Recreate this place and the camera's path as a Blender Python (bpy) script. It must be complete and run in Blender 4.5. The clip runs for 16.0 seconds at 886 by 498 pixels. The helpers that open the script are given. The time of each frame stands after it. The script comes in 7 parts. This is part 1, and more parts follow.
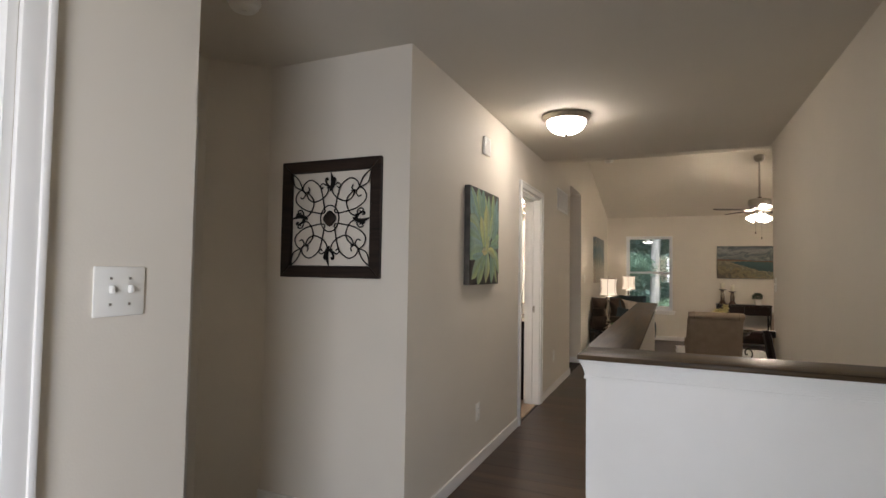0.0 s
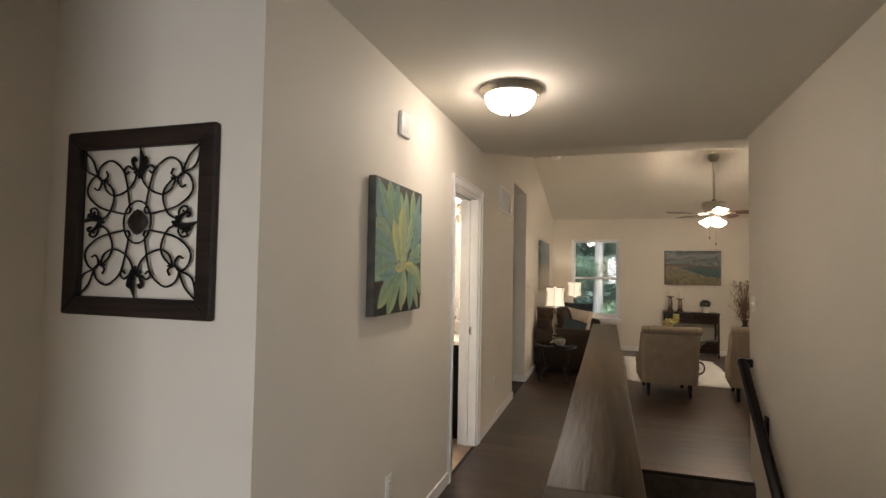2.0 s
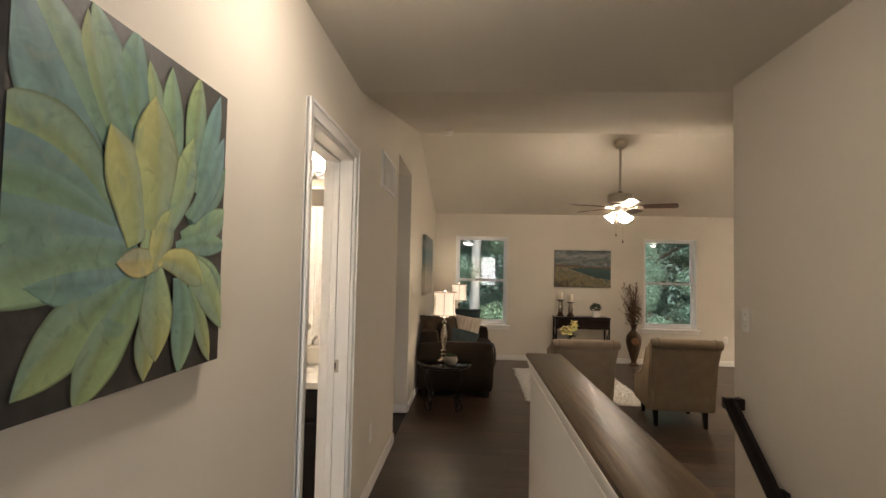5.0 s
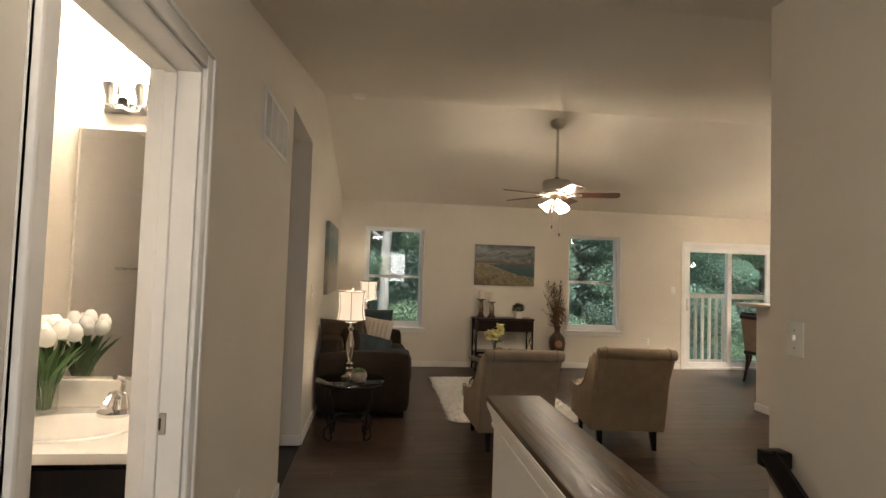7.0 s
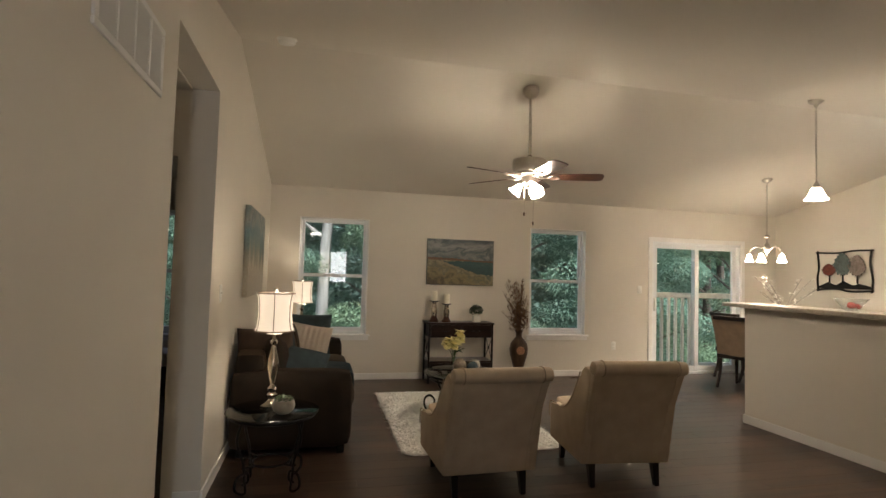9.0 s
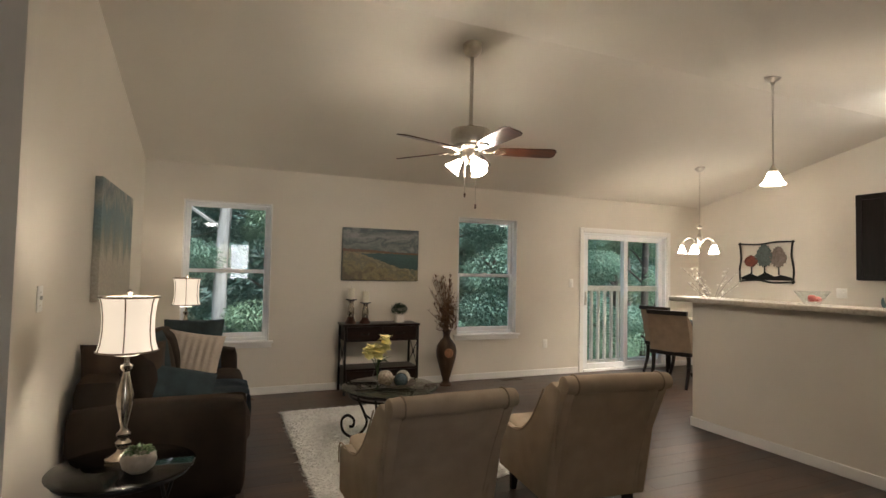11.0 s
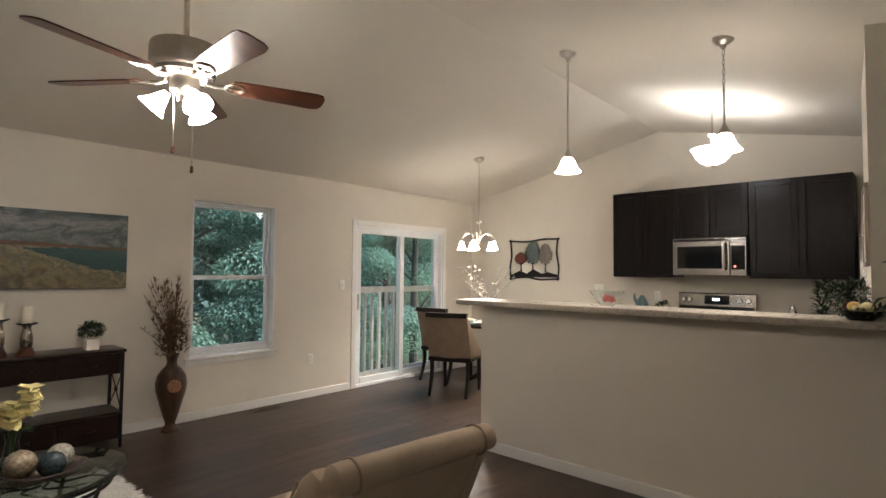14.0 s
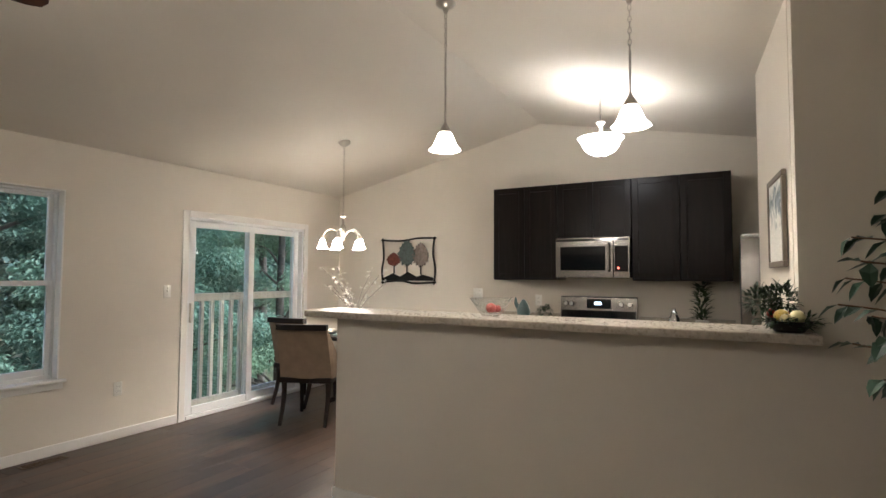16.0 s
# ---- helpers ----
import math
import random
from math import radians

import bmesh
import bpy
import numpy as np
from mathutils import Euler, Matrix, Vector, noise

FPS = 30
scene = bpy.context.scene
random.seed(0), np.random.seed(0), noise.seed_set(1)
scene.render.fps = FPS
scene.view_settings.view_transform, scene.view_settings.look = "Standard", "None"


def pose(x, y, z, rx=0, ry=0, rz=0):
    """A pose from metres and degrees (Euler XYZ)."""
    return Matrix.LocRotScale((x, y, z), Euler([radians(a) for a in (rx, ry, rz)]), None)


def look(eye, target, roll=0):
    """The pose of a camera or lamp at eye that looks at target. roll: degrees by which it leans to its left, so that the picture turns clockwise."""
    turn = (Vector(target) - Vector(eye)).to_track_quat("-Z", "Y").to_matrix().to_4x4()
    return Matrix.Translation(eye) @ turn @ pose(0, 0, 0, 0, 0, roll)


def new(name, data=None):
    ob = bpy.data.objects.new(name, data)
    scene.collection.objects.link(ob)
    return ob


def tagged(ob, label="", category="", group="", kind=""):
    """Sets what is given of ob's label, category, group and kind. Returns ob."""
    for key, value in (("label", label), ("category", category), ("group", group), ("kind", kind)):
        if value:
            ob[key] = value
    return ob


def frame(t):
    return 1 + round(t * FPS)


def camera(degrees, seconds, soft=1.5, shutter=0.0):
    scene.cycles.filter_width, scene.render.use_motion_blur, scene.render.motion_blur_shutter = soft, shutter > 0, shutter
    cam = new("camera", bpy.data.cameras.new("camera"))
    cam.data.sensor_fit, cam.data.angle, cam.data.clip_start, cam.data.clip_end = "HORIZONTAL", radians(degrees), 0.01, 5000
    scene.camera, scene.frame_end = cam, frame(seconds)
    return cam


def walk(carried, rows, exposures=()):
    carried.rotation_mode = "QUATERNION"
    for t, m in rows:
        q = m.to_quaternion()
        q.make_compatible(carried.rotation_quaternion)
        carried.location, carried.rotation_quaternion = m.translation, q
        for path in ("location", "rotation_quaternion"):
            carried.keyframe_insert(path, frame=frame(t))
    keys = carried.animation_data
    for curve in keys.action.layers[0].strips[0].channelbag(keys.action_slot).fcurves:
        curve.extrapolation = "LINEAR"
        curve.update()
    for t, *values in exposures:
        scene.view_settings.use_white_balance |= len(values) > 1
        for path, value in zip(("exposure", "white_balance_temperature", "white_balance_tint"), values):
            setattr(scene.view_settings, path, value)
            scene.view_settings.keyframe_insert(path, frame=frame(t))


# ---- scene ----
cam = camera(80.6, 16.0)
PATH = [
    (0, (0.231, 0.452, 1.3), (-0.566, 2.285, 1.383), 0.9),
    (0.5, (0.184, 0.692, 1.307), (-0.595, 2.532, 1.393), 0.8),
    (1, (0.126, 0.937, 1.366), (-0.606, 2.797, 1.443), 1.0),
    (1.5, (0.087, 1.153, 1.427), (-0.574, 3.039, 1.494), 1.2),
    (2, (0.064, 1.398, 1.425), (-0.537, 3.304, 1.506), 1.0),
    (2.5, (0.032, 1.633, 1.438), (-0.541, 3.548, 1.515), 1.2),
    (3, (-0.036, 1.865, 1.431), (-0.569, 3.791, 1.51), 1.1),
    (3.5, (-0.109, 2.127, 1.44), (-0.571, 4.071, 1.517), 1.4),
    (4, (-0.185, 2.393, 1.425), (-0.557, 4.356, 1.512), 1.2),
    (4.5, (-0.247, 2.643, 1.434), (-0.524, 4.622, 1.517), 1.4),
    (5, (-0.313, 2.875, 1.429), (-0.426, 4.87, 1.52), 1.2),
    (5.2, (-0.327, 2.984, 1.427), (-0.368, 4.981, 1.524), 1.6),
    (7.3, (-0.383, 4.041, 1.412), (-0.116, 6.022, 1.497), 1.4),
    (7.5, (-0.38, 4.127, 1.404), (-0.092, 6.104, 1.492), 1.1),
    (8, (-0.384, 4.332, 1.403), (-0.036, 6.3, 1.492), 1.3),
    (8.5, (-0.358, 4.602, 1.391), (0.046, 6.559, 1.481), 1.2),
    (8.7, (-0.346, 4.717, 1.376), (0.079, 6.669, 1.47), 1.4),
    (10.8, (-0.239, 5.677, 1.383), (0.496, 7.536, 1.461), 1.3),
    (11, (-0.22, 5.723, 1.372), (0.56, 7.562, 1.455), 1.2),
    (11.5, (-0.179, 5.904, 1.371), (0.759, 7.668, 1.46), 1.2),
    (12, (-0.092, 6.089, 1.368), (1.001, 7.761, 1.463), 1.0),
    (12.5, (0.05, 6.224, 1.377), (1.239, 7.83, 1.472), 0.9),
    (13, (0.195, 6.393, 1.382), (1.468, 7.932, 1.475), 0.7),
    (13.5, (0.332, 6.526, 1.385), (1.696, 7.986, 1.476), 0.7),
    (14, (0.484, 6.697, 1.393), (1.966, 8.037, 1.482), 0.5),
    (14.5, (0.669, 6.817, 1.378), (2.238, 8.053, 1.474), 0.4),
    (15, (0.842, 6.915, 1.382), (2.474, 8.068, 1.476), 0.4),
    (15.5, (1.041, 7.007, 1.379), (2.723, 8.083, 1.481), 0.4),
    (16, (1.234, 7.096, 1.395), (2.981, 8.064, 1.498), 0.3),
]
walk(cam, [(t, look(eye, target, roll)) for t, eye, target, roll in PATH],
     [(0, 1.72, 6500, 15), (2, 1.88, 6750, 14), (5, 1.80, 6950, 15), (8.5, 1.70, 6700, 12), (11.5, 1.68, 6200, 12), (16, 1.62, 5850, 12)])

# ---- world, sun, large lights ----
world = bpy.data.worlds.new("sky")
scene.world = world
world.use_nodes = True
_n = world.node_tree.nodes
_sky = _n.new("ShaderNodeTexSky")
_sky.sky_type, _sky.sun_disc = "NISHITA", False
_sky.sun_elevation, _sky.sun_rotation = radians(52), radians(152)
_bg = _n["Background"]
_bg.inputs["Strength"].default_value = 0.15
world.node_tree.links.new(_sky.outputs[0], _bg.inputs[0])
_sun = bpy.data.lights.new("sun", "SUN")
_sun.energy, _sun.angle, _sun.color = 4.3, radians(60), (1.0, 0.96, 0.9)
sun = new("sun", _sun)
sun.matrix_basis = look((11, -9, 22), (3, 6, 0))
_a = bpy.data.lights.new("entry_daylight", "AREA")
_a.shape, _a.size, _a.size_y, _a.energy, _a.color = "RECTANGLE", 1.6, 2.2, 40, (0.84, 0.90, 1.0)
entry_daylight = new("entry_daylight", _a)
entry_daylight.matrix_basis = look((0.80, -1.6, 1.15), (-1.5, 2.7, 1.15))
LAMP = (1.0, 0.87, 0.70)


# ---- materials ----
def nodes(name):
    m = bpy.data.materials.new(name)
    m.use_nodes = True
    t = m.node_tree
    return m, t.nodes, t.links, t.nodes["Principled BSDF"]


def ramp(n, stops):
    r = n.new("ShaderNodeValToRGB")
    e = r.color_ramp.elements
    while len(e) < len(stops):
        e.new(0.5)
    for k, (p, c) in zip(e, stops):
        k.position, k.color = p, (*c, 1)
    return r


def mat(name, col, rough=0.6, metal=0.0, vary=0.12, scale=6.0, fine=120.0, bump=0.05, stretch=(1, 1, 1), rand=0.0, spec=0.5):
    """Plain surface with broad mottling, fine grain relief and uneven gloss."""
    m, n, l, b = nodes(name)
    tc, mp = n.new("ShaderNodeTexCoord"), n.new("ShaderNodeMapping")
    mp.inputs["Scale"].default_value = stretch
    l.new(tc.outputs["Object"], mp.inputs[0])
    big, small = n.new("ShaderNodeTexNoise"), n.new("ShaderNodeTexNoise")
    big.inputs["Scale"].default_value, big.inputs["Detail"].default_value = scale, 5
    small.inputs["Scale"].default_value, small.inputs["Detail"].default_value = fine, 3
    l.new(mp.outputs[0], big.inputs[0])
    l.new(mp.outputs[0], small.inputs[0])
    lo, hi = [max(0, c * (1 - vary)) for c in col], [min(1, c * (1 + vary)) for c in col]
    r = ramp(n, [(0.3, lo), (0.7, hi)])
    l.new(big.outputs[0], r.inputs[0])
    out = r.outputs[0]
    if rand:
        oi, hsv = n.new("ShaderNodeObjectInfo"), n.new("ShaderNodeHueSaturation")
        mr = n.new("ShaderNodeMapRange")
        mr.inputs[3].default_value, mr.inputs[4].default_value = 1 - rand, 1 + rand
        l.new(oi.outputs["Random"], mr.inputs[0])
        l.new(mr.outputs[0], hsv.inputs["Value"])
        l.new(out, hsv.inputs["Color"])
        out = hsv.outputs[0]
    l.new(out, b.inputs["Base Color"])
    rr = n.new("ShaderNodeMapRange")
    rr.inputs[3].default_value, rr.inputs[4].default_value = max(0.02, rough * 0.88), min(1, rough * 1.12)
    l.new(big.outputs[0], rr.inputs[0])
    l.new(rr.outputs[0], b.inputs["Roughness"])
    b.inputs["Metallic"].default_value = metal
    b.inputs["Specular IOR Level"].default_value = spec
    if bump:
        bp = n.new("ShaderNodeBump")
        bp.inputs["Strength"].default_value, bp.inputs["Distance"].default_value = bump, 0.004
        l.new(small.outputs[0], bp.inputs["Height"])
        l.new(bp.outputs[0], b.inputs["Normal"])
    return m


def wood(name, dark, light, rough=0.4, axis=0, rings=14.0, rand=0.0, bump=0.06):
    """Stained wood, its grain running along one axis."""
    m, n, l, b = nodes(name)
    tc, mp = n.new("ShaderNodeTexCoord"), n.new("ShaderNodeMapping")
    sc = [rings, rings, rings]
    sc[axis] = rings * 0.07
    mp.inputs["Scale"].default_value = sc
    l.new(tc.outputs["Object"], mp.inputs[0])
    add = n.new("ShaderNodeVectorMath")
    oi = n.new("ShaderNodeObjectInfo")
    if rand:
        sh = n.new("ShaderNodeVectorMath")
        sh.operation = "SCALE"
        sh.inputs[0].default_value = (37, 61, 13)
        l.new(oi.outputs["Random"], sh.inputs["Scale"])
        l.new(sh.outputs[0], add.inputs[1])
    l.new(mp.outputs[0], add.inputs[0])
    a, f = n.new("ShaderNodeTexNoise"), n.new("ShaderNodeTexNoise")
    a.inputs["Scale"].default_value, a.inputs["Detail"].default_value, a.inputs["Distortion"].default_value = 1.0, 8, 1.2
    f.inputs["Scale"].default_value, f.inputs["Detail"].default_value = 6.0, 4
    l.new(add.outputs[0], a.inputs[0])
    l.new(add.outputs[0], f.inputs[0])
    mx = n.new("ShaderNodeMath")
    mx.operation = "MULTIPLY_ADD"
    l.new(f.outputs[0], mx.inputs[0])
    mx.inputs[1].default_value = 0.35
    l.new(a.outputs[0], mx.inputs[2])
    r = ramp(n, [(0.45, dark), (0.65, [(p + q) / 2 for p, q in zip(dark, light)]), (0.85, light)])
    l.new(mx.outputs[0], r.inputs[0])
    out = r.outputs[0]
    if rand:
        hsv, mr = n.new("ShaderNodeHueSaturation"), n.new("ShaderNodeMapRange")
        mr.inputs[3].default_value, mr.inputs[4].default_value = 1 - rand, 1 + rand
        l.new(oi.outputs["Random"], mr.inputs[0])
        l.new(mr.outputs[0], hsv.inputs["Value"])
        l.new(out, hsv.inputs["Color"])
        out = hsv.outputs[0]
    l.new(out, b.inputs["Base Color"])
    rr = n.new("ShaderNodeMapRange")
    rr.inputs[3].default_value, rr.inputs[4].default_value = rough * 0.8, rough * 1.25
    l.new(a.outputs[0], rr.inputs[0])
    l.new(rr.outputs[0], b.inputs["Roughness"])
    b.inputs["Specular IOR Level"].default_value = 0.28
    bp = n.new("ShaderNodeBump")
    bp.inputs["Strength"].default_value, bp.inputs["Distance"].default_value = bump, 0.003
    l.new(f.outputs[0], bp.inputs["Height"])
    l.new(bp.outputs[0], b.inputs["Normal"])
    return m


def glow(name, col, strength):
    m, n, l, b = nodes(name)
    b.inputs["Base Color"].default_value = (0.8, 0.8, 0.78, 1)
    b.inputs["Roughness"].default_value = 0.3
    b.inputs["Emission Color"].default_value = (*col, 1)
    b.inputs["Emission Strength"].default_value = strength
    return m


def pane_glass(name, tint=(0.96, 0.98, 0.97), ior=1.45):
    m = bpy.data.materials.new(name)
    m.use_nodes = True
    n, l = m.node_tree.nodes, m.node_tree.links
    n.remove(n["Principled BSDF"])
    tr, gl, fr, mx = (n.new("ShaderNodeBsdfTransparent"), n.new("ShaderNodeBsdfGlossy"), n.new("ShaderNodeLayerWeight"), n.new("ShaderNodeMixShader"))
    tr.inputs[0].default_value = (*tint, 1)
    gl.inputs["Roughness"].default_value = 0.01
    fr.inputs[0].default_value = 0.5
    pw, ad = n.new("ShaderNodeMath"), n.new("ShaderNodeMath")
    pw.operation, ad.operation = "POWER", "MULTIPLY_ADD"
    l.new(fr.outputs["Facing"], pw.inputs[0])
    pw.inputs[1].default_value = 4.0
    l.new(pw.outputs[0], ad.inputs[0])
    f0 = ((ior - 1) / (ior + 1)) ** 2
    ad.inputs[1].default_value, ad.inputs[2].default_value = 0.9 - f0, f0
    l.new(ad.outputs[0], mx.inputs[0])
    l.new(tr.outputs[0], mx.inputs[1])
    l.new(gl.outputs[0], mx.inputs[2])
    l.new(mx.outputs[0], n["Material Output"].inputs[0])
    return m


M_WALL = mat("beige_wall_paint", (0.70, 0.645, 0.555), 0.62, vary=0.03, scale=1.5, fine=160, bump=0.10, spec=0.35)
M_CEIL = mat("ceiling_paint", (0.67, 0.62, 0.535), 0.8, vary=0.025, scale=1.2, fine=130, bump=0.12, spec=0.2)
M_TRIM = mat("white_trim_paint", (0.80, 0.78, 0.74), 0.38, vary=0.02, fine=60, bump=0.02)
M_WHITE = mat("white_plastic", (0.80, 0.78, 0.72), 0.35, vary=0.02, bump=0.0)
M_VINYL = mat("white_vinyl", (0.80, 0.81, 0.81), 0.35, vary=0.02, bump=0.0)
M_FLOOR = wood("dark_floor_planks", (0.021, 0.0118, 0.0074), (0.082, 0.048, 0.031), 0.34, 0, 9, rand=0.30, bump=0.06)
M_FLOOR.node_tree.nodes["Principled BSDF"].inputs["Specular IOR Level"].default_value = 0.48
M_SUB = mat("dark_joint", (0.012, 0.009, 0.007), 0.7, bump=0)
M_CAP = wood("dark_stained_cap", (0.016, 0.010, 0.0055), (0.110, 0.069, 0.034), 0.37, 1, 14, bump=0.5)
M_CAPX = wood("dark_stained_cap_cross", (0.016, 0.010, 0.0055), (0.110, 0.069, 0.034), 0.37, 0, 14, bump=0.5)
for _m in (M_CAP, M_CAPX):
    _m.node_tree.nodes["Principled BSDF"].inputs["Specular IOR Level"].default_value = 0.15
M_ESP = wood("espresso_wood", (0.005, 0.004, 0.0035), (0.012, 0.008, 0.007), 0.3, 2, 16, bump=0.03)
M_ESP.node_tree.nodes["Principled BSDF"].inputs["Specular IOR Level"].default_value = 0.2
M_ESPX = wood("espresso_wood_long", (0.007, 0.005, 0.004), (0.02, 0.013, 0.010), 0.4, 0, 16, bump=0.03)
M_BLACK = mat("black_iron", (0.012, 0.011, 0.010), 0.42, metal=0.6, vary=0.3, scale=30, bump=0.15)
M_NICKEL = mat("brushed_nickel", (0.46, 0.42, 0.36), 0.3, metal=1.0, vary=0.06, scale=40, bump=0.02)
M_STEEL = mat("stainless_steel", (0.27, 0.255, 0.235), 0.26, metal=1.0, vary=0.05, scale=3, fine=300, bump=0.02, stretch=(1, 0.03, 1))
M_CHROME = mat("chrome", (0.75, 0.75, 0.75), 0.08, metal=1.0, vary=0.02, bump=0)
M_BLKGLASS = mat("black_glass", (0.006, 0.006, 0.007), 0.06, vary=0.0, bump=0)
M_SOFA = mat("brown_microfibre", (0.017, 0.0105, 0.006), 0.85, vary=0.3, scale=7, fine=500, bump=0.25, spec=0.25)
_b = M_SOFA.node_tree.nodes["Principled BSDF"]
_b.inputs["Sheen Weight"].default_value, _b.inputs["Sheen Roughness"].default_value = 0.25, 0.4
_b.inputs["Sheen Tint"].default_value = (0.30, 0.17, 0.08, 1)
M_TEAL = mat("slate_teal_fabric", (0.034, 0.050, 0.055), 0.85, vary=0.25, scale=12, fine=400, bump=0.3, spec=0.25)
M_CREAM = mat("cream_knit", (0.60, 0.51, 0.42), 0.95, vary=0.06, scale=60, fine=150, bump=0.8, spec=0.2)
M_LINEN = mat("taupe_linen", (0.42, 0.335, 0.245), 0.9, vary=0.08, scale=10, fine=600, bump=0.35, spec=0.2)
M_PIPE = mat("taupe_piping", (0.30, 0.235, 0.17), 0.85, vary=0.1, fine=500, bump=0.3)
M_RUG = mat("ivory_shag", (0.90, 0.88, 0.83), 1.0, vary=0.05, scale=9, fine=200, bump=0.4, spec=0.1)
M_GLASS = pane_glass("window_glass", ior=1.5)
M_TABLEGLASS = pane_glass("table_glass", (0.72, 0.78, 0.76), 1.48)
M_DARKGLASS = pane_glass("dark_table_glass", (0.24, 0.26, 0.25), 1.45)
M_CLEAR = pane_glass("clear_glass", (0.97, 0.98, 0.975), 1.5)
M_STONE = mat("grey_laminate_stone", (0.43, 0.385, 0.32), 0.28, vary=0.16, scale=55, fine=160, bump=0.02)
M_CREAMLAM = mat("cultured_marble", (0.78, 0.74, 0.67), 0.2, vary=0.03, bump=0)
M_CERAM = mat("white_ceramic", (0.76, 0.73, 0.67), 0.3, vary=0.03, bump=0)
M_CARPET = mat("grey_brown_carpet", (0.12, 0.10, 0.085), 1.0, vary=0.2, scale=20, fine=300, bump=0.7, spec=0.1)
M_TANVINYL = mat("tan_vinyl_floor", (0.34, 0.25, 0.17), 0.45, vary=0.2, scale=8, bump=0.05)
M_DECK = wood("weathered_deck_wood", (0.58, 0.54, 0.47), (0.80, 0.76, 0.69), 0.8, 2, 14, rand=0.15)
M_MIRROR = mat("mirror_silver", (0.88, 0.88, 0.87), 0.015, metal=1.0, vary=0.0, bump=0)
M_BULB = glow("lit_frosted_glass", LAMP, 36)
M_LIT = glow("lit_bulb_in_shade", LAMP, 96)
M_LIT2 = glow("lit_small_bulb", LAMP, 310)
M_HALLGLASS = glow("lit_hall_bowl_glass", (1.0, 0.92, 0.82), 12.5)
M_PEND = glow("lit_pendant_glass", LAMP, 10)
M_CHAN = glow("lit_chandelier_glass", LAMP, 22)
M_CHANBULB = glow("lit_chandelier_bulb", LAMP, 850)
M_SHADE = glow("lit_linen_shade", (1.0, 0.80, 0.57), 0.24)


# ---- mesh helpers ----
def link(name, bm, m, parent=None, label="", smooth=0.0):
    me = bpy.data.meshes.new(name)
    bmesh.ops.recalc_face_normals(bm, faces=bm.faces[:])
    bm.to_mesh(me)
    bm.free()
    me.materials.append(m)
    if smooth:
        me.shade_smooth()
        me.set_sharp_from_angle(angle=radians(smooth))
    ob = new(name, me)
    if parent:
        ob.parent = parent
    if label:
        ob["label"] = label
    return ob


def part(name, bm, material, parent, label="", smooth=40.0):
    return link(name, bm, material, parent, label, smooth)


def box(bm, x0, y0, z0, x1, y1, z1, bevel=0.0, seg=1):
    p = [(x, y, z) for x in (x0, x1) for y in (y0, y1) for z in (z0, z1)]
    v = [bm.verts.new(q) for q in p]
    f = [bm.faces.new([v[i] for i in k]) for k in ((0, 1, 3, 2), (4, 6, 7, 5), (0, 4, 5, 1), (2, 3, 7, 6), (0, 2, 6, 4), (1, 5, 7, 3))]
    if bevel:
        e = {x for g in f for x in g.edges}
        bmesh.ops.bevel(bm, geom=list(e), offset=bevel, segments=seg, profile=0.5, affect="EDGES")
    return bm


def boxes(*bs, bevel=0.0, seg=1):
    bm = bmesh.new()
    for b in bs:
        box(bm, *b, bevel=bevel, seg=seg)
    return bm


def lathe(profile, n=24, cx=0, cy=0, bm=None, lobes=0, depth=0.0):
    bm = bm or bmesh.new()
    rings = []
    for r, z in profile:
        if r < 1e-5:
            rings.append([bm.verts.new((cx, cy, z))])
        else:
            rings.append([bm.verts.new((cx + r * (1 + depth * math.cos(lobes * 2 * math.pi * i / n)) * math.cos(2 * math.pi * i / n), cy + r * (1 + depth * math.cos(lobes * 2 * math.pi * i / n)) * math.sin(2 * math.pi * i / n), z)) for i in range(n)])
    for a, b in zip(rings, rings[1:]):
        if len(a) == 1 and len(b) == 1:
            continue
        for i in range(n):
            j = (i + 1) % n
            if len(a) == 1:
                bm.faces.new((a[0], b[i], b[j]))
            elif len(b) == 1:
                bm.faces.new((a[i], a[j], b[0]))
            else:
                bm.faces.new((a[i], a[j], b[j], b[i]))
    return bm


def tube(pts, r, n=8, bm=None, closed=False):
    bm = bm or bmesh.new()
    P = [Vector(p) for p in pts]
    k = len(P)
    R = r if isinstance(r, (list, tuple)) else [r] * k
    rings, up = [], None
    for i, p in enumerate(P):
        a = P[(i - 1) % k] if closed or i else P[0]
        b = P[(i + 1) % k] if closed or i < k - 1 else P[-1]
        d = (b - a).normalized()
        if up is None:
            up = Vector((0, 0, 1)) if abs(d.z) < 0.9 else Vector((1, 0, 0))
        u = (up - d * up.dot(d))
        u = u.normalized() if u.length > 1e-6 else d.orthogonal().normalized()
        w = d.cross(u)
        up = u
        rings.append([bm.verts.new(p + R[i] * (math.cos(2 * math.pi * j / n) * u + math.sin(2 * math.pi * j / n) * w)) for j in range(n)])
    pairs = list(zip(rings, rings[1:])) + ([(rings[-1], rings[0])] if closed else [])
    for a, b in pairs:
        for j in range(n):
            q = (j + 1) % n
            bm.faces.new((a[j], a[q], b[q], b[j]))
    if not closed:
        bm.faces.new(rings[0][::-1])
        bm.faces.new(rings[-1])
    return bm


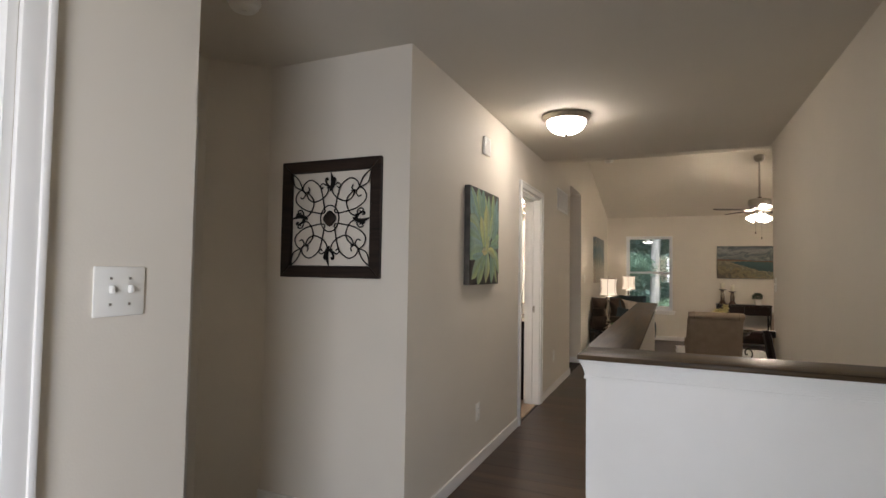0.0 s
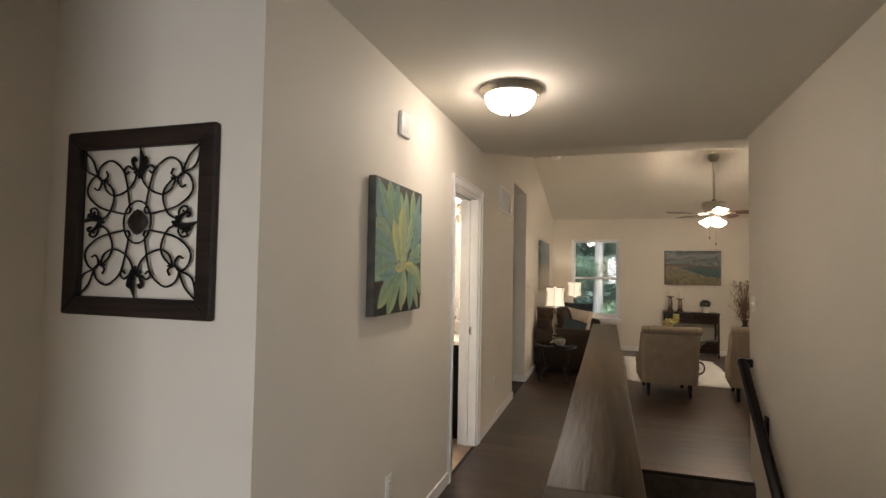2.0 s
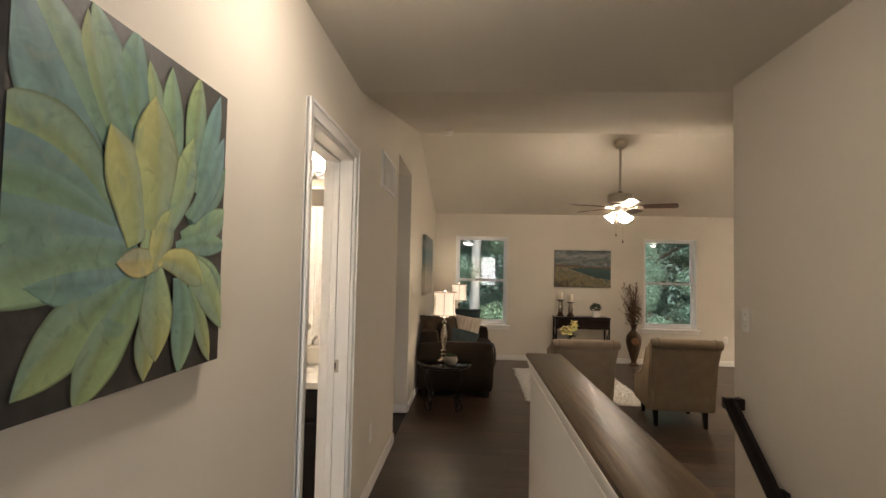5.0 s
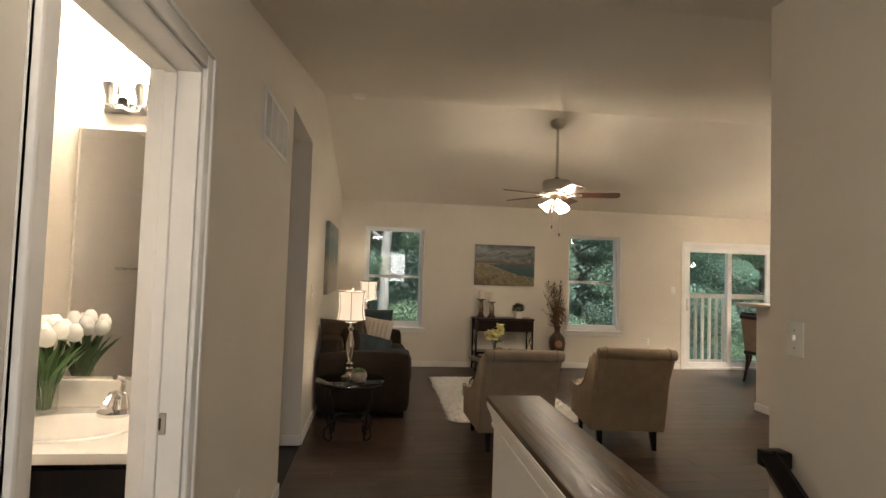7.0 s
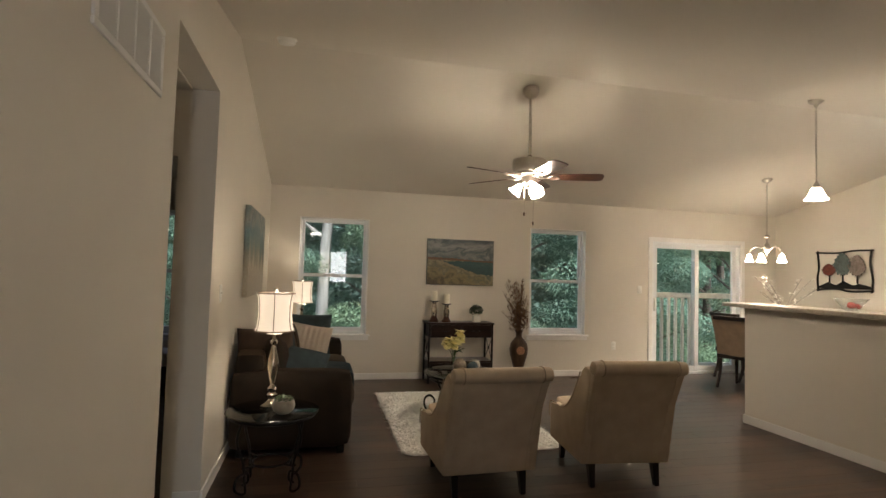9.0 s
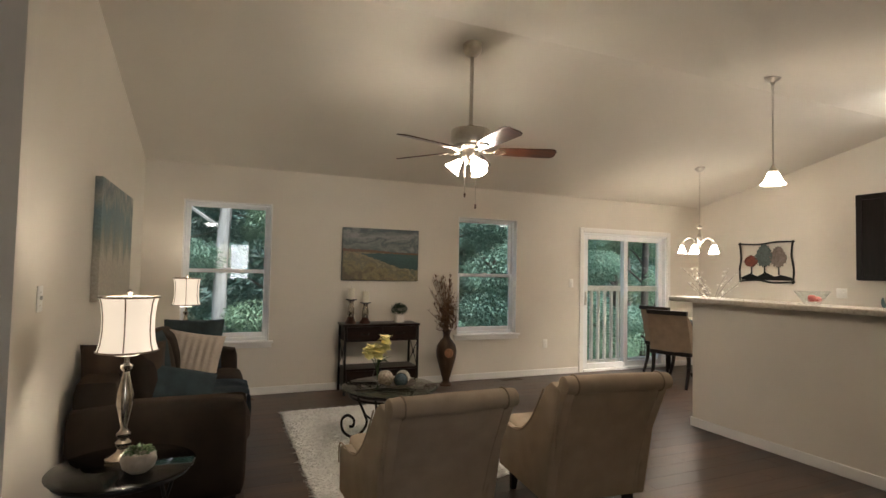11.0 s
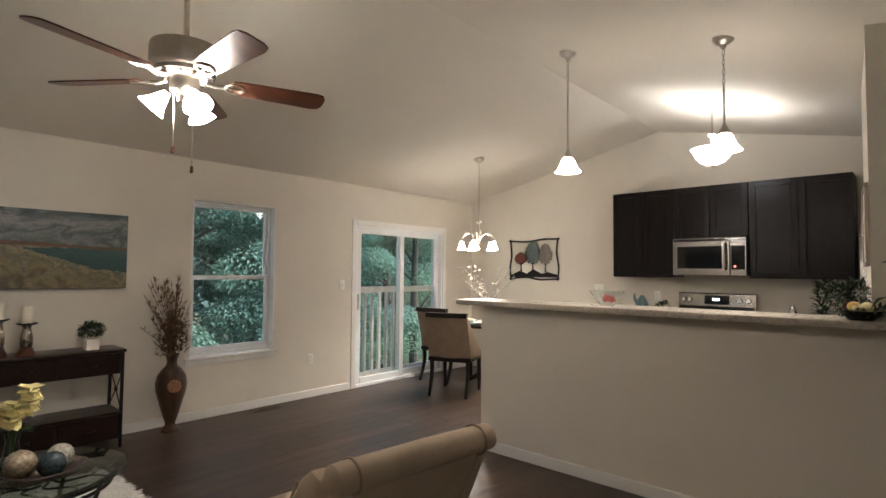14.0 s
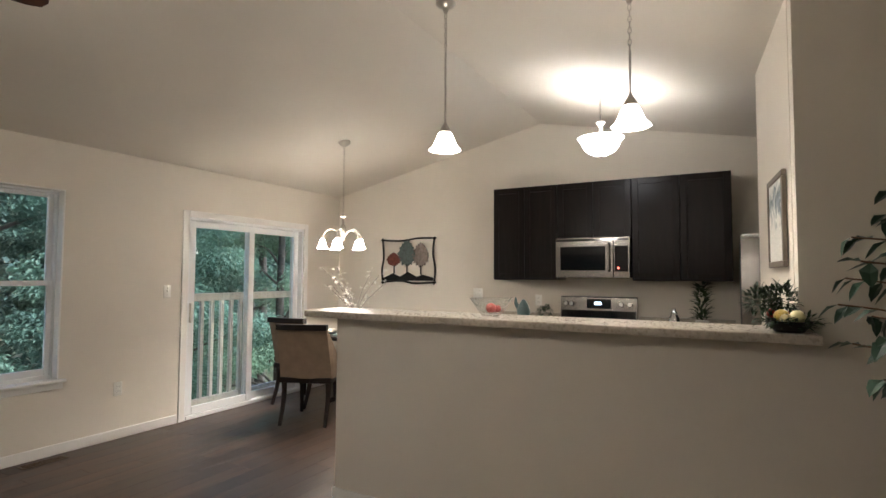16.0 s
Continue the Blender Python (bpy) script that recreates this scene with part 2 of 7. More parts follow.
def prism(pts, axis, a, b, bm=None):
    """Extrudes a polygon. axis x: pts are (y, z); y: (x, z); z: (x, y)."""
    bm = bm or bmesh.new()
    put = {"x": lambda p, c: (c, p[0], p[1]), "y": lambda p, c: (p[0], c, p[1]), "z": lambda p, c: (p[0], p[1], c)}[axis]
    lo, hi = [bm.verts.new(put(p, a)) for p in pts], [bm.verts.new(put(p, b)) for p in pts]
    n = len(pts)
    bm.faces.new(lo)
    bm.faces.new(hi[::-1])
    for i in range(n):
        j = (i + 1) % n
        bm.faces.new((lo[i], hi[i], hi[j], lo[j]))
    return bm


def spline(pts, per=8, closed=False):
    """Catmull-Rom through points."""
    P = [Vector(p) for p in pts]
    k, out = len(P), []
    for i in range(k if closed else k - 1):
        p0, p1 = P[(i - 1) % k] if closed or i else P[0], P[i]
        p2, p3 = P[(i + 1) % k], P[(i + 2) % k] if closed or i < k - 2 else P[-1]
        for s in range(per):
            t = s / per
            out.append(0.5 * (2 * p1 + (p2 - p0) * t + (2 * p0 - 5 * p1 + 4 * p2 - p3) * t * t + (3 * p1 - p0 - 3 * p2 + p3) * t ** 3))
    if not closed:
        out.append(P[-1])
    return out


def spiral(c, r0, r1, a0, a1, n=20):
    """Points (u, v) of a spiral round c."""
    return [(c[0] + (r0 + (r1 - r0) * i / n) * math.cos(radians(a0 + (a1 - a0) * i / n)), c[1] + (r0 + (r1 - r0) * i / n) * math.sin(radians(a0 + (a1 - a0) * i / n))) for i in range(n + 1)]


def thing(name, m, label, category, group=""):
    ob = new(name)
    ob.empty_display_size = 0.05
    ob.matrix_basis = m
    return tagged(ob, label, category, group)


def solid(name, bm, m, label="", kind="structure", category="", smooth=0.0):
    return tagged(link(name, bm, m, smooth=smooth), label, category, "", kind)


# ---- plan: metres ----
LW, RW = -0.955, 1.04          # hall side walls
FARY, KX = 11.705, 6.68        # window wall, kitchen wall
H, RIDGE_Y, RIDGE_Z, VAULT_Y = 2.44, 8.90, 3.065, 5.75
BARX, BAR0, BAR1 = 3.82, 6.86, 9.29
ENDY = 5.66                    # end of the stair wall
T = 0.15
LO = LW - T


def vault(y):
    if y <= VAULT_Y:
        return H
    return H + (RIDGE_Z - H) * ((y - VAULT_Y) / (RIDGE_Y - VAULT_Y) if y < RIDGE_Y else (FARY - y) / (FARY - RIDGE_Y))


# ---- large structure ----
# west wall of hall and living room
solid("wall_west", boxes((LO, -0.6, 0, LW, 0.25, H), (LO, 0.25, 2.03, LW, 1.045, H), (LO, 1.045, 0, LW, 1.477, H)), M_WALL, "beige painted entry wall beside closet door")
solid("wall_alcove", boxes((-1.86, 2.752, 0, LW, 2.752 + T, H)), M_WALL, "pale painted wall carrying the scroll panel")
bm = boxes((LO, 2.752 + T, 0, LW, 4.86, H), (LO, 4.86, 2.03, LW, 5.605, H), (LO, 5.605, 0, LW, 7.29, H), (LO, 8.23, 0, LW, FARY, H))
prism([(VAULT_Y, H), (FARY, H), (RIDGE_Y, RIDGE_Z + 0.05)], "x", LO, LW, bm)
solid("wall_hall", bm, M_WALL, "long beige wall with bathroom door and opening")
# east wall of hall
solid("wall_east", boxes((RW, -0.6, -2.7, RW + T, ENDY, H), (RW + T, ENDY - T, 0, BARX + T, ENDY, H), (BARX, ENDY, 0, BARX + T, BAR0, 2.76)), M_WALL, "beige wall along the stairs")
solid("wall_kitchen_return", prism([(BARX + T, BAR0 - T), (5.03, 6.795), (5.03, 6.945), (BARX + T, BAR0 + 0.002)], "z", 0, 2.76), M_WALL, "short kitchen wall with a framed print")
# front wall with open entry
solid("wall_south", boxes((LO, -0.75, 0, -0.32, -0.6, H), (-0.32, -0.75, 2.08, 0.62, -0.6, H), (0.62, -0.75, 0, RW + T, -0.6, H)), M_WALL, "entry wall with open front doorway")
# window wall
W1, W2, SD = (-0.592, 0.285), (2.522, 3.382), (4.455, 6.02)
WZ0, WZ1, SDZ = 0.575, 2.06, 1.96
solid("wall_north", boxes((-4.4, FARY, -2.9, -2.65, FARY + T, H + 0.02), (-2.65, FARY, -2.9, -1.85, FARY + T, WZ0), (-2.65, FARY, WZ1, -1.85, FARY + T, H + 0.02), (-1.85, FARY, -2.9, W1[0], FARY + T, H + 0.02), (W1[0], FARY, -2.9, W1[1], FARY + T, WZ0), (W1[0], FARY, WZ1, W1[1], FARY + T, H + 0.02), (W1[1], FARY, -2.9, W2[0], FARY + T, H + 0.02), (W2[0], FARY, -2.9, W2[1], FARY + T, WZ0), (W2[0], FARY, WZ1, W2[1], FARY + T, H + 0.02), (W2[1], FARY, -2.9, SD[0], FARY + T, H + 0.02), (SD[0], FARY, SDZ, SD[1], FARY + T, H + 0.02), (SD[0], FARY, -2.9, SD[1], FARY + T, 0), (SD[1], FARY, -2.9, KX + T, FARY + T, H + 0.02)), M_WALL, "beige window wall of the living room")
# kitchen wall with gable
bm = boxes((KX, 5.6, 0, KX + T, FARY, H))
prism([(5.6, H), (FARY, H), (RIDGE_Y, RIDGE_Z + 0.05), (VAULT_Y, H + 0.02)], "x", KX, KX + T, bm)
solid("wall_kitchen", bm, M_WALL, "beige gable wall of the kitchen")
solid("wall_kitchen_south", boxes((BARX + T, 5.6, 0, KX, VAULT_Y, H)), M_WALL, "plain wall behind the refrigerator")
# ceilings
solid("ceiling_hall", boxes((-2.2, -0.75, H, RW + T, VAULT_Y, H + 0.1), (RW + T, ENDY - T, H, BARX + T, VAULT_Y, H + 0.1)), M_CEIL, "flat beige hall ceiling")
bm = prism([(VAULT_Y, H), (RIDGE_Y, RIDGE_Z), (RIDGE_Y, RIDGE_Z + 0.1), (VAULT_Y, H + 0.1)], "x", LW - 0.02, KX + 0.02)
prism([(RIDGE_Y, RIDGE_Z), (FARY + 0.02, H - 0.005), (FARY + 0.02, H + 0.1), (RIDGE_Y, RIDGE_Z + 0.1)], "x", LW - 0.02, KX + 0.02, bm)
solid("ceiling_vault", bm, M_CEIL, "vaulted beige ceiling with a level ridge")
# half wall round the stairs
CAPZ = 1.062
solid("half_wall", boxes((-0.02, 2.215, 0, 0.105, 5.47, CAPZ - 0.038), (0.105, 2.215, 0, RW, 2.345, CAPZ - 0.038)), M_TRIM, "white half wall around the stairwell", smooth=0)
# bar wall
solid("bar_wall", boxes((BARX, BAR0, 0, BARX + 0.12, BAR1, 1.135)), M_WALL, "beige bar wall between living room and kitchen")
# stairwell below floor
STEPS = 13
bm = bmesh.new()
for i in range(STEPS):
    y = 5.52 - 0.245 * i
    box(bm, 0.105, y - 0.27, -0.19 * (i + 1) - 0.04, RW, y, -0.19 * (i + 1))
    box(bm, 0.105, y - 0.005, -0.19 * (i + 1), RW, y + 0.012, -0.19 * i - 0.022)
solid("stairs", bm, M_CARPET, "carpeted stairs going down")
solid("stairwell_wall", boxes((-0.045, 2.2, -2.7, 0.105, 5.9, -0.03), (0.105, 2.2, -2.7, RW, 2.34, -0.03), (0.105, 5.54, -2.7, RW, 5.7, -0.03)), M_WALL, "beige stairwell walls")
solid("floor_lower", boxes((-0.045, 2.2, -2.8, RW, 5.9, -2.7)), M_CARPET, "lower landing")
# subfloor
solid("floor", boxes((LO, -0.75, -0.03, -0.045, 5.9, -0.012), (-0.045, -0.75, -0.03, RW, 2.2, -0.012), (-0.045, 5.54, -0.03, RW, 5.9, -0.012), (LO, 5.9, -0.03, KX, FARY, -0.012), (RW, 5.62, -0.03, KX, 5.9, -0.012)), M_SUB, "dark wood plank floor")

# ---- trim, doors, windows ----
def baseboard(x0, y0, x1, y1):
    solid("baseboard", boxes((min(x0, x1), min(y0, y1), 0.0, max(x0, x1), max(y0, y1), 0.082), bevel=0.004), M_TRIM, "white painted baseboard")


B = 0.014
baseboard(LW, 1.12, LW + B, 1.477)
baseboard(-1.86, 2.752 - B, LW, 2.752)
baseboard(LW, 2.752, LW + B, 4.79)
baseboard(LW, 5.67, LW + B, 7.29)
baseboard(LO, 8.23 - B, LW, 8.23)
baseboard(LW, 8.23, LW + B, FARY - B)
baseboard(LW, FARY - B, SD[0] - 0.07, FARY)
baseboard(SD[1] + 0.07, FARY - B, KX, FARY)
baseboard(BARX - B, ENDY, BARX, BAR1 + B)
baseboard(BARX, BAR1, BARX + 0.12, BAR1 + B)
baseboard(RW + T, ENDY, BARX, ENDY + B)
baseboard(KX - B, 9.4, KX, FARY)
baseboard(-2.08, 2.45, -2.08 + B, 2.515)


def door_frame(name, y0, y1, xw, z=2.03, side=1, w=0.062, depth=T, label="white painted door casing"):
    """Casing and jambs round a doorway in a wall that runs along y; xw is the room face, side its outward direction."""
    fr = tagged(new(name), label, "", "", "structure")
    s = side
    for nm, b in (("casing", (xw, y0 - w, 0, xw + s * 0.017, y0, z + w)), ("casing", (xw, y1, 0, xw + s * 0.017, y1 + w, z + w)), ("casing", (xw, y0, z, xw + s * 0.017, y1, z + w))):
        bm = boxes((min(b[0], b[3]), b[1], b[2], max(b[0], b[3]), b[4], b[5]), bevel=0.005, seg=2)
        part(nm, bm, M_TRIM, fr)
    for nm, b in (("outer_bead", (y0 - w, y0 - w + 0.016, 0, z + w)), ("outer_bead", (y1 + w - 0.016, y1 + w, 0, z + w)), ("outer_bead", (y0 - w + 0.016, y1 + w - 0.016, z + w - 0.016, z + w))):
        xa, xb = sorted((xw + s * 0.003, xw + s * 0.024))
        part(nm, boxes((xa, b[0], b[2], xb, b[1], b[3]), bevel=0.004, seg=2), M_TRIM, fr)
    xi = xw - s * depth
    xa, xb = sorted((xi, xw + s * 0.002))
    for b in ((y0, 0, y0 + 0.018, z), (y1 - 0.018, 0, y1, z), (y0 + 0.018, z - 0.018, y1 - 0.018, z)):
        part("jamb", boxes((xa, b[0], b[1], xb, b[2], b[3])), M_TRIM, fr)
    xm = xw - s * depth * 0.55
    for b in ((y0 + 0.018, 0, y0 + 0.03, z - 0.018), (y1 - 0.03, 0, y1 - 0.018, z - 0.018), (y0 + 0.03, z - 0.03, y1 - 0.03, z - 0.018)):
        part("stop", boxes((xm - 0.018, b[0], b[1], xm + 0.018, b[2], b[3]), bevel=0.003), M_TRIM, fr)
    return fr


def panel_door(name, m, w, label, h=2.0, knob=True):
    """Six-panel door; local x along its width from the hinge, y its thickness, z up."""
    d = tagged(new(name), label, "", "", "structure")
    d.matrix_basis = m
    part("slab", boxes((0, 0.008, 0.01, w, 0.028, h)), M_TRIM, d)
    st = 0.105
    cols = ((st, w / 2 - 0.05), (w / 2 + 0.05, w - st))
    rows = ((0.2, 0.72), (0.86, 1.5), (1.62, h - 0.11))
    bm = boxes((0, 0, 0.01, st, 0.036, h), (w - st, 0, 0.01, w, 0.036, h), (w / 2 - 0.05, 0, 0.01, w / 2 + 0.05, 0.036, h), bevel=0.003)
    for a, b in ((0.01, 0.2), (0.72, 0.86), (1.5, 1.62), (h - 0.11, h)):
        for c0, c1 in cols:
            box(bm, c0, 0.0005, a, c1, 0.0355, b, 0.003)
    part("stiles_and_rails", bm, M_TRIM, d)
    for c0, c1 in cols:
        for a, b in rows:
            part("panel", boxes((c0 + 0.025, 0.002, a + 0.025, c1 - 0.025, 0.034, b - 0.025), bevel=0.01), M_TRIM, d)
    if knob:
        for s in (-1, 1):
            bm = lathe([(0.032, 0), (0.032, 0.006), (0.012, 0.01), (0.011, 0.03), (0.026, 0.04), (0.029, 0.055), (0.02, 0.066), (0, 0.068)], 16)
            bmesh.ops.transform(bm, matrix=pose(w - 0.06, 0.018 + s * 0.018, 0.93, -90 * s), verts=bm.verts)
            part("knob", bm, M_NICKEL, d, "brushed nickel door knob")
    return d


door_frame("door_1", 0.25, 1.045, LW, label="white casing of the entry closet door")
panel_door("door_2", pose(LW - 0.08, 0.27, 0, 0, 0, 90), 0.755, "white six-panel closet door, shut")
bath_frame = door_frame("door_3", 4.86, 5.605, LW, label="white casing of the bathroom doorway")
part("strike_plate", boxes((LW - 0.085, 5.582, 0.90, LW - 0.045, 5.589, 0.965), bevel=0.002), M_NICKEL, bath_frame, "nickel strike plate")
part("latch_hole", boxes((LW - 0.073, 5.580, 0.915, LW - 0.058, 5.5835, 0.95)), M_SUB, bath_frame)
panel_door("door_4", pose(LO - 0.01, 4.905, 0, 0, 0, 183), 0.70, "white six-panel bathroom door standing open")
bed_frame = door_frame("door_5", 1.60, 2.385, -2.08, depth=0.12, label="white casing of the bedroom doorway")
part("strike_plate", boxes((-1.93, 2.21, 0.90, -1.89, 2.219, 0.965), bevel=0.002), M_NICKEL, bed_frame)


def sash(name, parent, x0, x1, z0, z1, y, bottom=0.045, top=0.038):
    fw = 0.036
    s = part(name, boxes((x0, y, z0, x0 + fw, y + 0.03, z1), (x1 - fw, y, z0, x1, y + 0.03, z1), (x0 + fw, y, z0, x1 - fw, y + 0.03, z0 + bottom), (x0 + fw, y, z1 - top, x1 - fw, y + 0.03, z1), bevel=0.003), M_VINYL, parent)
    g = part("pane", boxes((x0 + fw - 0.004, y + 0.013, z0 + bottom - 0.004, x1 - fw + 0.004, y + 0.017, z1 - top + 0.004)), M_GLASS, s, smooth=0)
    g.visible_shadow = False


def window(name, x0, x1, z0, z1):
    """Double-hung unit set back in a white-lined opening, with a stool and apron inside."""
    w = tagged(new(name), "white vinyl double-hung window with a painted sill", "", "", "structure")
    y, k = FARY, 0.012
    for b in ((x0, z0, x0 + k, z1), (x1 - k, z0, x1, z1), (x0 + k, z1 - k, x1 - k, z1)):
        part("jamb_liner", boxes((b[0], y - 0.003, b[1], b[2], y + 0.075, b[3]), bevel=0.002), M_TRIM, w)
    f = 0.03
    part("frame", boxes((x0, y + 0.075, z0, x0 + f, y + 0.145, z1), (x1 - f, y + 0.075, z0, x1, y + 0.145, z1), (x0 + f, y + 0.075, z1 - f, x1 - f, y + 0.145, z1), (x0 + f, y + 0.075, z0, x1 - f, y + 0.145, z0 + 0.035), bevel=0.003), M_VINYL, w)
    zm = (z0 + z1) / 2 + 0.005
    sash("upper_sash", w, x0 + f, x1 - f, zm - 0.02, z1 - f, y + 0.112, 0.04, 0.03)
    sash("lower_sash", w, x0 + f, x1 - f, z0 + 0.035, zm + 0.02, y + 0.08, 0.05, 0.04)
    part("sill", boxes((x0 - 0.045, y - 0.04, z0 - 0.022, x1 + 0.045, y - 0.001, z0 + 0.002), (x0 + 0.001, y - 0.003, z0 - 0.004, x1 - 0.001, y + 0.08, z0 + 0.002), bevel=0.005, seg=2), M_TRIM, w)
    part("apron", boxes((x0 - 0.03, y - 0.014, z0 - 0.072, x1 + 0.03, y - 0.001, z0 - 0.022), bevel=0.003), M_TRIM, w)
    part("lock", boxes(((x0 + x1) / 2 - 0.03, y + 0.088, zm + 0.02, (x0 + x1) / 2 + 0.03, y + 0.11, zm + 0.032), bevel=0.003), M_WHITE, w)
    return w


window("window_1", *W1, WZ0, WZ1)
window("window_2", *W2, WZ0, WZ1)
window("window_3", -2.65, -1.85, WZ0, WZ1)

slider = tagged(new("door_6"), "white vinyl sliding glass patio door, shut", "", "", "structure")
x0, x1, y = SD[0], SD[1], FARY
part("casing", boxes((x0 - 0.06, y - 0.016, 0, x0 + 0.005, y + 0.002, SDZ + 0.06), bevel=0.004), M_TRIM, slider)
part("casing", boxes((x1 - 0.005, y - 0.016, 0, x1 + 0.06, y + 0.002, SDZ + 0.06), bevel=0.004), M_TRIM, slider)
part("casing", boxes((x0 + 0.005, y - 0.016, SDZ - 0.005, x1 - 0.005, y + 0.002, SDZ + 0.06), bevel=0.004), M_TRIM, slider)
part("frame", boxes((x0, y + 0.004, 0, x0 + 0.03, y + 0.12, SDZ), (x1 - 0.03, y + 0.004, 0, x1, y + 0.12, SDZ), (x0 + 0.03, y + 0.004, SDZ - 0.035, x1 - 0.03, y + 0.12, SDZ), (x0 + 0.03, y - 0.005, 0, x1 - 0.03, y + 0.12, 0.035), bevel=0.003), M_VINYL, slider)
xm = 5.245
for nm, a, b, yy in (("sliding_panel", x0 + 0.03, xm + 0.035, y + 0.02), ("fixed_panel", xm - 0.035, x1 - 0.03, y + 0.065)):
    s = 0.072
    p = part(nm, boxes((a, yy, 0.035, a + s, yy + 0.035, SDZ - 0.035), (b - s, yy, 0.035, b, yy + 0.035, SDZ - 0.035), (a + s, yy, 0.035, b - s, yy + 0.035, 0.11), (a + s, yy, SDZ - 0.10, b - s, yy + 0.035, SDZ - 0.035), bevel=0.003), M_VINYL, slider)
    g = part("pane", boxes((a + s - 0.004, yy + 0.015, 0.106, b - s + 0.004, yy + 0.02, SDZ - 0.096)), M_GLASS, p, smooth=0)
    g.visible_shadow = False
part("handle", boxes((x0 + 0.045, y - 0.012, 0.93, x0 + 0.07, y + 0.02, 1.12), bevel=0.006, seg=2), M_WHITE, slider)

# half wall cap and its moulding
cap = tagged(new("half_wall_cap"), "dark-stained wooden cap on the half wall", "", "", "structure")
part("cap_board", boxes((-0.040, 2.365, CAPZ - 0.036, 0.130, 5.50, CAPZ - 0.020), bevel=0.003, seg=2), M_CAP, cap)
part("cap_board", boxes((-0.040, 2.15, CAPZ - 0.036, RW - 0.001, 2.3635, CAPZ - 0.020), bevel=0.003, seg=2), M_CAPX, cap)
mould = tagged(new("trim"), "white stepped moulding below the cap", "", "", "structure")
COVE = [(0.020, -0.046, -0.037)] + [(0.004 + 0.015 * (1 - k / 7) ** 1.7, -0.046 - 0.007 * (k + 1), -0.046 - 0.007 * k) for k in range(7)] + [(0.007, -0.105, -0.095)]
for d, z0, z1 in COVE:
    part("moulding", boxes((-0.02 - d, 2.215 - d, CAPZ + z0, RW, 2.215, CAPZ + z1), (-0.02 - d, 2.215, CAPZ + z0, -0.02, 5.47 + d, CAPZ + z1), (-0.02, 5.47, CAPZ + z0, 0.105 + d, 5.47 + d, CAPZ + z1), (0.105, 2.345, CAPZ + z0, 0.105 + d, 5.47, CAPZ + z1), bevel=0.001), M_TRIM, mould)

# handrail down the stairs
rail = thing("handrail", pose(0.975, 5.545, 0.795), "black-painted wooden stair handrail on brackets", "handrail")
part("rail", tube([(0, 0.03, 0.025), (0, 0, 0), (0, -2.9, -2.29)], 0.033, 8), M_ESP, rail)
part("end_return", boxes((-0.028, 0.0, -0.012, 0.062, 0.062, 0.046), bevel=0.008, seg=2), M_ESP, rail)
for k in (0.33, 1.35, 2.4):
    br = part("bracket", tube([(0, -k, -0.79 * k - 0.02), (0.0, -k, -0.79 * k - 0.06), (0.055, -k, -0.79 * k - 0.075)], 0.011, 8), M_BLACK, rail)
    part("rosette", boxes((0.048, -k - 0.03, -0.79 * k - 0.135, 0.0635, -k + 0.03, -0.79 * k - 0.0), bevel=0.004), M_BLACK, br)

# ---- wall plates, vents, detectors ----
def plate(name, m, w, h, label, toggles=0, outlet=False, kind=""):
    """Plate in local x (width), z (height), proud towards -y."""
    t = thing(name, m, label, name.replace("_", " "))
    part("cover", boxes((-w / 2, -0.006, -h / 2, w / 2, 0, h / 2), bevel=0.003, seg=2), M_WHITE, t)
    for k in range(toggles):
        cx = (k - (toggles - 1) / 2) * 0.046
        part("toggle", boxes((cx - 0.005, -0.017, -0.004, cx + 0.005, -0.005, 0.014), bevel=0.002), M_WHITE, t)
        for zz in (-0.03, 0.03):
            part("screw", boxes((cx - 0.003, -0.0072, zz - 0.003, cx + 0.003, -0.0058, zz + 0.003)), M_NICKEL, t)
    if outlet:
        for zz in (-0.02, 0.02):
            part("socket", boxes((-0.017, -0.0085, zz - 0.014, 0.017, -0.0055, zz + 0.014), bevel=0.003), M_WHITE, t)
            for sx in (-0.006, 0.006):
                part("slot", boxes((sx - 0.0012, -0.0092, zz - 0.004, sx + 0.0012, -0.0083, zz + 0.006)), M_SUB, t)
    return t


WEST = 90  # a plate on the west wall faces +x
plate("light_switch", pose(LW, 1.276, 1.24, 0, 0, WEST), 0.124, 0.116, "white double toggle switch plate on beige wall", 2)
plate("light_switch", pose(LW, 8.55, 1.21, 0, 0, WEST), 0.072, 0.116, "white single switch plate beside the opening", 1)
plate("light_switch", pose(RW, 5.54, 1.226, 0, 0, -90), 0.072, 0.116, "white single switch plate above the stairs", 1)
plate("light_switch", pose(4.255, FARY, 1.236), 0.072, 0.116, "white switch plate beside patio door", 1)
plate("power_outlet", pose(LW, 3.80, 0.36, 0, 0, WEST), 0.072, 0.116, "white outlet low on hall wall", 0, True)
plate("power_outlet", pose(LW, 6.29, 0.38, 0, 0, WEST), 0.072, 0.116, "white outlet low on hall wall", 0, True)
plate("power_outlet", pose(3.838, FARY, 0.42), 0.072, 0.116, "white outlet low on window wall", 0, True)
plate("power_outlet", pose(KX, 8.93, 1.14, 0, 0, -90), 0.072, 0.116, "white outlet above kitchen counter", 0, True)
plate("light_switch", pose(KX, 9.65, 1.20, 0, 0, -90), 0.118, 0.116, "white switch plate beside the cabinets", 2)

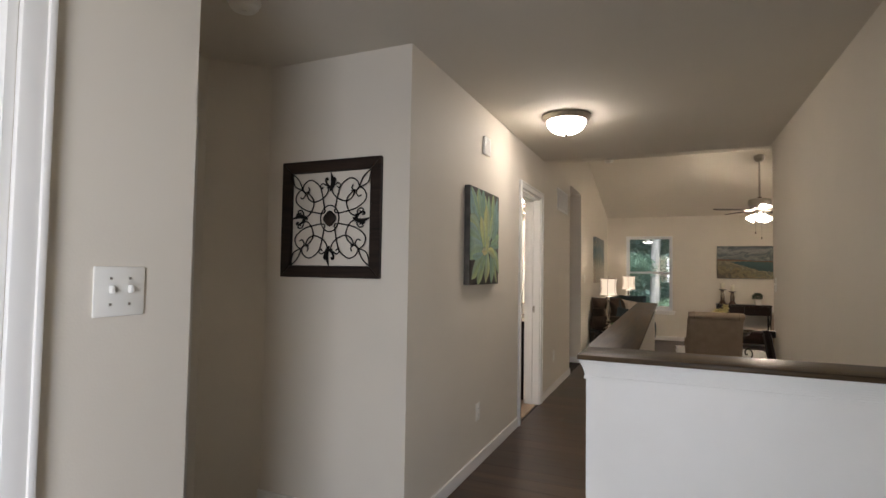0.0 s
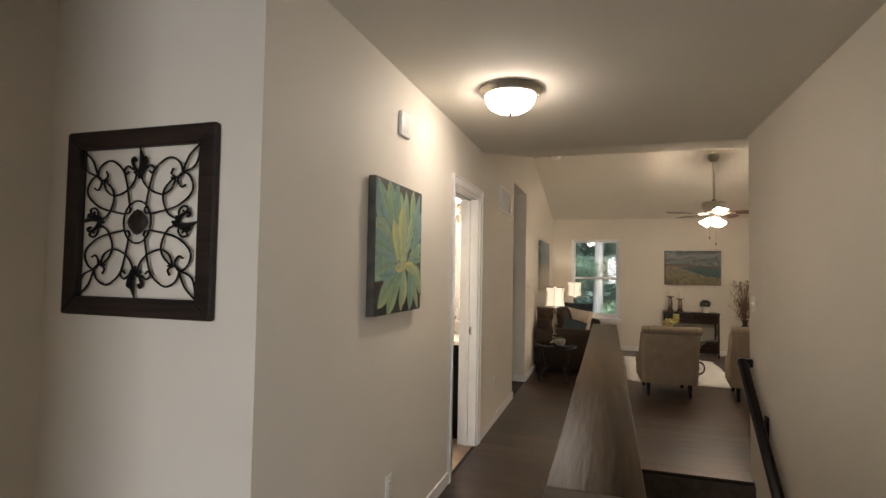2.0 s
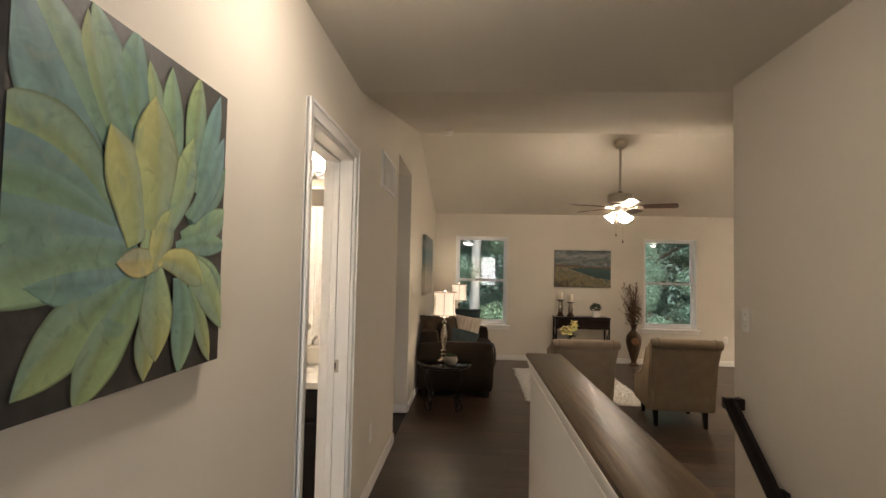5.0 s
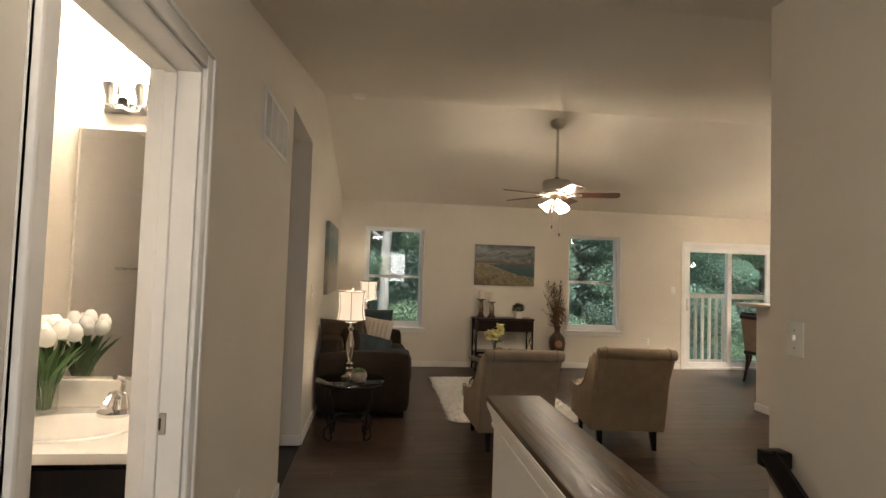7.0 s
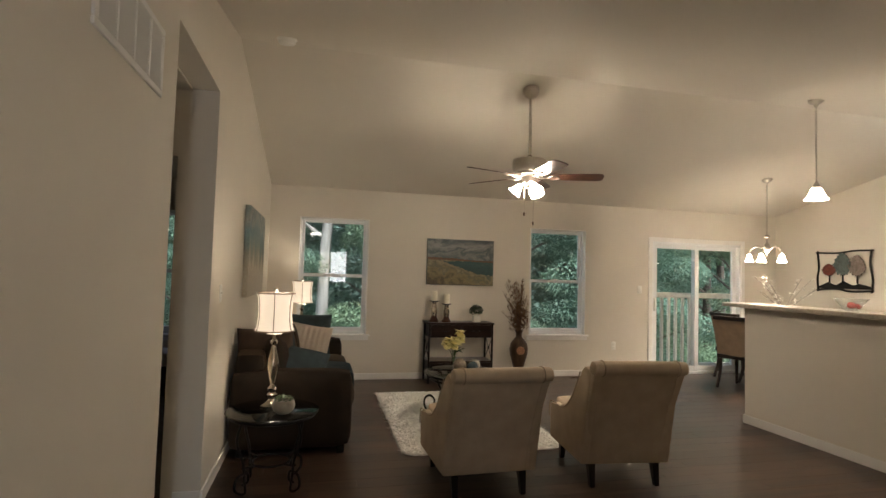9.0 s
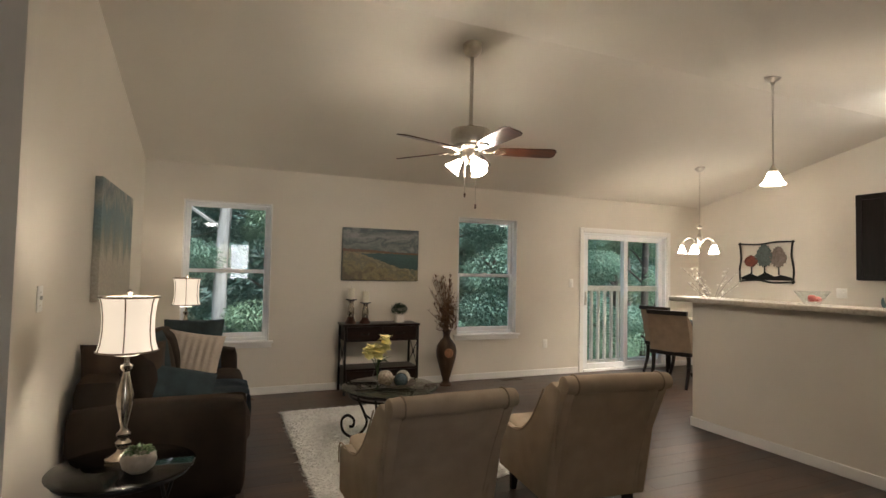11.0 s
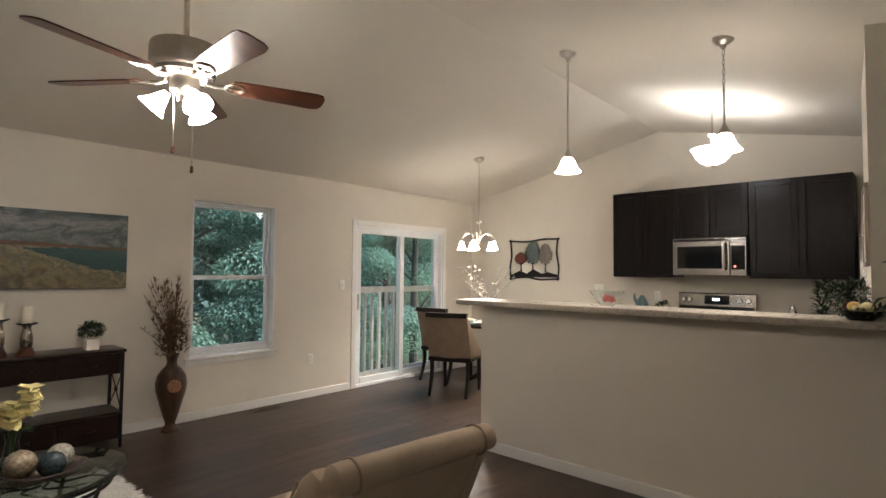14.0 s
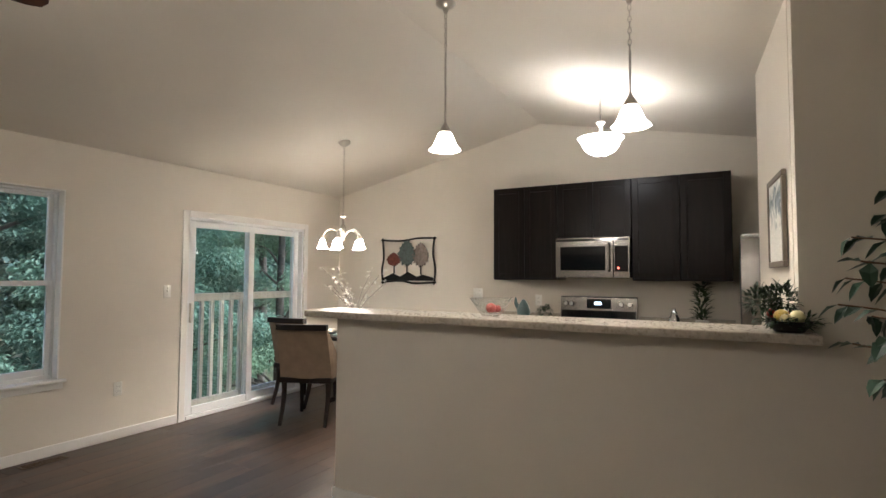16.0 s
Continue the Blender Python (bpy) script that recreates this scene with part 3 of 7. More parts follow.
chime = thing("door_chime", pose(LW, 3.90, 2.175, 0, 0, WEST), "white plastic door chime with two slots", "door chime")
part("cover", boxes((-0.062, -0.022, -0.062, 0.062, 0, 0.062), bevel=0.006, seg=2), M_WHITE, chime)
for cx in (-0.024, 0.02):
    part("slot", boxes((cx - 0.011, -0.0245, -0.042, cx + 0.011, -0.0215, 0.042), bevel=0.002), M_TRIM, chime)

vent = thing("return_air_vent", pose(LW, 6.75, 2.15, 0, 0, WEST), "white louvred return air grille high on hall wall", "air vent")
part("frame", boxes((-0.31, -0.012, -0.13, 0.31, 0, -0.105), (-0.31, -0.012, 0.105, 0.31, 0, 0.13), (-0.31, -0.012, -0.105, -0.285, 0, 0.105), (0.285, -0.012, -0.105, 0.31, 0, 0.105), bevel=0.003), M_TRIM, vent)
part("backing", boxes((-0.285, -0.002, -0.105, 0.285, 0.0, 0.105)), mat("grey_filter", (0.25, 0.23, 0.2), 0.9), vent)
for k in range(3):
    part("divider", boxes((-0.15 + 0.15 * k - 0.006, -0.011, -0.105, -0.15 + 0.15 * k + 0.006, -0.001, 0.105)), M_TRIM, vent)
for k in range(20):
    bm = boxes((-0.285, -0.006, -0.0006, 0.285, 0.006, 0.0006))
    bmesh.ops.transform(bm, matrix=pose(0, -0.006, -0.1 + 0.0105 * k, -40), verts=bm.verts)
    part("slat", bm, M_TRIM, vent, smooth=0)


def floor_register(x, y):
    t = thing("floor_register", pose(x, y, 0.001), "brown metal floor register in dark planks", "floor register")
    part("frame", boxes((-0.15, -0.05, 0, 0.15, -0.038, 0.006), (-0.15, 0.038, 0, 0.15, 0.05, 0.006), (-0.15, -0.038, 0, -0.13, 0.038, 0.006), (0.13, -0.038, 0, 0.15, 0.038, 0.006), bevel=0.002), M_BRONZE, t)
    part("well", boxes((-0.13, -0.038, 0.0005, 0.13, 0.038, 0.0015)), M_SUB, t)
    for k in range(9):
        part("slat", boxes((-0.13, -0.035 + 0.0085 * k, 0.002, 0.13, -0.032 + 0.0085 * k, 0.005)), M_BRONZE, t, smooth=0)


M_BRONZE = mat("antique_bronze", (0.16, 0.12, 0.085), 0.4, metal=0.85, vary=0.2, scale=25, bump=0.05)
floor_register(0.0, 11.52)
floor_register(3.25, 11.58)


def detector(m, label):
    t = thing("smoke_detector", m, label, "smoke detector")
    part("base", lathe([(0, 0), (0.07, 0), (0.07, -0.012), (0.064, -0.014), (0, -0.014)], 28), M_WHITE, t)
    part("cover", lathe([(0.06, -0.014), (0.06, -0.03), (0.05, -0.042), (0.03, -0.046), (0, -0.047)], 28), M_WHITE, t)
    part("test_button", lathe([(0.012, -0.045), (0.012, -0.05), (0, -0.051)], 12), M_TRIM, t)


detector(pose(-1.433, 2.11, H), "round white smoke detector on hall ceiling")
detector(pose(-0.62, 8.72, vault(8.72), 13), "round white smoke detector near the ceiling ridge")

# ---- hall lamp ----
hall_lamp = thing("ceiling_light", pose(-0.459, 4.26, H), "flush ceiling light, bronze ring and lit frosted bowl", "ceiling light")
part("pan", lathe([(0, 0), (0.175, 0), (0.178, -0.012), (0.168, -0.022), (0.166, -0.03), (0.156, -0.04), (0.148, -0.042), (0.0, -0.03)], 40), M_NICKEL, hall_lamp)
part("bowl", lathe([(0.142, -0.036), (0.136, -0.065), (0.115, -0.098), (0.075, -0.122), (0.03, -0.131), (0, -0.132)], 32), M_HALLGLASS, hall_lamp, "glowing frosted glass bowl")
part("finial", lathe([(0.012, -0.128), (0.014, -0.136), (0.008, -0.144), (0.004, -0.15), (0, -0.151)], 12), M_BRONZE, hall_lamp)

# ---- ceiling fan ----
M_RING = mat("satin_nickel_ring", (0.20, 0.18, 0.15), 0.4, metal=0.8, vary=0.06, scale=40, bump=0)
FANX, FANY, FANZ = 1.414, 9.106, 2.29
fan_top = vault(FANY)
fan = thing("ceiling_fan", pose(FANX, FANY, FANZ), "nickel ceiling fan, five dark blades, lit glass shades", "ceiling fan")
dz = fan_top - FANZ
part("canopy", lathe([(0, dz + 0.02), (0.07, dz + 0.02), (0.072, dz - 0.025), (0.066, dz - 0.05), (0.045, dz - 0.075), (0.02, dz - 0.088), (0, dz - 0.088)], 28), M_NICKEL, fan)
part("downrod", lathe([(0.0135, dz - 0.08), (0.0135, 0.12)], 14), M_NICKEL, fan)
part("yoke", lathe([(0.0, 0.14), (0.022, 0.14), (0.03, 0.12), (0.03, 0.105), (0, 0.105)], 16), M_BRONZE, fan)
part("motor_housing", lathe([(0, 0.112), (0.10, 0.112), (0.142, 0.10), (0.147, 0.085), (0.147, 0.015), (0.14, 0.0), (0.13, -0.012), (0.0, -0.012)], 40), M_NICKEL, fan)
part("vent_ring", lathe([(0.128, -0.012), (0.124, -0.03), (0.085, -0.04), (0.06, -0.042), (0, -0.042)], 40), M_RING, fan)
for k in range(24):
    a = 2 * math.pi * k / 24
    bm = boxes((0.085, -0.004, -0.0015, 0.12, 0.004, 0.0015))
    bmesh.ops.transform(bm, matrix=pose(0, 0, -0.038, 0, 0, math.degrees(a)), verts=bm.verts)
    part("vent_slot", bm, M_SUB, fan, smooth=0)
part("switch_cup", lathe([(0.06, -0.04), (0.062, -0.05), (0.062, -0.10), (0.05, -0.115), (0.03, -0.12), (0.03, -0.15), (0.0, -0.155)], 28), M_NICKEL, fan)
M_BLADE = wood("walnut_blade", (0.026, 0.009, 0.005), (0.085, 0.030, 0.014), 0.30, 0, 14)
BL = 0.63
for k in range(5):
    a = -18 - 72 * k
    m = pose(0, 0, -0.045, 0, 0, a) @ pose(0, 0, 0, -13)
    out = [(0.2, -0.052), (0.3, -0.06), (BL - 0.05, -0.07), (BL - 0.015, -0.062), (BL, -0.035), (BL, 0.035), (BL - 0.015, 0.062), (BL - 0.05, 0.07), (0.3, 0.06), (0.2, 0.052)]
    bm = prism(out, "z", -0.003, 0.004)
    bmesh.ops.transform(bm, matrix=m, verts=bm.verts)
    blade = part("blade", bm, M_BLADE, fan, "dark walnut fan blade")
    bm = tube([(0.09, 0, -0.004), (0.13, 0, -0.012), (0.17, 0, -0.006)], 0.011, 8)
    for s in (-1, 1):
        tube(spline([(0.165, 0, -0.006), (0.19, s * 0.034, -0.006), (0.235, s * 0.03, -0.006), (0.255, 0, -0.006)], 5), 0.007, 6, bm)
    tube([(0.17, 0, -0.006), (0.26, 0, -0.006)], 0.006, 6, bm)
    bmesh.ops.transform(bm, matrix=m, verts=bm.verts)
    part("blade_iron", bm, M_NICKEL, blade)
for k in range(3):
    a = 33 + 120 * k
    m = pose(0, 0, -0.118, 0, 0, a)
    bm = tube([(0.03, 0, 0), (0.055, 0, 0.004), (0.072, 0, -0.012)], 0.009, 8)
    bmesh.ops.transform(bm, matrix=m, verts=bm.verts)
    arm = part("light_arm", bm, M_NICKEL, fan)
    bm = lathe([(0.016, 0.0), (0.024, -0.015), (0.034, -0.04), (0.046, -0.07), (0.066, -0.098), (0.070, -0.103), (0.064, -0.099), (0.042, -0.068), (0.03, -0.04), (0.02, -0.015)], 20, lobes=5, depth=0.04)
    bmesh.ops.transform(bm, matrix=m @ pose(0.07, 0, 0.004, 0, -40) @ Matrix.Diagonal((0.88, 0.88, 0.92, 1)), verts=bm.verts)
    part("shade", bm, M_BULB, arm, "lit frosted glass tulip shade")
    bm = lathe([(0.0, -0.03), (0.018, -0.04), (0.026, -0.06), (0.024, -0.08), (0.012, -0.092), (0, -0.094)], 10)
    bmesh.ops.transform(bm, matrix=m @ pose(0.07, 0, 0.004, 0, -40) @ Matrix.Diagonal((0.88, 0.88, 0.92, 1)), verts=bm.verts)
    part("bulb", bm, M_LIT, arm, "lit bulb")
for dx, dy, L in ((-0.052, -0.034, 0.24), (0.012, -0.062, 0.32)):
    ch = part("pull_chain", tube([(dx, dy, -0.10), (dx * 1.1, dy * 1.1, -0.125), (dx * 1.1, dy * 1.1, -0.12 - L)], 0.0024, 5), M_NICKEL, fan)
    part("pull_knob", lathe([(0, -0.12 - L), (0.007, -0.123 - L), (0.008, -0.15 - L), (0, -0.156 - L)], 8, dx * 1.1, dy * 1.1), M_BLADE, ch)


# ---- pendants, chandelier, kitchen bowl ----
def pendant(x, y, zb):
    top = vault(y)
    t = thing("pendant_light", pose(x, y, zb), "brushed nickel pendant with lit white glass bell shade", "pendant light", "pendants over the bar")
    d = top - zb
    part("canopy", lathe([(0, d + 0.015), (0.06, d + 0.015), (0.06, d - 0.012), (0.045, d - 0.028), (0.02, d - 0.04), (0.01, d - 0.065), (0, d - 0.067)], 24), M_NICKEL, t)
    bm = bmesh.new()
    n = 8
    z0, z1 = d - 0.07, max(d - 0.30, 0.35)
    for i in range(n):
        zc = z0 - (z0 - z1) * (i + 0.5) / n
        h, w = (z0 - z1) / n * 0.62, 0.008
        ring = [((w * math.cos(q) if i % 2 else 0), (0 if i % 2 else w * math.cos(q)), zc + h * math.sin(q)) for q in [2 * math.pi * j / 10 for j in range(10)]]
        tube(ring, 0.0022, 5, bm, True)
    part("chain", bm, M_NICKEL, t)
    part("stem", lathe([(0.006, z1), (0.006, 0.155)], 10), M_NICKEL, t)
    part("socket_cap", lathe([(0.006, 0.165), (0.014, 0.145), (0.03, 0.12), (0.034, 0.10), (0.0, 0.10)], 20), M_NICKEL, t)
    part("shade", lathe([(0.03, 0.104), (0.042, 0.09), (0.054, 0.06), (0.068, 0.028), (0.087, 0.004), (0.092, 0.0), (0.085, 0.003), (0.063, 0.029), (0.05, 0.06), (0.037, 0.086)], 26), M_PEND, t, "lit white glass bell shade")
    part("bulb", lathe([(0, 0.095), (0.014, 0.085), (0.026, 0.055), (0.02, 0.033), (0, 0.025)], 12), M_LIT2, t, "lit bulb")


pendant(3.84, 8.53, 2.118)
pendant(3.84, 7.51, 2.118)

CX, CY = 5.25, 10.45
cz = vault(CY)
chandelier = thing("chandelier", pose(CX, CY, 1.64), "brushed nickel chandelier with five lit bell shades", "chandelier")
d = cz - 1.64
part("canopy", lathe([(0, d + 0.015), (0.062, d + 0.015), (0.062, d - 0.01), (0.045, d - 0.03), (0.012, d - 0.05), (0, d - 0.05)], 24), M_NICKEL, chandelier)
bm = bmesh.new()
for i in range(18):
    zc = d - 0.05 - (d - 0.05 - 0.36) * (i + 0.5) / 18
    tube([((0.008 * math.cos(q) if i % 2 else 0), (0 if i % 2 else 0.008 * math.cos(q)), zc + 0.026 * math.sin(q)) for q in [2 * math.pi * j / 10 for j in range(10)]], 0.0022, 5, bm, True)
part("chain", bm, M_NICKEL, chandelier)
part("body", lathe([(0, 0.37), (0.03, 0.35), (0.036, 0.335), (0.012, 0.32), (0.012, 0.26), (0.03, 0.235), (0.036, 0.2), (0.026, 0.15), (0.012, 0.12), (0.018, 0.105), (0.008, 0.085), (0, 0.08)], 20), M_NICKEL, chandelier)
for k in range(5):
    m = pose(0, 0, 0, 0, 0, 62 + 72 * k) @ Matrix.Diagonal((0.8, 0.86, 0.95, 1))
    bm = tube(spline([(0.02, 0, 0.14), (0.09, 0, 0.205), (0.17, 0, 0.215), (0.23, 0, 0.165), (0.245, 0, 0.115)], 6), 0.0075, 8)
    bmesh.ops.transform(bm, matrix=m, verts=bm.verts)
    arm = part("arm", bm, M_NICKEL, chandelier)
    bm = lathe([(0.02, 0.12), (0.027, 0.105), (0.038, 0.07), (0.048, 0.04), (0.062, 0.02), (0.066, 0.016), (0.06, 0.02), (0.044, 0.042), (0.034, 0.07), (0.023, 0.1)], 22, 0.245, 0)
    bmesh.ops.transform(bm, matrix=m, verts=bm.verts)
    part("shade", bm, M_CHAN, arm, "lit white glass bell shade")
    bm = lathe([(0, 0.14), (0.014, 0.138), (0.024, 0.125), (0.026, 0.112), (0, 0.112)], 14, 0.245, 0)
    bmesh.ops.transform(bm, matrix=m, verts=bm.verts)
    part("socket_cup", bm, M_NICKEL, arm)
    bm = lathe([(0, 0.108), (0.01, 0.105), (0.019, 0.07), (0.015, 0.05), (0, 0.042)], 10, 0.245, 0)
    bmesh.ops.transform(bm, matrix=m, verts=bm.verts)
    part("bulb", bm, M_CHANBULB, arm, "lit bulb")

KBX, KBY = 5.42, 7.99
bowl = thing("bowl_pendant", pose(KBX, KBY, 2.352), "nickel ceiling bowl pendant with lit alabaster glass", "pendant light")
d = vault(KBY) - 2.32
part("canopy", lathe([(0, d + 0.015), (0.065, d + 0.015), (0.065, d - 0.012), (0.04, d - 0.03), (0.01, d - 0.05), (0, d - 0.05)], 24), M_NICKEL, bowl)
part("stem", lathe([(0.007, d - 0.04), (0.007, 0.0)], 10), M_NICKEL, bowl)
part("crown", lathe([(0.008, 0.275), (0.03, 0.272), (0.036, 0.262), (0.022, 0.25), (0.012, 0.235), (0.014, 0.205), (0.008, 0.19)], 20), M_CERAM, bowl, "white glass cap on the stem")
part("glass_bowl", lathe([(0.0, 0.0), (0.05, 0.004), (0.10, 0.028), (0.135, 0.065), (0.152, 0.11), (0.178, 0.14), (0.172, 0.14), (0.144, 0.112), (0.127, 0.07), (0.092, 0.036), (0.0, 0.015)], 36), glow("lit_alabaster_bowl", (1.0, 0.94, 0.85), 4.5), bowl, "glowing alabaster glass bowl")
M_BOWLBULB = glow("lit_bowl_bulb", (1.0, 0.93, 0.83), 38)
for k in range(3):
    a = radians(30 + 120 * k)
    part("bulb", lathe([(0, 0.07), (0.016, 0.08), (0.026, 0.11), (0.026, 0.135), (0.016, 0.155), (0, 0.16)], 12, 0.07 * math.cos(a), 0.07 * math.sin(a)), M_BOWLBULB, bowl, "lit bulb")
part("finial", lathe([(0.018, 0.006), (0.02, -0.006), (0.008, -0.018), (0, -0.03)], 14), M_NICKEL, bowl)

# ---- wall art ----
M_FRAME = wood("dark_distressed_frame", (0.008, 0.006, 0.005), (0.035, 0.022, 0.016), 0.5, 0, 18)
panel = thing("scroll_panel", pose(-1.417, 2.752, 1.566), "square dark wood frame with black iron scrollwork", "wall art")
o, i = 0.312, 0.25
for q in range(4):
    bm = prism([(-o, o), (o, o), (i, i), (-i, i)], "y", -0.03, -0.002)
    bmesh.ops.bevel(bm, geom=bm.edges[:], offset=0.004, segments=1, affect="EDGES")
    bmesh.ops.transform(bm, matrix=Matrix.Rotation(radians(90 * q), 4, "Y"), verts=bm.verts)
    part("frame_side", bm, M_FRAME, panel)
hearts = [
    [(0.034, 0.057), (0.06, 0.16), (0.1, 0.2), (0.134, 0.209), (0.168, 0.19), (0.179, 0.158), (0.16, 0.143), (0.135, 0.155), (0.142, 0.173)],
    [(0.055, 0.027), (0.153, 0.047), (0.208, 0.08), (0.224, 0.111), (0.208, 0.146), (0.179, 0.158), (0.162, 0.135), (0.175, 0.112), (0.193, 0.117)],
    [(0.179, 0.158), (0.205, 0.212), (0.25, 0.25)],
    [(0.179, 0.158), (0.232, 0.182), (0.25, 0.25)],
]
vines = [
    [(0.012, 0.175), (0.016, 0.14), (0.047, 0.107), (0.1, 0.09), (0.138, 0.108), (0.15, 0.14), (0.134, 0.143)],
    [(0.175, 0.006), (0.13, 0.024), (0.105, 0.07), (0.11, 0.108), (0.145, 0.14), (0.152, 0.128)],
    [(0.012, 0.175), (0.03, 0.178), (0.047, 0.188), (0.064, 0.175), (0.054, 0.161), (0.043, 0.17)],
    [(0.172, 0.014), (0.171, 0.034), (0.187, 0.049), (0.207, 0.043), (0.196, 0.03), (0.186, 0.036)],
    [(0.05, 0.03), (0.036, 0.03), (0.03, 0.044), (0.04, 0.052)],
]
scroll = hearts + vines
for sx in (-1, 1):
    for sz in (-1, 1):
        for c in scroll:
            part("scroll", tube(spline([(sx * u, -0.018, sz * v) for u, v in c], 6), 0.0036, 6), M_BLACK, panel)
part("centre_ring", tube([(0.058 * math.cos(a), -0.018, 0.07 * math.sin(a)) for a in [2 * math.pi * k / 28 for k in range(28)]], 0.0034, 6, None, True), M_BLACK, panel)
bm = lathe([(0, 0), (0.036, 0), (0.04, 0.006), (0.034, 0.012), (0.016, 0.014), (0, 0.017)], 16, lobes=4, depth=0.08)
bmesh.ops.transform(bm, matrix=pose(0, -0.012, 0, 90), verts=bm.verts)
part("rosette", bm, M_FRAME, panel)
for q in range(4):
    bm = bmesh.new()
    tube(spline([(0, -0.018, 0.145), (0.016, -0.018, 0.19), (0, -0.018, 0.25)], 6), [0.004, 0.006, 0.009, 0.01, 0.011, 0.012, 0.012, 0.011, 0.009, 0.007, 0.005, 0.003, 0.002], 6, bm)
    for s in (-1, 1):
        tube(spline([(0, -0.018, 0.168), (s * 0.02, -0.018, 0.182), (s * 0.03, -0.018, 0.205), (s * 0.022, -0.018, 0.215), (s * 0.016, -0.018, 0.204)], 5), 0.0055, 6, bm)
    box(bm, -0.02, -0.024, 0.16, 0.02, -0.012, 0.17, 0.002)
    bmesh.ops.transform(bm, matrix=Matrix.Rotation(radians(90 * q), 4, "Y"), verts=bm.verts)
    part("fleur_de_lis", bm, M_BLACK, panel)


def tinted(name, rough=0.5):
    """Paint whose hue comes from the brushed colours stored on the mesh, broken up by brush noise."""
    m, n, l, b = nodes(name)
    at, tc, nz = n.new("ShaderNodeVertexColor"), n.new("ShaderNodeTexCoord"), n.new("ShaderNodeTexNoise")
    at.layer_name = "paint"
    nz.inputs["Scale"].default_value, nz.inputs["Detail"].default_value, nz.inputs["Distortion"].default_value = 26, 6, 1.0
    l.new(tc.outputs["Object"], nz.inputs[0])
    hsv, mr = n.new("ShaderNodeHueSaturation"), n.new("ShaderNodeMapRange")
    mr.inputs[3].default_value, mr.inputs[4].default_value = 0.72, 1.28
    l.new(nz.outputs[0], mr.inputs[0])
    l.new(mr.outputs[0], hsv.inputs["Value"])
    src = at.outputs[0]
    for sc, lo, hi, col, top in ((7, 0.54, 0.68, (0.08, 0.20, 0.21), 0.45), (11, 0.57, 0.68, (0.36, 0.36, 0.17), 0.15), (17, 0.60, 0.70, (0.06, 0.11, 0.08), 0.3)):
        q, mx, r = n.new("ShaderNodeTexNoise"), n.new("ShaderNodeMix"), n.new("ShaderNodeMapRange")
        q.inputs["Scale"].default_value, q.inputs["Detail"].default_value, q.inputs["Distortion"].default_value = sc, 4, 2.0
        l.new(tc.outputs["Object"], q.inputs[0])
        r.inputs[1].default_value, r.inputs[2].default_value, r.inputs[4].default_value = lo, hi, top
        l.new(q.outputs[0], r.inputs[0])
        mx.data_type = "RGBA"
        mx.inputs[7].default_value = (*col, 1)
        l.new(r.outputs[0], mx.inputs[0])
        l.new(src, mx.inputs[6])
        src = mx.outputs[2]
    l.new(src, hsv.inputs["Color"])
    l.new(hsv.outputs[0], b.inputs["Base Color"])
    bp = n.new("ShaderNodeBump")
    bp.inputs["Strength"].default_value, bp.inputs["Distance"].default_value = 0.35, 0.003
    l.new(nz.outputs[0], bp.inputs["Height"])
    l.new(bp.outputs[0], b.inputs["Normal"])
    b.inputs["Roughness"].default_value = rough
    return m


M_LEAFPAINT = tinted("painted_succulent_leaf")
M_DARKPAINT = mat("dark_olive_paint", (0.055, 0.05, 0.042), 0.6, vary=0.4, scale=14, fine=90, bump=0.2)
# square canvas with a painted succulent; local x to the right seen from the hall, z up
CW, CH = 0.30, 0.315
canvas = thing("canvas_painting", pose(LW, 3.80, 1.528, 0, 0, WEST), "square canvas painting of a green succulent", "painting")
part("canvas", boxes((-CW, -0.04, -CH, CW, -0.003, CH), bevel=0.003, seg=2), M_DARKPAINT, canvas)
def painted_leaf(bx, bz, ang, length, width, bend, base, tip, lift):
    """A pointed leaf brushed on the canvas face in thick paint, cut off at its edges."""
    ca, sa = math.cos(radians(ang)), math.sin(radians(ang))
    bm = bmesh.new()
    col = bm.verts.layers.float_color.new("paint")
    n, rows = 18, []
    for k in range(n + 1):
        t = k / n
        w = 1.28 * width * (0.42 + 0.58 * math.sin(math.pi * min(1, t / 0.62) / 2)) * (1 if t < 0.5 else max(0, 1 - ((t - 0.5) / 0.5) ** 2.2)) + 0.0004
        row = []
        for s in (-1, -0.84, -0.4, 0, 0.4, 0.84, 1):
            u, v = length * t, s * w + 4 * bend * t * (1 - t)
            x, z = bx + u * ca - v * sa, bz + u * sa + v * ca
            z = max(-CH + 0.002, min(CH - 0.002, z))
            y = -0.0405 - lift - 0.0009 * (1 - s * s)
            p = bm.verts.new((max(-CW + 0.002, min(CW - 0.002, x)), y, z))
            f = {1: 0.45, 0.84: 0.95, 0.4: 1.12, 0: 0.9}[abs(s)]
            c = [(a + (b - a) * t ** 1.3) * f for a, b in zip(base, tip)]
            if s in (-0.84, -0.4):
                c = [0.6 * a + 0.4 * b for a, b in zip(c, BLU)]
            elif s == 0.84:
                c = [a * 1.3 for a in c]
            p[col] = (*c, 1)
            row.append(p)
        rows.append(row)
    for a, b in zip(rows, rows[1:]):
        for j in range(6):
            bm.faces.new((a[j], a[j + 1], b[j + 1], b[j]))
    part("painted_leaf", bm, M_LEAFPAINT, canvas, smooth=60)


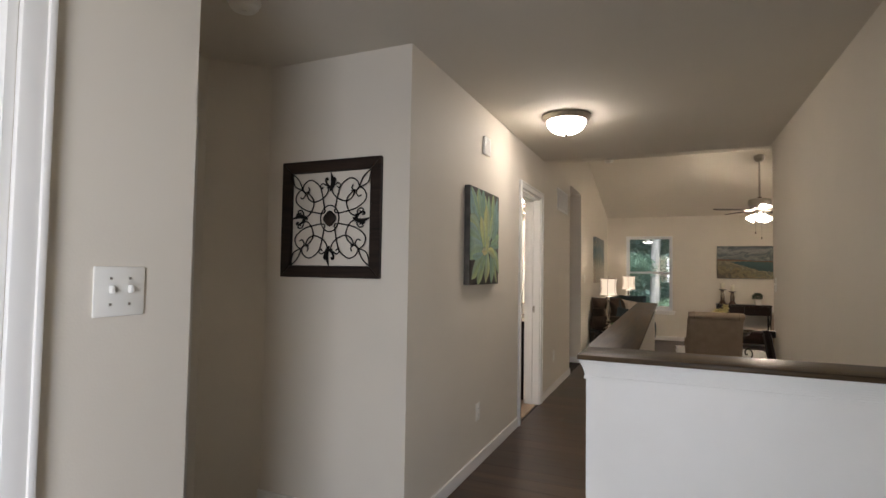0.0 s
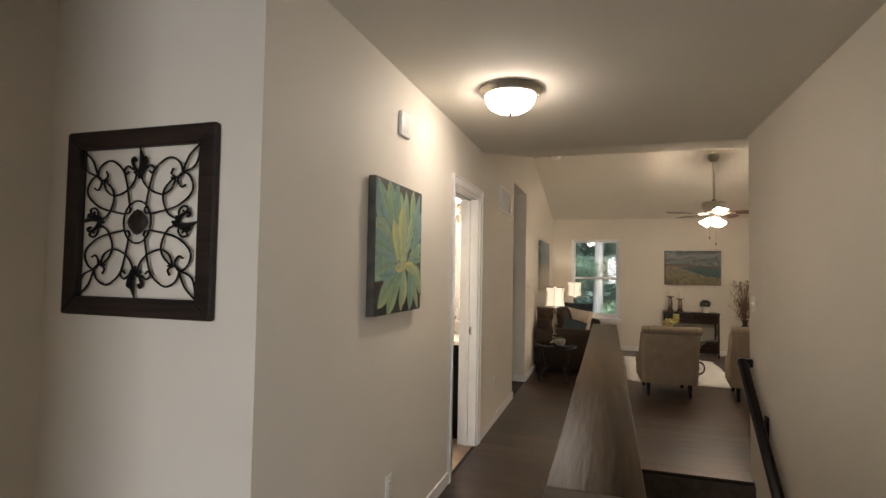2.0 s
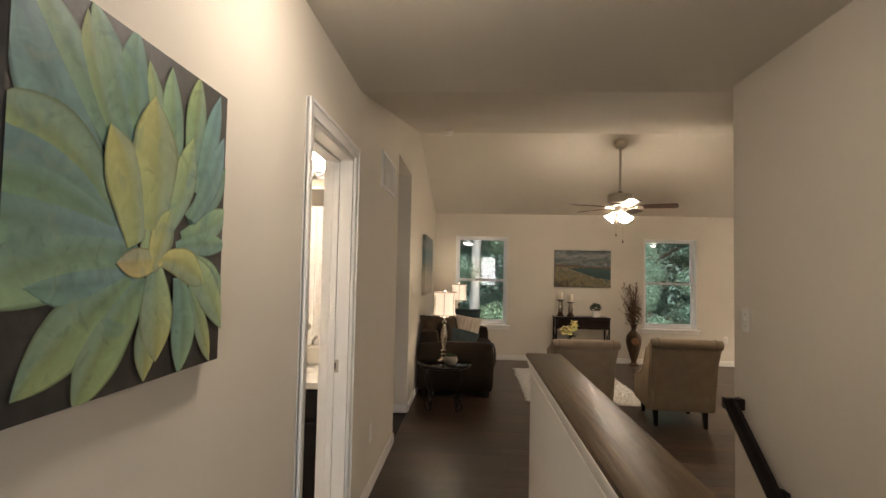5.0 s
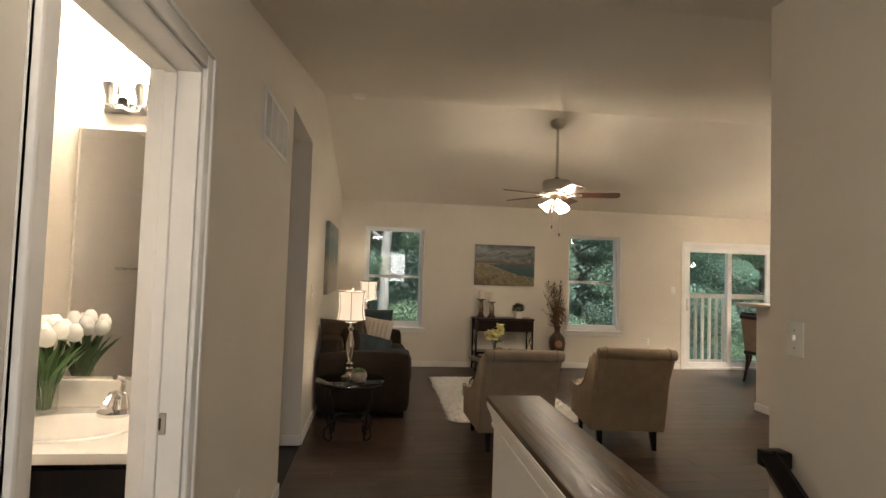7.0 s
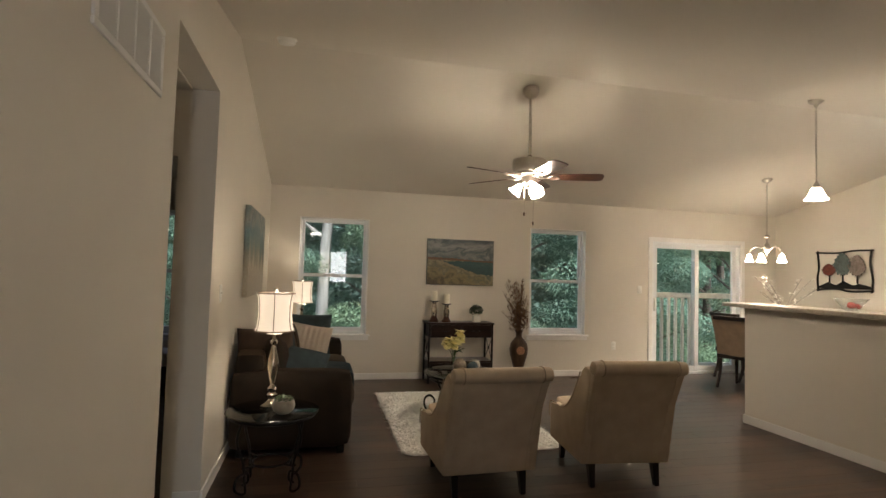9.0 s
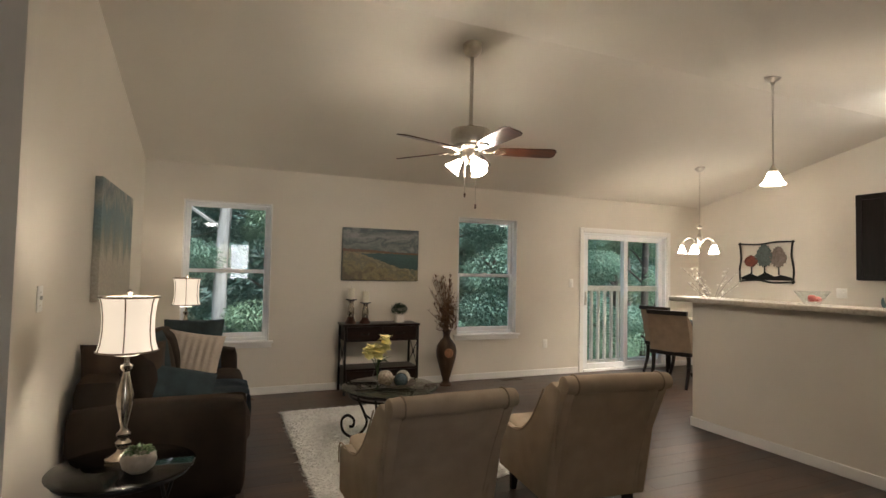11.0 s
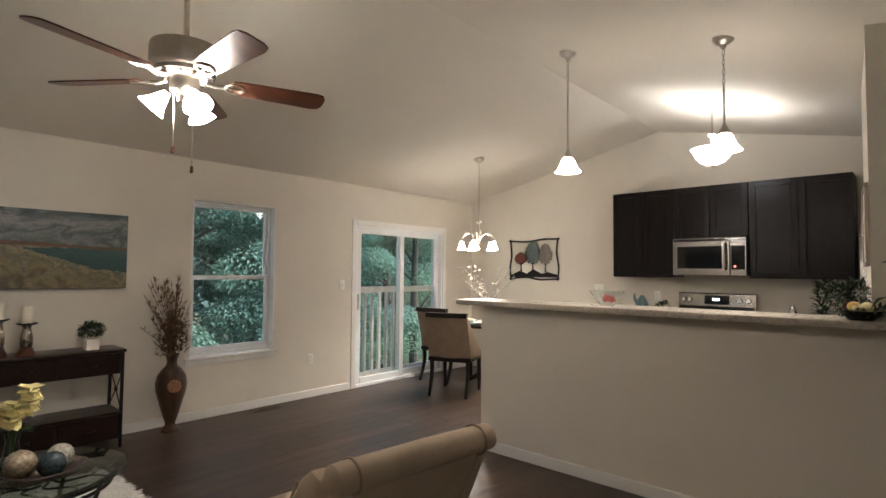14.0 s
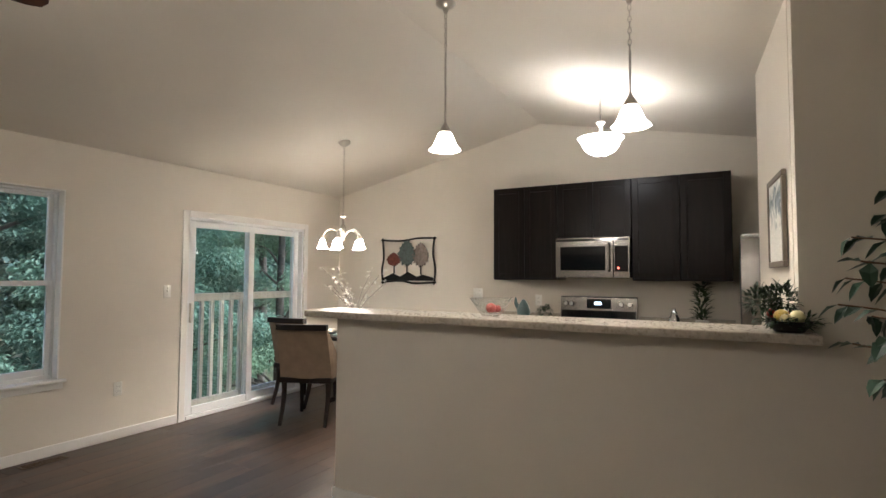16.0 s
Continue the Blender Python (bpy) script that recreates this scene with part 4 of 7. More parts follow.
G1, G2, G3, BLU = (0.165, 0.285, 0.165), (0.25, 0.37, 0.21), (0.14, 0.26, 0.19), (0.15, 0.27, 0.29)
YEL, LIM, OCH = (0.43, 0.42, 0.16), (0.31, 0.38, 0.165), (0.45, 0.36, 0.19)
upper = [(0.14, 0.0, 40, 0.22, 0.03, -0.01, G3, G1), (0.12, -0.04, 22, 0.22, 0.028, -0.01, G1, G2), (0.1, -0.06, 4, 0.22, 0.022, 0.006, G3, G1), (0.12, -0.08, -22, 0.22, 0.026, 0.01, G1, G2), (-0.09, -0.04, 123, 0.40, 0.052, 0.009, G3, BLU), (-0.09, 0.09, 132, 0.29, 0.03, -0.011, G3, G2), (-0.07, 0.09, 115, 0.23, 0.026, 0.02, G1, LIM), (-0.04, 0.09, 117, 0.26, 0.036, -0.003, G3, G2), (-0.01, 0.1, 99, 0.23, 0.036, 0.022, G1, G3), (0.04, 0.14, 110, 0.15, 0.02, -0.002, G2, LIM), (0.1, 0.08, 100, 0.22, 0.03, 0.009, G1, G2), (0.14, 0.1, 83, 0.22, 0.032, -0.003, G1, LIM), (0.17, 0.06, 70, 0.26, 0.028, -0.004, G3, BLU), (0.15, 0.0, 58, 0.25, 0.03, -0.017, G3, BLU)]
lower = [(-0.07, -0.05, 153, 0.33, 0.047, -0.05, G1, LIM), (-0.06, -0.06, 158, 0.33, 0.046, -0.036, G3, BLU), (-0.05, -0.06, 167, 0.32, 0.042, -0.03, G3, G1), (-0.05, -0.05, 178, 0.32, 0.042, -0.004, BLU, G1), (-0.02, -0.08, -168, 0.34, 0.05, -0.03, G3, G2), (-0.02, -0.12, -177, 0.24, 0.03, 0.003, BLU, G3), (-0.04, -0.12, -145, 0.28, 0.042, -0.007, G1, LIM), (0.0, -0.12, -128, 0.26, 0.044, -0.011, G1, LIM), (0.02, -0.16, -94, 0.15, 0.028, 0.001, G1, YEL), (0.15, -0.14, -60, 0.2, 0.022, 0.005, G1, YEL), (0.11, -0.12, -86, 0.2, 0.036, 0.02, G3, G2)]
heart = [(0.0, -0.1, 60, 0.14, 0.04, 0.0, G2, LIM), (0.1, -0.08, -39, 0.26, 0.036, 0.028, G2, LIM), (0.03, -0.1, -86, 0.18, 0.042, 0.005, G2, YEL), (0.07, -0.02, 69, 0.21, 0.033, -0.009, G2, LIM), (-0.03, -0.06, 112, 0.21, 0.045, -0.016, LIM, YEL), (0.02, -0.03, 93, 0.25, 0.056, -0.006, LIM, YEL), (0.05, -0.085, -18, 0.17, 0.028, 0.017, YEL, LIM), (0.05, -0.085, -176, 0.13, 0.022, 0.003, YEL, OCH), (0.02, -0.105, 66, 0.13, 0.027, 0.004, YEL, LIM)]
for k, leaf_spec in enumerate(upper + lower + heart):
    painted_leaf(*leaf_spec, 0.0003 + 0.00014 * k)


def painting_material(name, stops, axis, scale, warp, extra=None, tilt=0.0):
    """Bands of paint along one axis, torn up by brush noise."""
    m, n, l, b = nodes(name)
    tc, sep = n.new("ShaderNodeTexCoord"), n.new("ShaderNodeSeparateXYZ")
    l.new(tc.outputs["Object"], sep.inputs[0])
    mp = n.new("ShaderNodeMapping")
    mp.inputs["Scale"].default_value = scale
    l.new(tc.outputs["Object"], mp.inputs[0])
    nz = n.new("ShaderNodeTexNoise")
    nz.inputs["Scale"].default_value, nz.inputs["Detail"].default_value, nz.inputs["Distortion"].default_value = 1, 9, 0.8
    l.new(mp.outputs[0], nz.inputs[0])
    ma = n.new("ShaderNodeMath")
    ma.operation = "MULTIPLY_ADD"
    l.new(nz.outputs[0], ma.inputs[0])
    ma.inputs[1].default_value = warp
    tl = n.new("ShaderNodeMath")
    tl.operation, tl.inputs[1].default_value = "MULTIPLY_ADD", tilt
    l.new(sep.outputs[0], tl.inputs[0])
    l.new(sep.outputs[axis], tl.inputs[2])
    l.new(tl.outputs[0], ma.inputs[2])
    mr = n.new("ShaderNodeMapRange")
    mr.inputs[1].default_value, mr.inputs[2].default_value = extra
    l.new(ma.outputs[0], mr.inputs[0])
    r = ramp(n, stops)
    l.new(mr.outputs[0], r.inputs[0])
    f = n.new("ShaderNodeTexNoise")
    f.inputs["Scale"].default_value, f.inputs["Detail"].default_value = 60, 6
    l.new(tc.outputs["Object"], f.inputs[0])
    hsv, m2 = n.new("ShaderNodeHueSaturation"), n.new("ShaderNodeMapRange")
    m2.inputs[3].default_value, m2.inputs[4].default_value = 0.65, 1.35
    l.new(f.outputs[0], m2.inputs[0])
    l.new(m2.outputs[0], hsv.inputs["Value"])
    l.new(r.outputs[0], hsv.inputs["Color"])
    l.new(hsv.outputs[0], b.inputs["Base Color"])
    bp = n.new("ShaderNodeBump")
    bp.inputs["Strength"].default_value, bp.inputs["Distance"].default_value = 0.4, 0.003
    l.new(f.outputs[0], bp.inputs["Height"])
    l.new(bp.outputs[0], b.inputs["Normal"])
    b.inputs["Roughness"].default_value = 0.55
    return m


M_SEA = painting_material("painted_cloudy_sky", [(0.0, (0.05, 0.075, 0.08)), (0.3, (0.10, 0.125, 0.125)), (0.45, (0.20, 0.21, 0.20)), (0.55, (0.08, 0.105, 0.11)), (0.7, (0.26, 0.265, 0.25)), (0.85, (0.10, 0.125, 0.13)), (1.0, (0.05, 0.07, 0.075))], 2, (4, 3, 8), 0.5, (0.10, 0.62), 0.05)
M_FIELD = painting_material("painted_ochre_field", [(0.0, (0.09, 0.075, 0.04)), (0.25, (0.21, 0.17, 0.08)), (0.4, (0.13, 0.12, 0.075)), (0.55, (0.25, 0.21, 0.12)), (0.7, (0.10, 0.11, 0.08)), (0.85, (0.28, 0.25, 0.16)), (1.0, (0.16, 0.14, 0.09))], 2, (9, 3, 12), 0.6, (-0.05, 0.45), 0.3)
M_BAY = painting_material("painted_teal_bay", [(0.0, (0.05, 0.085, 0.075)), (0.4, (0.022, 0.062, 0.06)), (0.7, (0.035, 0.085, 0.08)), (1.0, (0.07, 0.11, 0.095))], 2, (3, 3, 16), 0.3, (-0.1, 0.3), 0.2)
M_RIDGE = painting_material("painted_rust_ridge", [(0.0, (0.09, 0.05, 0.03)), (0.5, (0.16, 0.085, 0.045)), (1.0, (0.07, 0.06, 0.045))], 2, (12, 3, 8), 0.3, (0.0, 0.3))
sea = thing("canvas_painting", pose(1.515, FARY, 1.543), "wide canvas painting of a meadow beside teal water", "painting")
part("canvas", boxes((-0.462, -0.04, -0.306, 0.462, -0.002, 0.306), bevel=0.003, seg=2), M_SEA, sea)
sg = random.Random(12)


def ragged(pts, per=14, amp=0.008):
    """Outline with an uneven, brushed edge, kept inside the canvas."""
    out = []
    for (x0, z0), (x1, z1) in zip(pts, pts[1:] + pts[:1]):
        for k in range(per):
            x, z = x0 + (x1 - x0) * k / per, z0 + (z1 - z0) * k / per + sg.uniform(-amp, amp)
            out.append((max(-0.459, min(0.459, x)), max(-0.303, min(0.303, z))))
    return out


part("painted_field", prism(ragged([(-0.459, -0.303), (0.459, -0.303), (0.459, 0.02), (0.1, 0.03), (-0.459, 0.045)]), "y", -0.0412, -0.0395), M_FIELD, sea, smooth=0)
part("painted_bay", prism(ragged([(0.459, -0.17), (0.459, 0.015), (0.1, 0.02), (-0.24, 0.005), (-0.12, -0.035), (0.03, -0.085), (0.22, -0.15)]), "y", -0.0424, -0.0402), M_BAY, sea, smooth=0)
part("painted_ridge", prism(ragged([(-0.459, 0.03), (0.0, 0.022), (0.459, 0.006), (0.459, 0.028), (0.12, 0.036), (-0.15, 0.056), (-0.459, 0.062)], amp=0.004), "y", -0.0434, -0.0402), M_RIDGE, sea, smooth=0)
M_ABS = painting_material("painted_teal_on_cream", [(0.0, (0.46, 0.41, 0.33)), (0.36, (0.44, 0.40, 0.32)), (0.45, (0.26, 0.26, 0.21)), (0.55, (0.17, 0.22, 0.21)), (0.7, (0.13, 0.20, 0.22)), (0.8, (0.26, 0.27, 0.24)), (0.9, (0.14, 0.18, 0.19)), (1.0, (0.4, 0.36, 0.3))], 2, (6, 2, 1.6), 0.55, (-0.15, 0.75))
abstract = thing("canvas_painting", pose(LW, 10.12, 1.525, 0, 0, WEST), "large cream canvas with teal abstract shapes", "painting")
part("canvas", boxes((-0.60, -0.045, -0.39, 0.60, -0.002, 0.39), bevel=0.003, seg=2), M_ABS, abstract)

# metal tree art on the kitchen wall
M_RUST = mat("rust_red_metal", (0.16, 0.045, 0.03), 0.55, metal=0.3, vary=0.3, scale=40, bump=0.3)
M_PINE = mat("grey_green_metal", (0.10, 0.13, 0.125), 0.5, metal=0.4, vary=0.3, scale=40, bump=0.3)
M_TAUPE = mat("taupe_metal", (0.20, 0.16, 0.14), 0.5, metal=0.4, vary=0.3, scale=40, bump=0.3)
art = thing("metal_tree_art", pose(KX, 10.60, 1.59, 0, 0, -90), "metal wall art of three trees in a branch frame", "wall art")
w, h = 0.38, 0.265
for c in ([(-w - 0.02, 0, h), (-0.1, 0, h - 0.015), (0.15, 0, h + 0.01), (w + 0.02, 0, h + 0.005)], [(-w - 0.01, 0, -h), (-0.1, 0, -h + 0.02), (0.1, 0, -h - 0.01), (w + 0.02, 0, -h + 0.005)], [(-w, 0, h + 0.02), (-w + 0.02, 0, 0.05), (-w - 0.005, 0, -0.1), (-w + 0.01, 0, -h - 0.02)], [(w, 0, h + 0.02), (w - 0.02, 0, 0.1), (w + 0.01, 0, -0.1), (w - 0.005, 0, -h - 0.02)]):
    for dy in (-0.012, -0.026):
        part("branch", tube(spline([(p[0], dy, p[2] + dy * 0.6) for p in c], 8), 0.0085, 7), M_BLACK, art)
part("hill_line", prism([(-w + 0.015, -h + 0.01), (w - 0.015, -h + 0.01), (w - 0.015, -h + 0.05), (0.22, -h + 0.085), (0.13, -h + 0.06), (0.0, -h + 0.12), (-0.11, -h + 0.06), (-0.22, -h + 0.10), (-w + 0.015, -h + 0.04)], "y", -0.022, -0.016), M_BLACK, art)
rg = random.Random(3)
for cx, base, top, rad, m in ((-0.20, -0.17, 0.09, 0.105, M_RUST), (-0.01, -0.17, 0.235, 0.125, M_PINE), (0.19, -0.18, 0.20, 0.115, M_TAUPE)):
    part("tree_trunk", tube([(cx, -0.02, base), (cx, -0.02, top - 0.05)], [0.011, 0.005], 6), M_BLACK, art)
    n = 44
    pts = []
    zc, hh = (top + base + 0.10) / 2, (top - base - 0.10) / 2
    for k in range(n):
        a = 2 * math.pi * k / n
        r = 1 + 0.10 * math.sin(k * 2.4) + rg.uniform(-0.07, 0.07)
        taper = 1 - 0.35 * max(0, math.sin(a))
        pts.append((cx + rad * r * taper * math.cos(a), zc + hh * r * math.sin(a)))
    part("tree_crown", prism(pts, "y", -0.034, -0.028), m, art, smooth=20)

# framed print beside the refrigerator
M_GREYWOOD = wood("grey_wood_frame", (0.08, 0.065, 0.05), (0.2, 0.165, 0.13), 0.5, 2, 20)
M_PRINT = painting_material("pale_print", [(0.0, (0.74, 0.72, 0.67)), (0.66, (0.72, 0.71, 0.66)), (0.74, (0.2, 0.24, 0.26)), (0.8, (0.06, 0.09, 0.11)), (0.87, (0.6, 0.6, 0.57)), (1.0, (0.73, 0.71, 0.66))], 2, (9, 9, 9), 0.5, (-0.35, 0.55))
prt = thing("framed_print", pose(4.28, 6.8885, 1.67, 0, 0, 184.6), "pale botanical print in a grey wood frame", "picture")
for b in ((-0.22, -0.225, 0.22, -0.195), (-0.22, 0.195, 0.22, 0.225), (-0.22, -0.195, -0.19, 0.195), (0.19, -0.195, 0.22, 0.195)):
    part("frame_side", boxes((b[0], -0.022, b[1], b[2], -0.002, b[3]), bevel=0.003), M_GREYWOOD, prt)
part("print", boxes((-0.19, -0.016, -0.195, 0.19, -0.004, 0.195)), M_PRINT, prt)


# ---- soft furniture ----
def cushion(bm, x0, y0, z0, x1, y1, z1, r=0.05, puff=0.02):
    """A box with soft rounded edges and swollen faces."""
    start = len(bm.verts)
    b2 = bmesh.new()
    nx, ny, nz = [max(2, int(round(s / 0.12))) for s in (x1 - x0, y1 - y0, z1 - z0)]
    box(b2, -1, -1, -1, 1, 1, 1)
    bmesh.ops.subdivide_edges(b2, edges=b2.edges[:], cuts=7, use_grid_fill=True)
    hx, hy, hz = (x1 - x0) / 2, (y1 - y0) / 2, (z1 - z0) / 2
    for v in b2.verts:
        p = Vector((v.co.x * hx, v.co.y * hy, v.co.z * hz))
        q = Vector([max(-h + r, min(h - r, c)) for c, h in zip(p, (hx, hy, hz))])
        dlt = p - q
        if dlt.length > 1e-6:
            p = q + dlt.normalized() * r
        u, w, t = v.co
        p.x += puff * u * (1 - w * w) * (1 - t * t)
        p.y += puff * w * (1 - u * u) * (1 - t * t)
        p.z += puff * t * (1 - u * u) * (1 - w * w)
        v.co = p + Vector(((x0 + x1) / 2, (y0 + y1) / 2, (z0 + z1) / 2))
    me = bpy.data.meshes.new("tmp")
    b2.to_mesh(me)
    b2.free()
    bm.from_mesh(me)
    bpy.data.meshes.remove(me)
    return bm


def soft(x0, y0, z0, x1, y1, z1, r=0.05, puff=0.02):
    return cushion(bmesh.new(), x0, y0, z0, x1, y1, z1, r, puff)


# sofa along the west wall; local x away from the wall, y along it
SY0, SY1 = 8.93, 11.12
sofa = thing("sofa", pose(LW + 0.03, SY0, 0), "brown microfibre sofa with loose back cushions", "sofa")
L = SY1 - SY0
part("base", soft(0.03, 0.05, 0.06, 0.86, L - 0.05, 0.30, 0.03, 0.0), M_SOFA, sofa)
part("back", soft(0.0, 0.05, 0.1, 0.24, L - 0.05, 0.76, 0.07, 0.01), M_SOFA, sofa)
for y0, nm in ((0.0, "arm"), (L - 0.2, "arm")):
    part(nm, soft(0.0, y0, 0.06, 0.87, y0 + 0.2, 0.62, 0.05, 0.01), M_SOFA, sofa)
for k in range(3):
    a = 0.2 + k * (L - 0.4) / 3
    part("seat_cushion", soft(0.2, a + 0.004, 0.29, 0.90, a + (L - 0.4) / 3 - 0.004, 0.455, 0.045, 0.018), M_SOFA, sofa)
    bm = soft(-0.09, a + 0.006, -0.2, 0.09, a + (L - 0.4) / 3 - 0.006, 0.2, 0.07, 0.03)
    bmesh.ops.transform(bm, matrix=pose(0.30, 0, 0.63, 0, -12), verts=bm.verts)
    part("back_cushion", bm, M_SOFA, sofa)
for fx in (0.08, 0.80):
    for fy in (0.08, L - 0.08):
        part("foot", boxes((fx - 0.03, fy - 0.03, 0, fx + 0.03, fy + 0.03, 0.07), bevel=0.006), M_ESP, sofa)


def pillow(m, w, h, d, material, label, name="throw_pillow", ribs=0):
    t = thing(name, m, label, "pillow")
    bm = bmesh.new()
    n = 14 if not ribs else 48
    front, back = [], []
    for side, store in ((1, front), (-1, back)):
        for a in range(n + 1):
            row = []
            for b in range(n + 1):
                u, v = 2 * a / n - 1, 2 * b / n - 1
                k = (max(0, 1 - u ** 4) * max(0, 1 - v ** 4)) ** 0.55
                rb = 0.006 * math.cos(ribs * u * math.pi) * k if ribs else 0
                x, z = w / 2 * u * (1 - 0.05 * (1 - v * v)), h / 2 * v * (1 - 0.05 * (1 - u * u))
                row.append(bm.verts.new((x, side * (d / 2 * k + 0.004) + side * rb, z)))
            store.append(row)
    for store in (front, back):
        for a in range(n):
            for b in range(n):
                bm.faces.new((store[a][b], store[a + 1][b], store[a + 1][b + 1], store[a][b + 1]))
    edge = [(0, k) for k in range(n)] + [(k, n) for k in range(n)] + [(n, n - k) for k in range(n)] + [(n - k, 0) for k in range(n)]
    for (a, b), (c, e) in zip(edge, edge[1:] + edge[:1]):
        bm.faces.new((front[a][b], front[c][e], back[c][e], back[a][b]))
    part("cover", bm, material, t, smooth=70)
    return t


X0 = LW + 0.03
pillow(pose(-0.72, 9.30, 0.70, -14, 0, 12), 0.44, 0.42, 0.24, mat("brown_pillow_fabric", (0.05, 0.029, 0.016), 0.85, vary=0.3, scale=9, fine=400, bump=0.3), "brown throw pillow leaning on the sofa arm")
pillow(pose(-0.48, 9.28, 0.60, -34, 13, 4), 0.50, 0.34, 0.20, M_TEAL, "slate teal throw pillow lying on the sofa seat")
pillow(pose(X0 + 0.5, 10.86, 0.68, -16, 0, -8), 0.50, 0.44, 0.15, M_TEAL, "slate teal throw pillow against far sofa arm")
pillow(pose(-0.42, 10.64, 0.60, -20, 9, -6), 0.46, 0.42, 0.14, M_CREAM, "cream cable-knit throw pillow against teal pillow", ribs=8)
pillow(pose(X0 + 0.30, 9.62, 0.70, -10, 0, 70), 0.46, 0.44, 0.14, M_TEAL, "slate teal throw pillow on the sofa back")
throw = thing("throw_blanket", pose(X0, 9.70, 0), "slate blue throw blanket folded over the sofa seat", "blanket")
bm = bmesh.new()
prof = [(0.35, 0.478), (0.6, 0.478), (0.86, 0.474), (0.925, 0.452), (0.935, 0.36), (0.93, 0.25)]
rows = []
for k in range(25):
    yy = 0.5 * k / 24
    rows.append([bm.verts.new((px + 0.006 * math.sin(yy * 40 + px * 9), yy, pz + 0.006 * math.sin(yy * 33 + px * 17) + 0.012)) for px, pz in prof])
for a, b in zip(rows, rows[1:]):
    for j in range(len(prof) - 1):
        bm.faces.new((a[j], a[j + 1], b[j + 1], b[j]))
bmesh.ops.solidify(bm, geom=bm.faces[:], thickness=0.022)
part("cloth", bm, mat("slate_blue_throw", (0.05, 0.075, 0.09), 0.9, vary=0.2, scale=14, fine=300, bump=0.5), throw, smooth=60)


# armchairs with a scrolled back; local origin at the middle of the rear legs, facing +y
def armchair(m, tall, label):
    m = m @ Matrix.Diagonal((0.96, 1, tall, 1))
    t = thing("armchair", m, label, "armchair", "armchairs by the coffee table")
    # back shell: tapered, leaning, outer face flat
    rows = [(0.15, 0.00, 0.275, 0.16), (0.30, -0.02, 0.29, 0.15), (0.5, -0.075, 0.305, 0.13), (0.68, -0.15, 0.316, 0.11), (0.80, -0.205, 0.320, 0.10)]
    bm = bmesh.new()
    rs = []
    for z, y, hw, th in rows:
        pts = []
        for sx, sy in ((-1, 0), (1, 0), (1, 1), (-1, 1)):
            pts.append(bm.verts.new((sx * hw, y + sy * th, z)))
        rs.append(pts)
    for a, b in zip(rs, rs[1:]):
        for j in range(4):
            bm.faces.new((a[j], a[(j + 1) % 4], b[(j + 1) % 4], b[j]))
    bm.faces.new(rs[0][::-1])
    bm.faces.new(rs[-1])
    bmesh.ops.bevel(bm, geom=bm.edges[:], offset=0.012, segments=2, profile=0.5, affect="EDGES")
    part("backrest", bm, M_LINEN, t)
    # rolled top rail
    n, roll = 14, bmesh.new()
    ring = []
    for xx, rr in ((-0.328, 0.038), (-0.322, 0.047), (-0.28, 0.05), (0.0, 0.052), (0.28, 0.05), (0.322, 0.047), (0.328, 0.038)):
        ring.append([roll.verts.new((xx, -0.175 + 1.05 * rr * math.cos(2 * math.pi * j / n), 0.808 + 0.92 * rr * math.sin(2 * math.pi * j / n))) for j in range(n)])
    for a, b in zip(ring, ring[1:]):
        for j in range(n):
            roll.faces.new((a[j], a[(j + 1) % n], b[(j + 1) % n], b[j]))
    roll.faces.new(ring[0][::-1])
    roll.faces.new(ring[-1])
    part("rolled_top", roll, M_LINEN, t)
    for xx in (-0.262, 0.262):
        part("back_seam", tube(spline([(xx * 0.93, -0.002, 0.17), (xx * 0.95, -0.022, 0.30), (xx * 0.98, -0.077, 0.5), (xx, -0.152, 0.68), (xx, -0.2, 0.785)], 4), 0.0022, 6), M_LINEN, t)
        part("seam_piping", tube([(xx, -0.175 + 0.055 * math.cos(a), 0.808 + 0.049 * math.sin(a)) for a in [2 * math.pi * j / 18 for j in range(18)]], 0.0045, 6, None, True), M_PIPE, t)
    # sloping sides that sweep down from the back
    for s in (-1, 1):
        side = [(0.0, 0.15), (0.62, 0.15), (0.63, 0.40), (0.55, 0.425), (0.42, 0.42), (0.30, 0.45), (0.20, 0.52), (0.10, 0.64), (0.02, 0.76), (-0.04, 0.80), (-0.14, 0.78), (-0.06, 0.5)]
        bm = prism(side, "x", min(s * 0.262, s * 0.322), max(s * 0.262, s * 0.322))
        bmesh.ops.bevel(bm, geom=bm.edges[:], offset=0.014, segments=2, profile=0.5, affect="EDGES")
        arm = part("side_arm", bm, M_LINEN, t)
        for e in (0.260, 0.324):
            part("piping", tube(spline([(s * e, y, z + 0.004) for y, z in ((0.63, 0.30), (0.62, 0.41), (0.5, 0.428), (0.40, 0.424), (0.30, 0.452), (0.20, 0.522), (0.10, 0.642), (0.03, 0.745))], 4), 0.0045, 6), M_PIPE, arm)
    part("seat_base", soft(-0.27, 0.05, 0.15, 0.27, 0.63, 0.34, 0.03, 0.0), M_LINEN, t)
    part("seat_cushion", soft(-0.265, 0.07, 0.33, 0.265, 0.68, 0.455, 0.045, 0.02), M_LINEN, t)
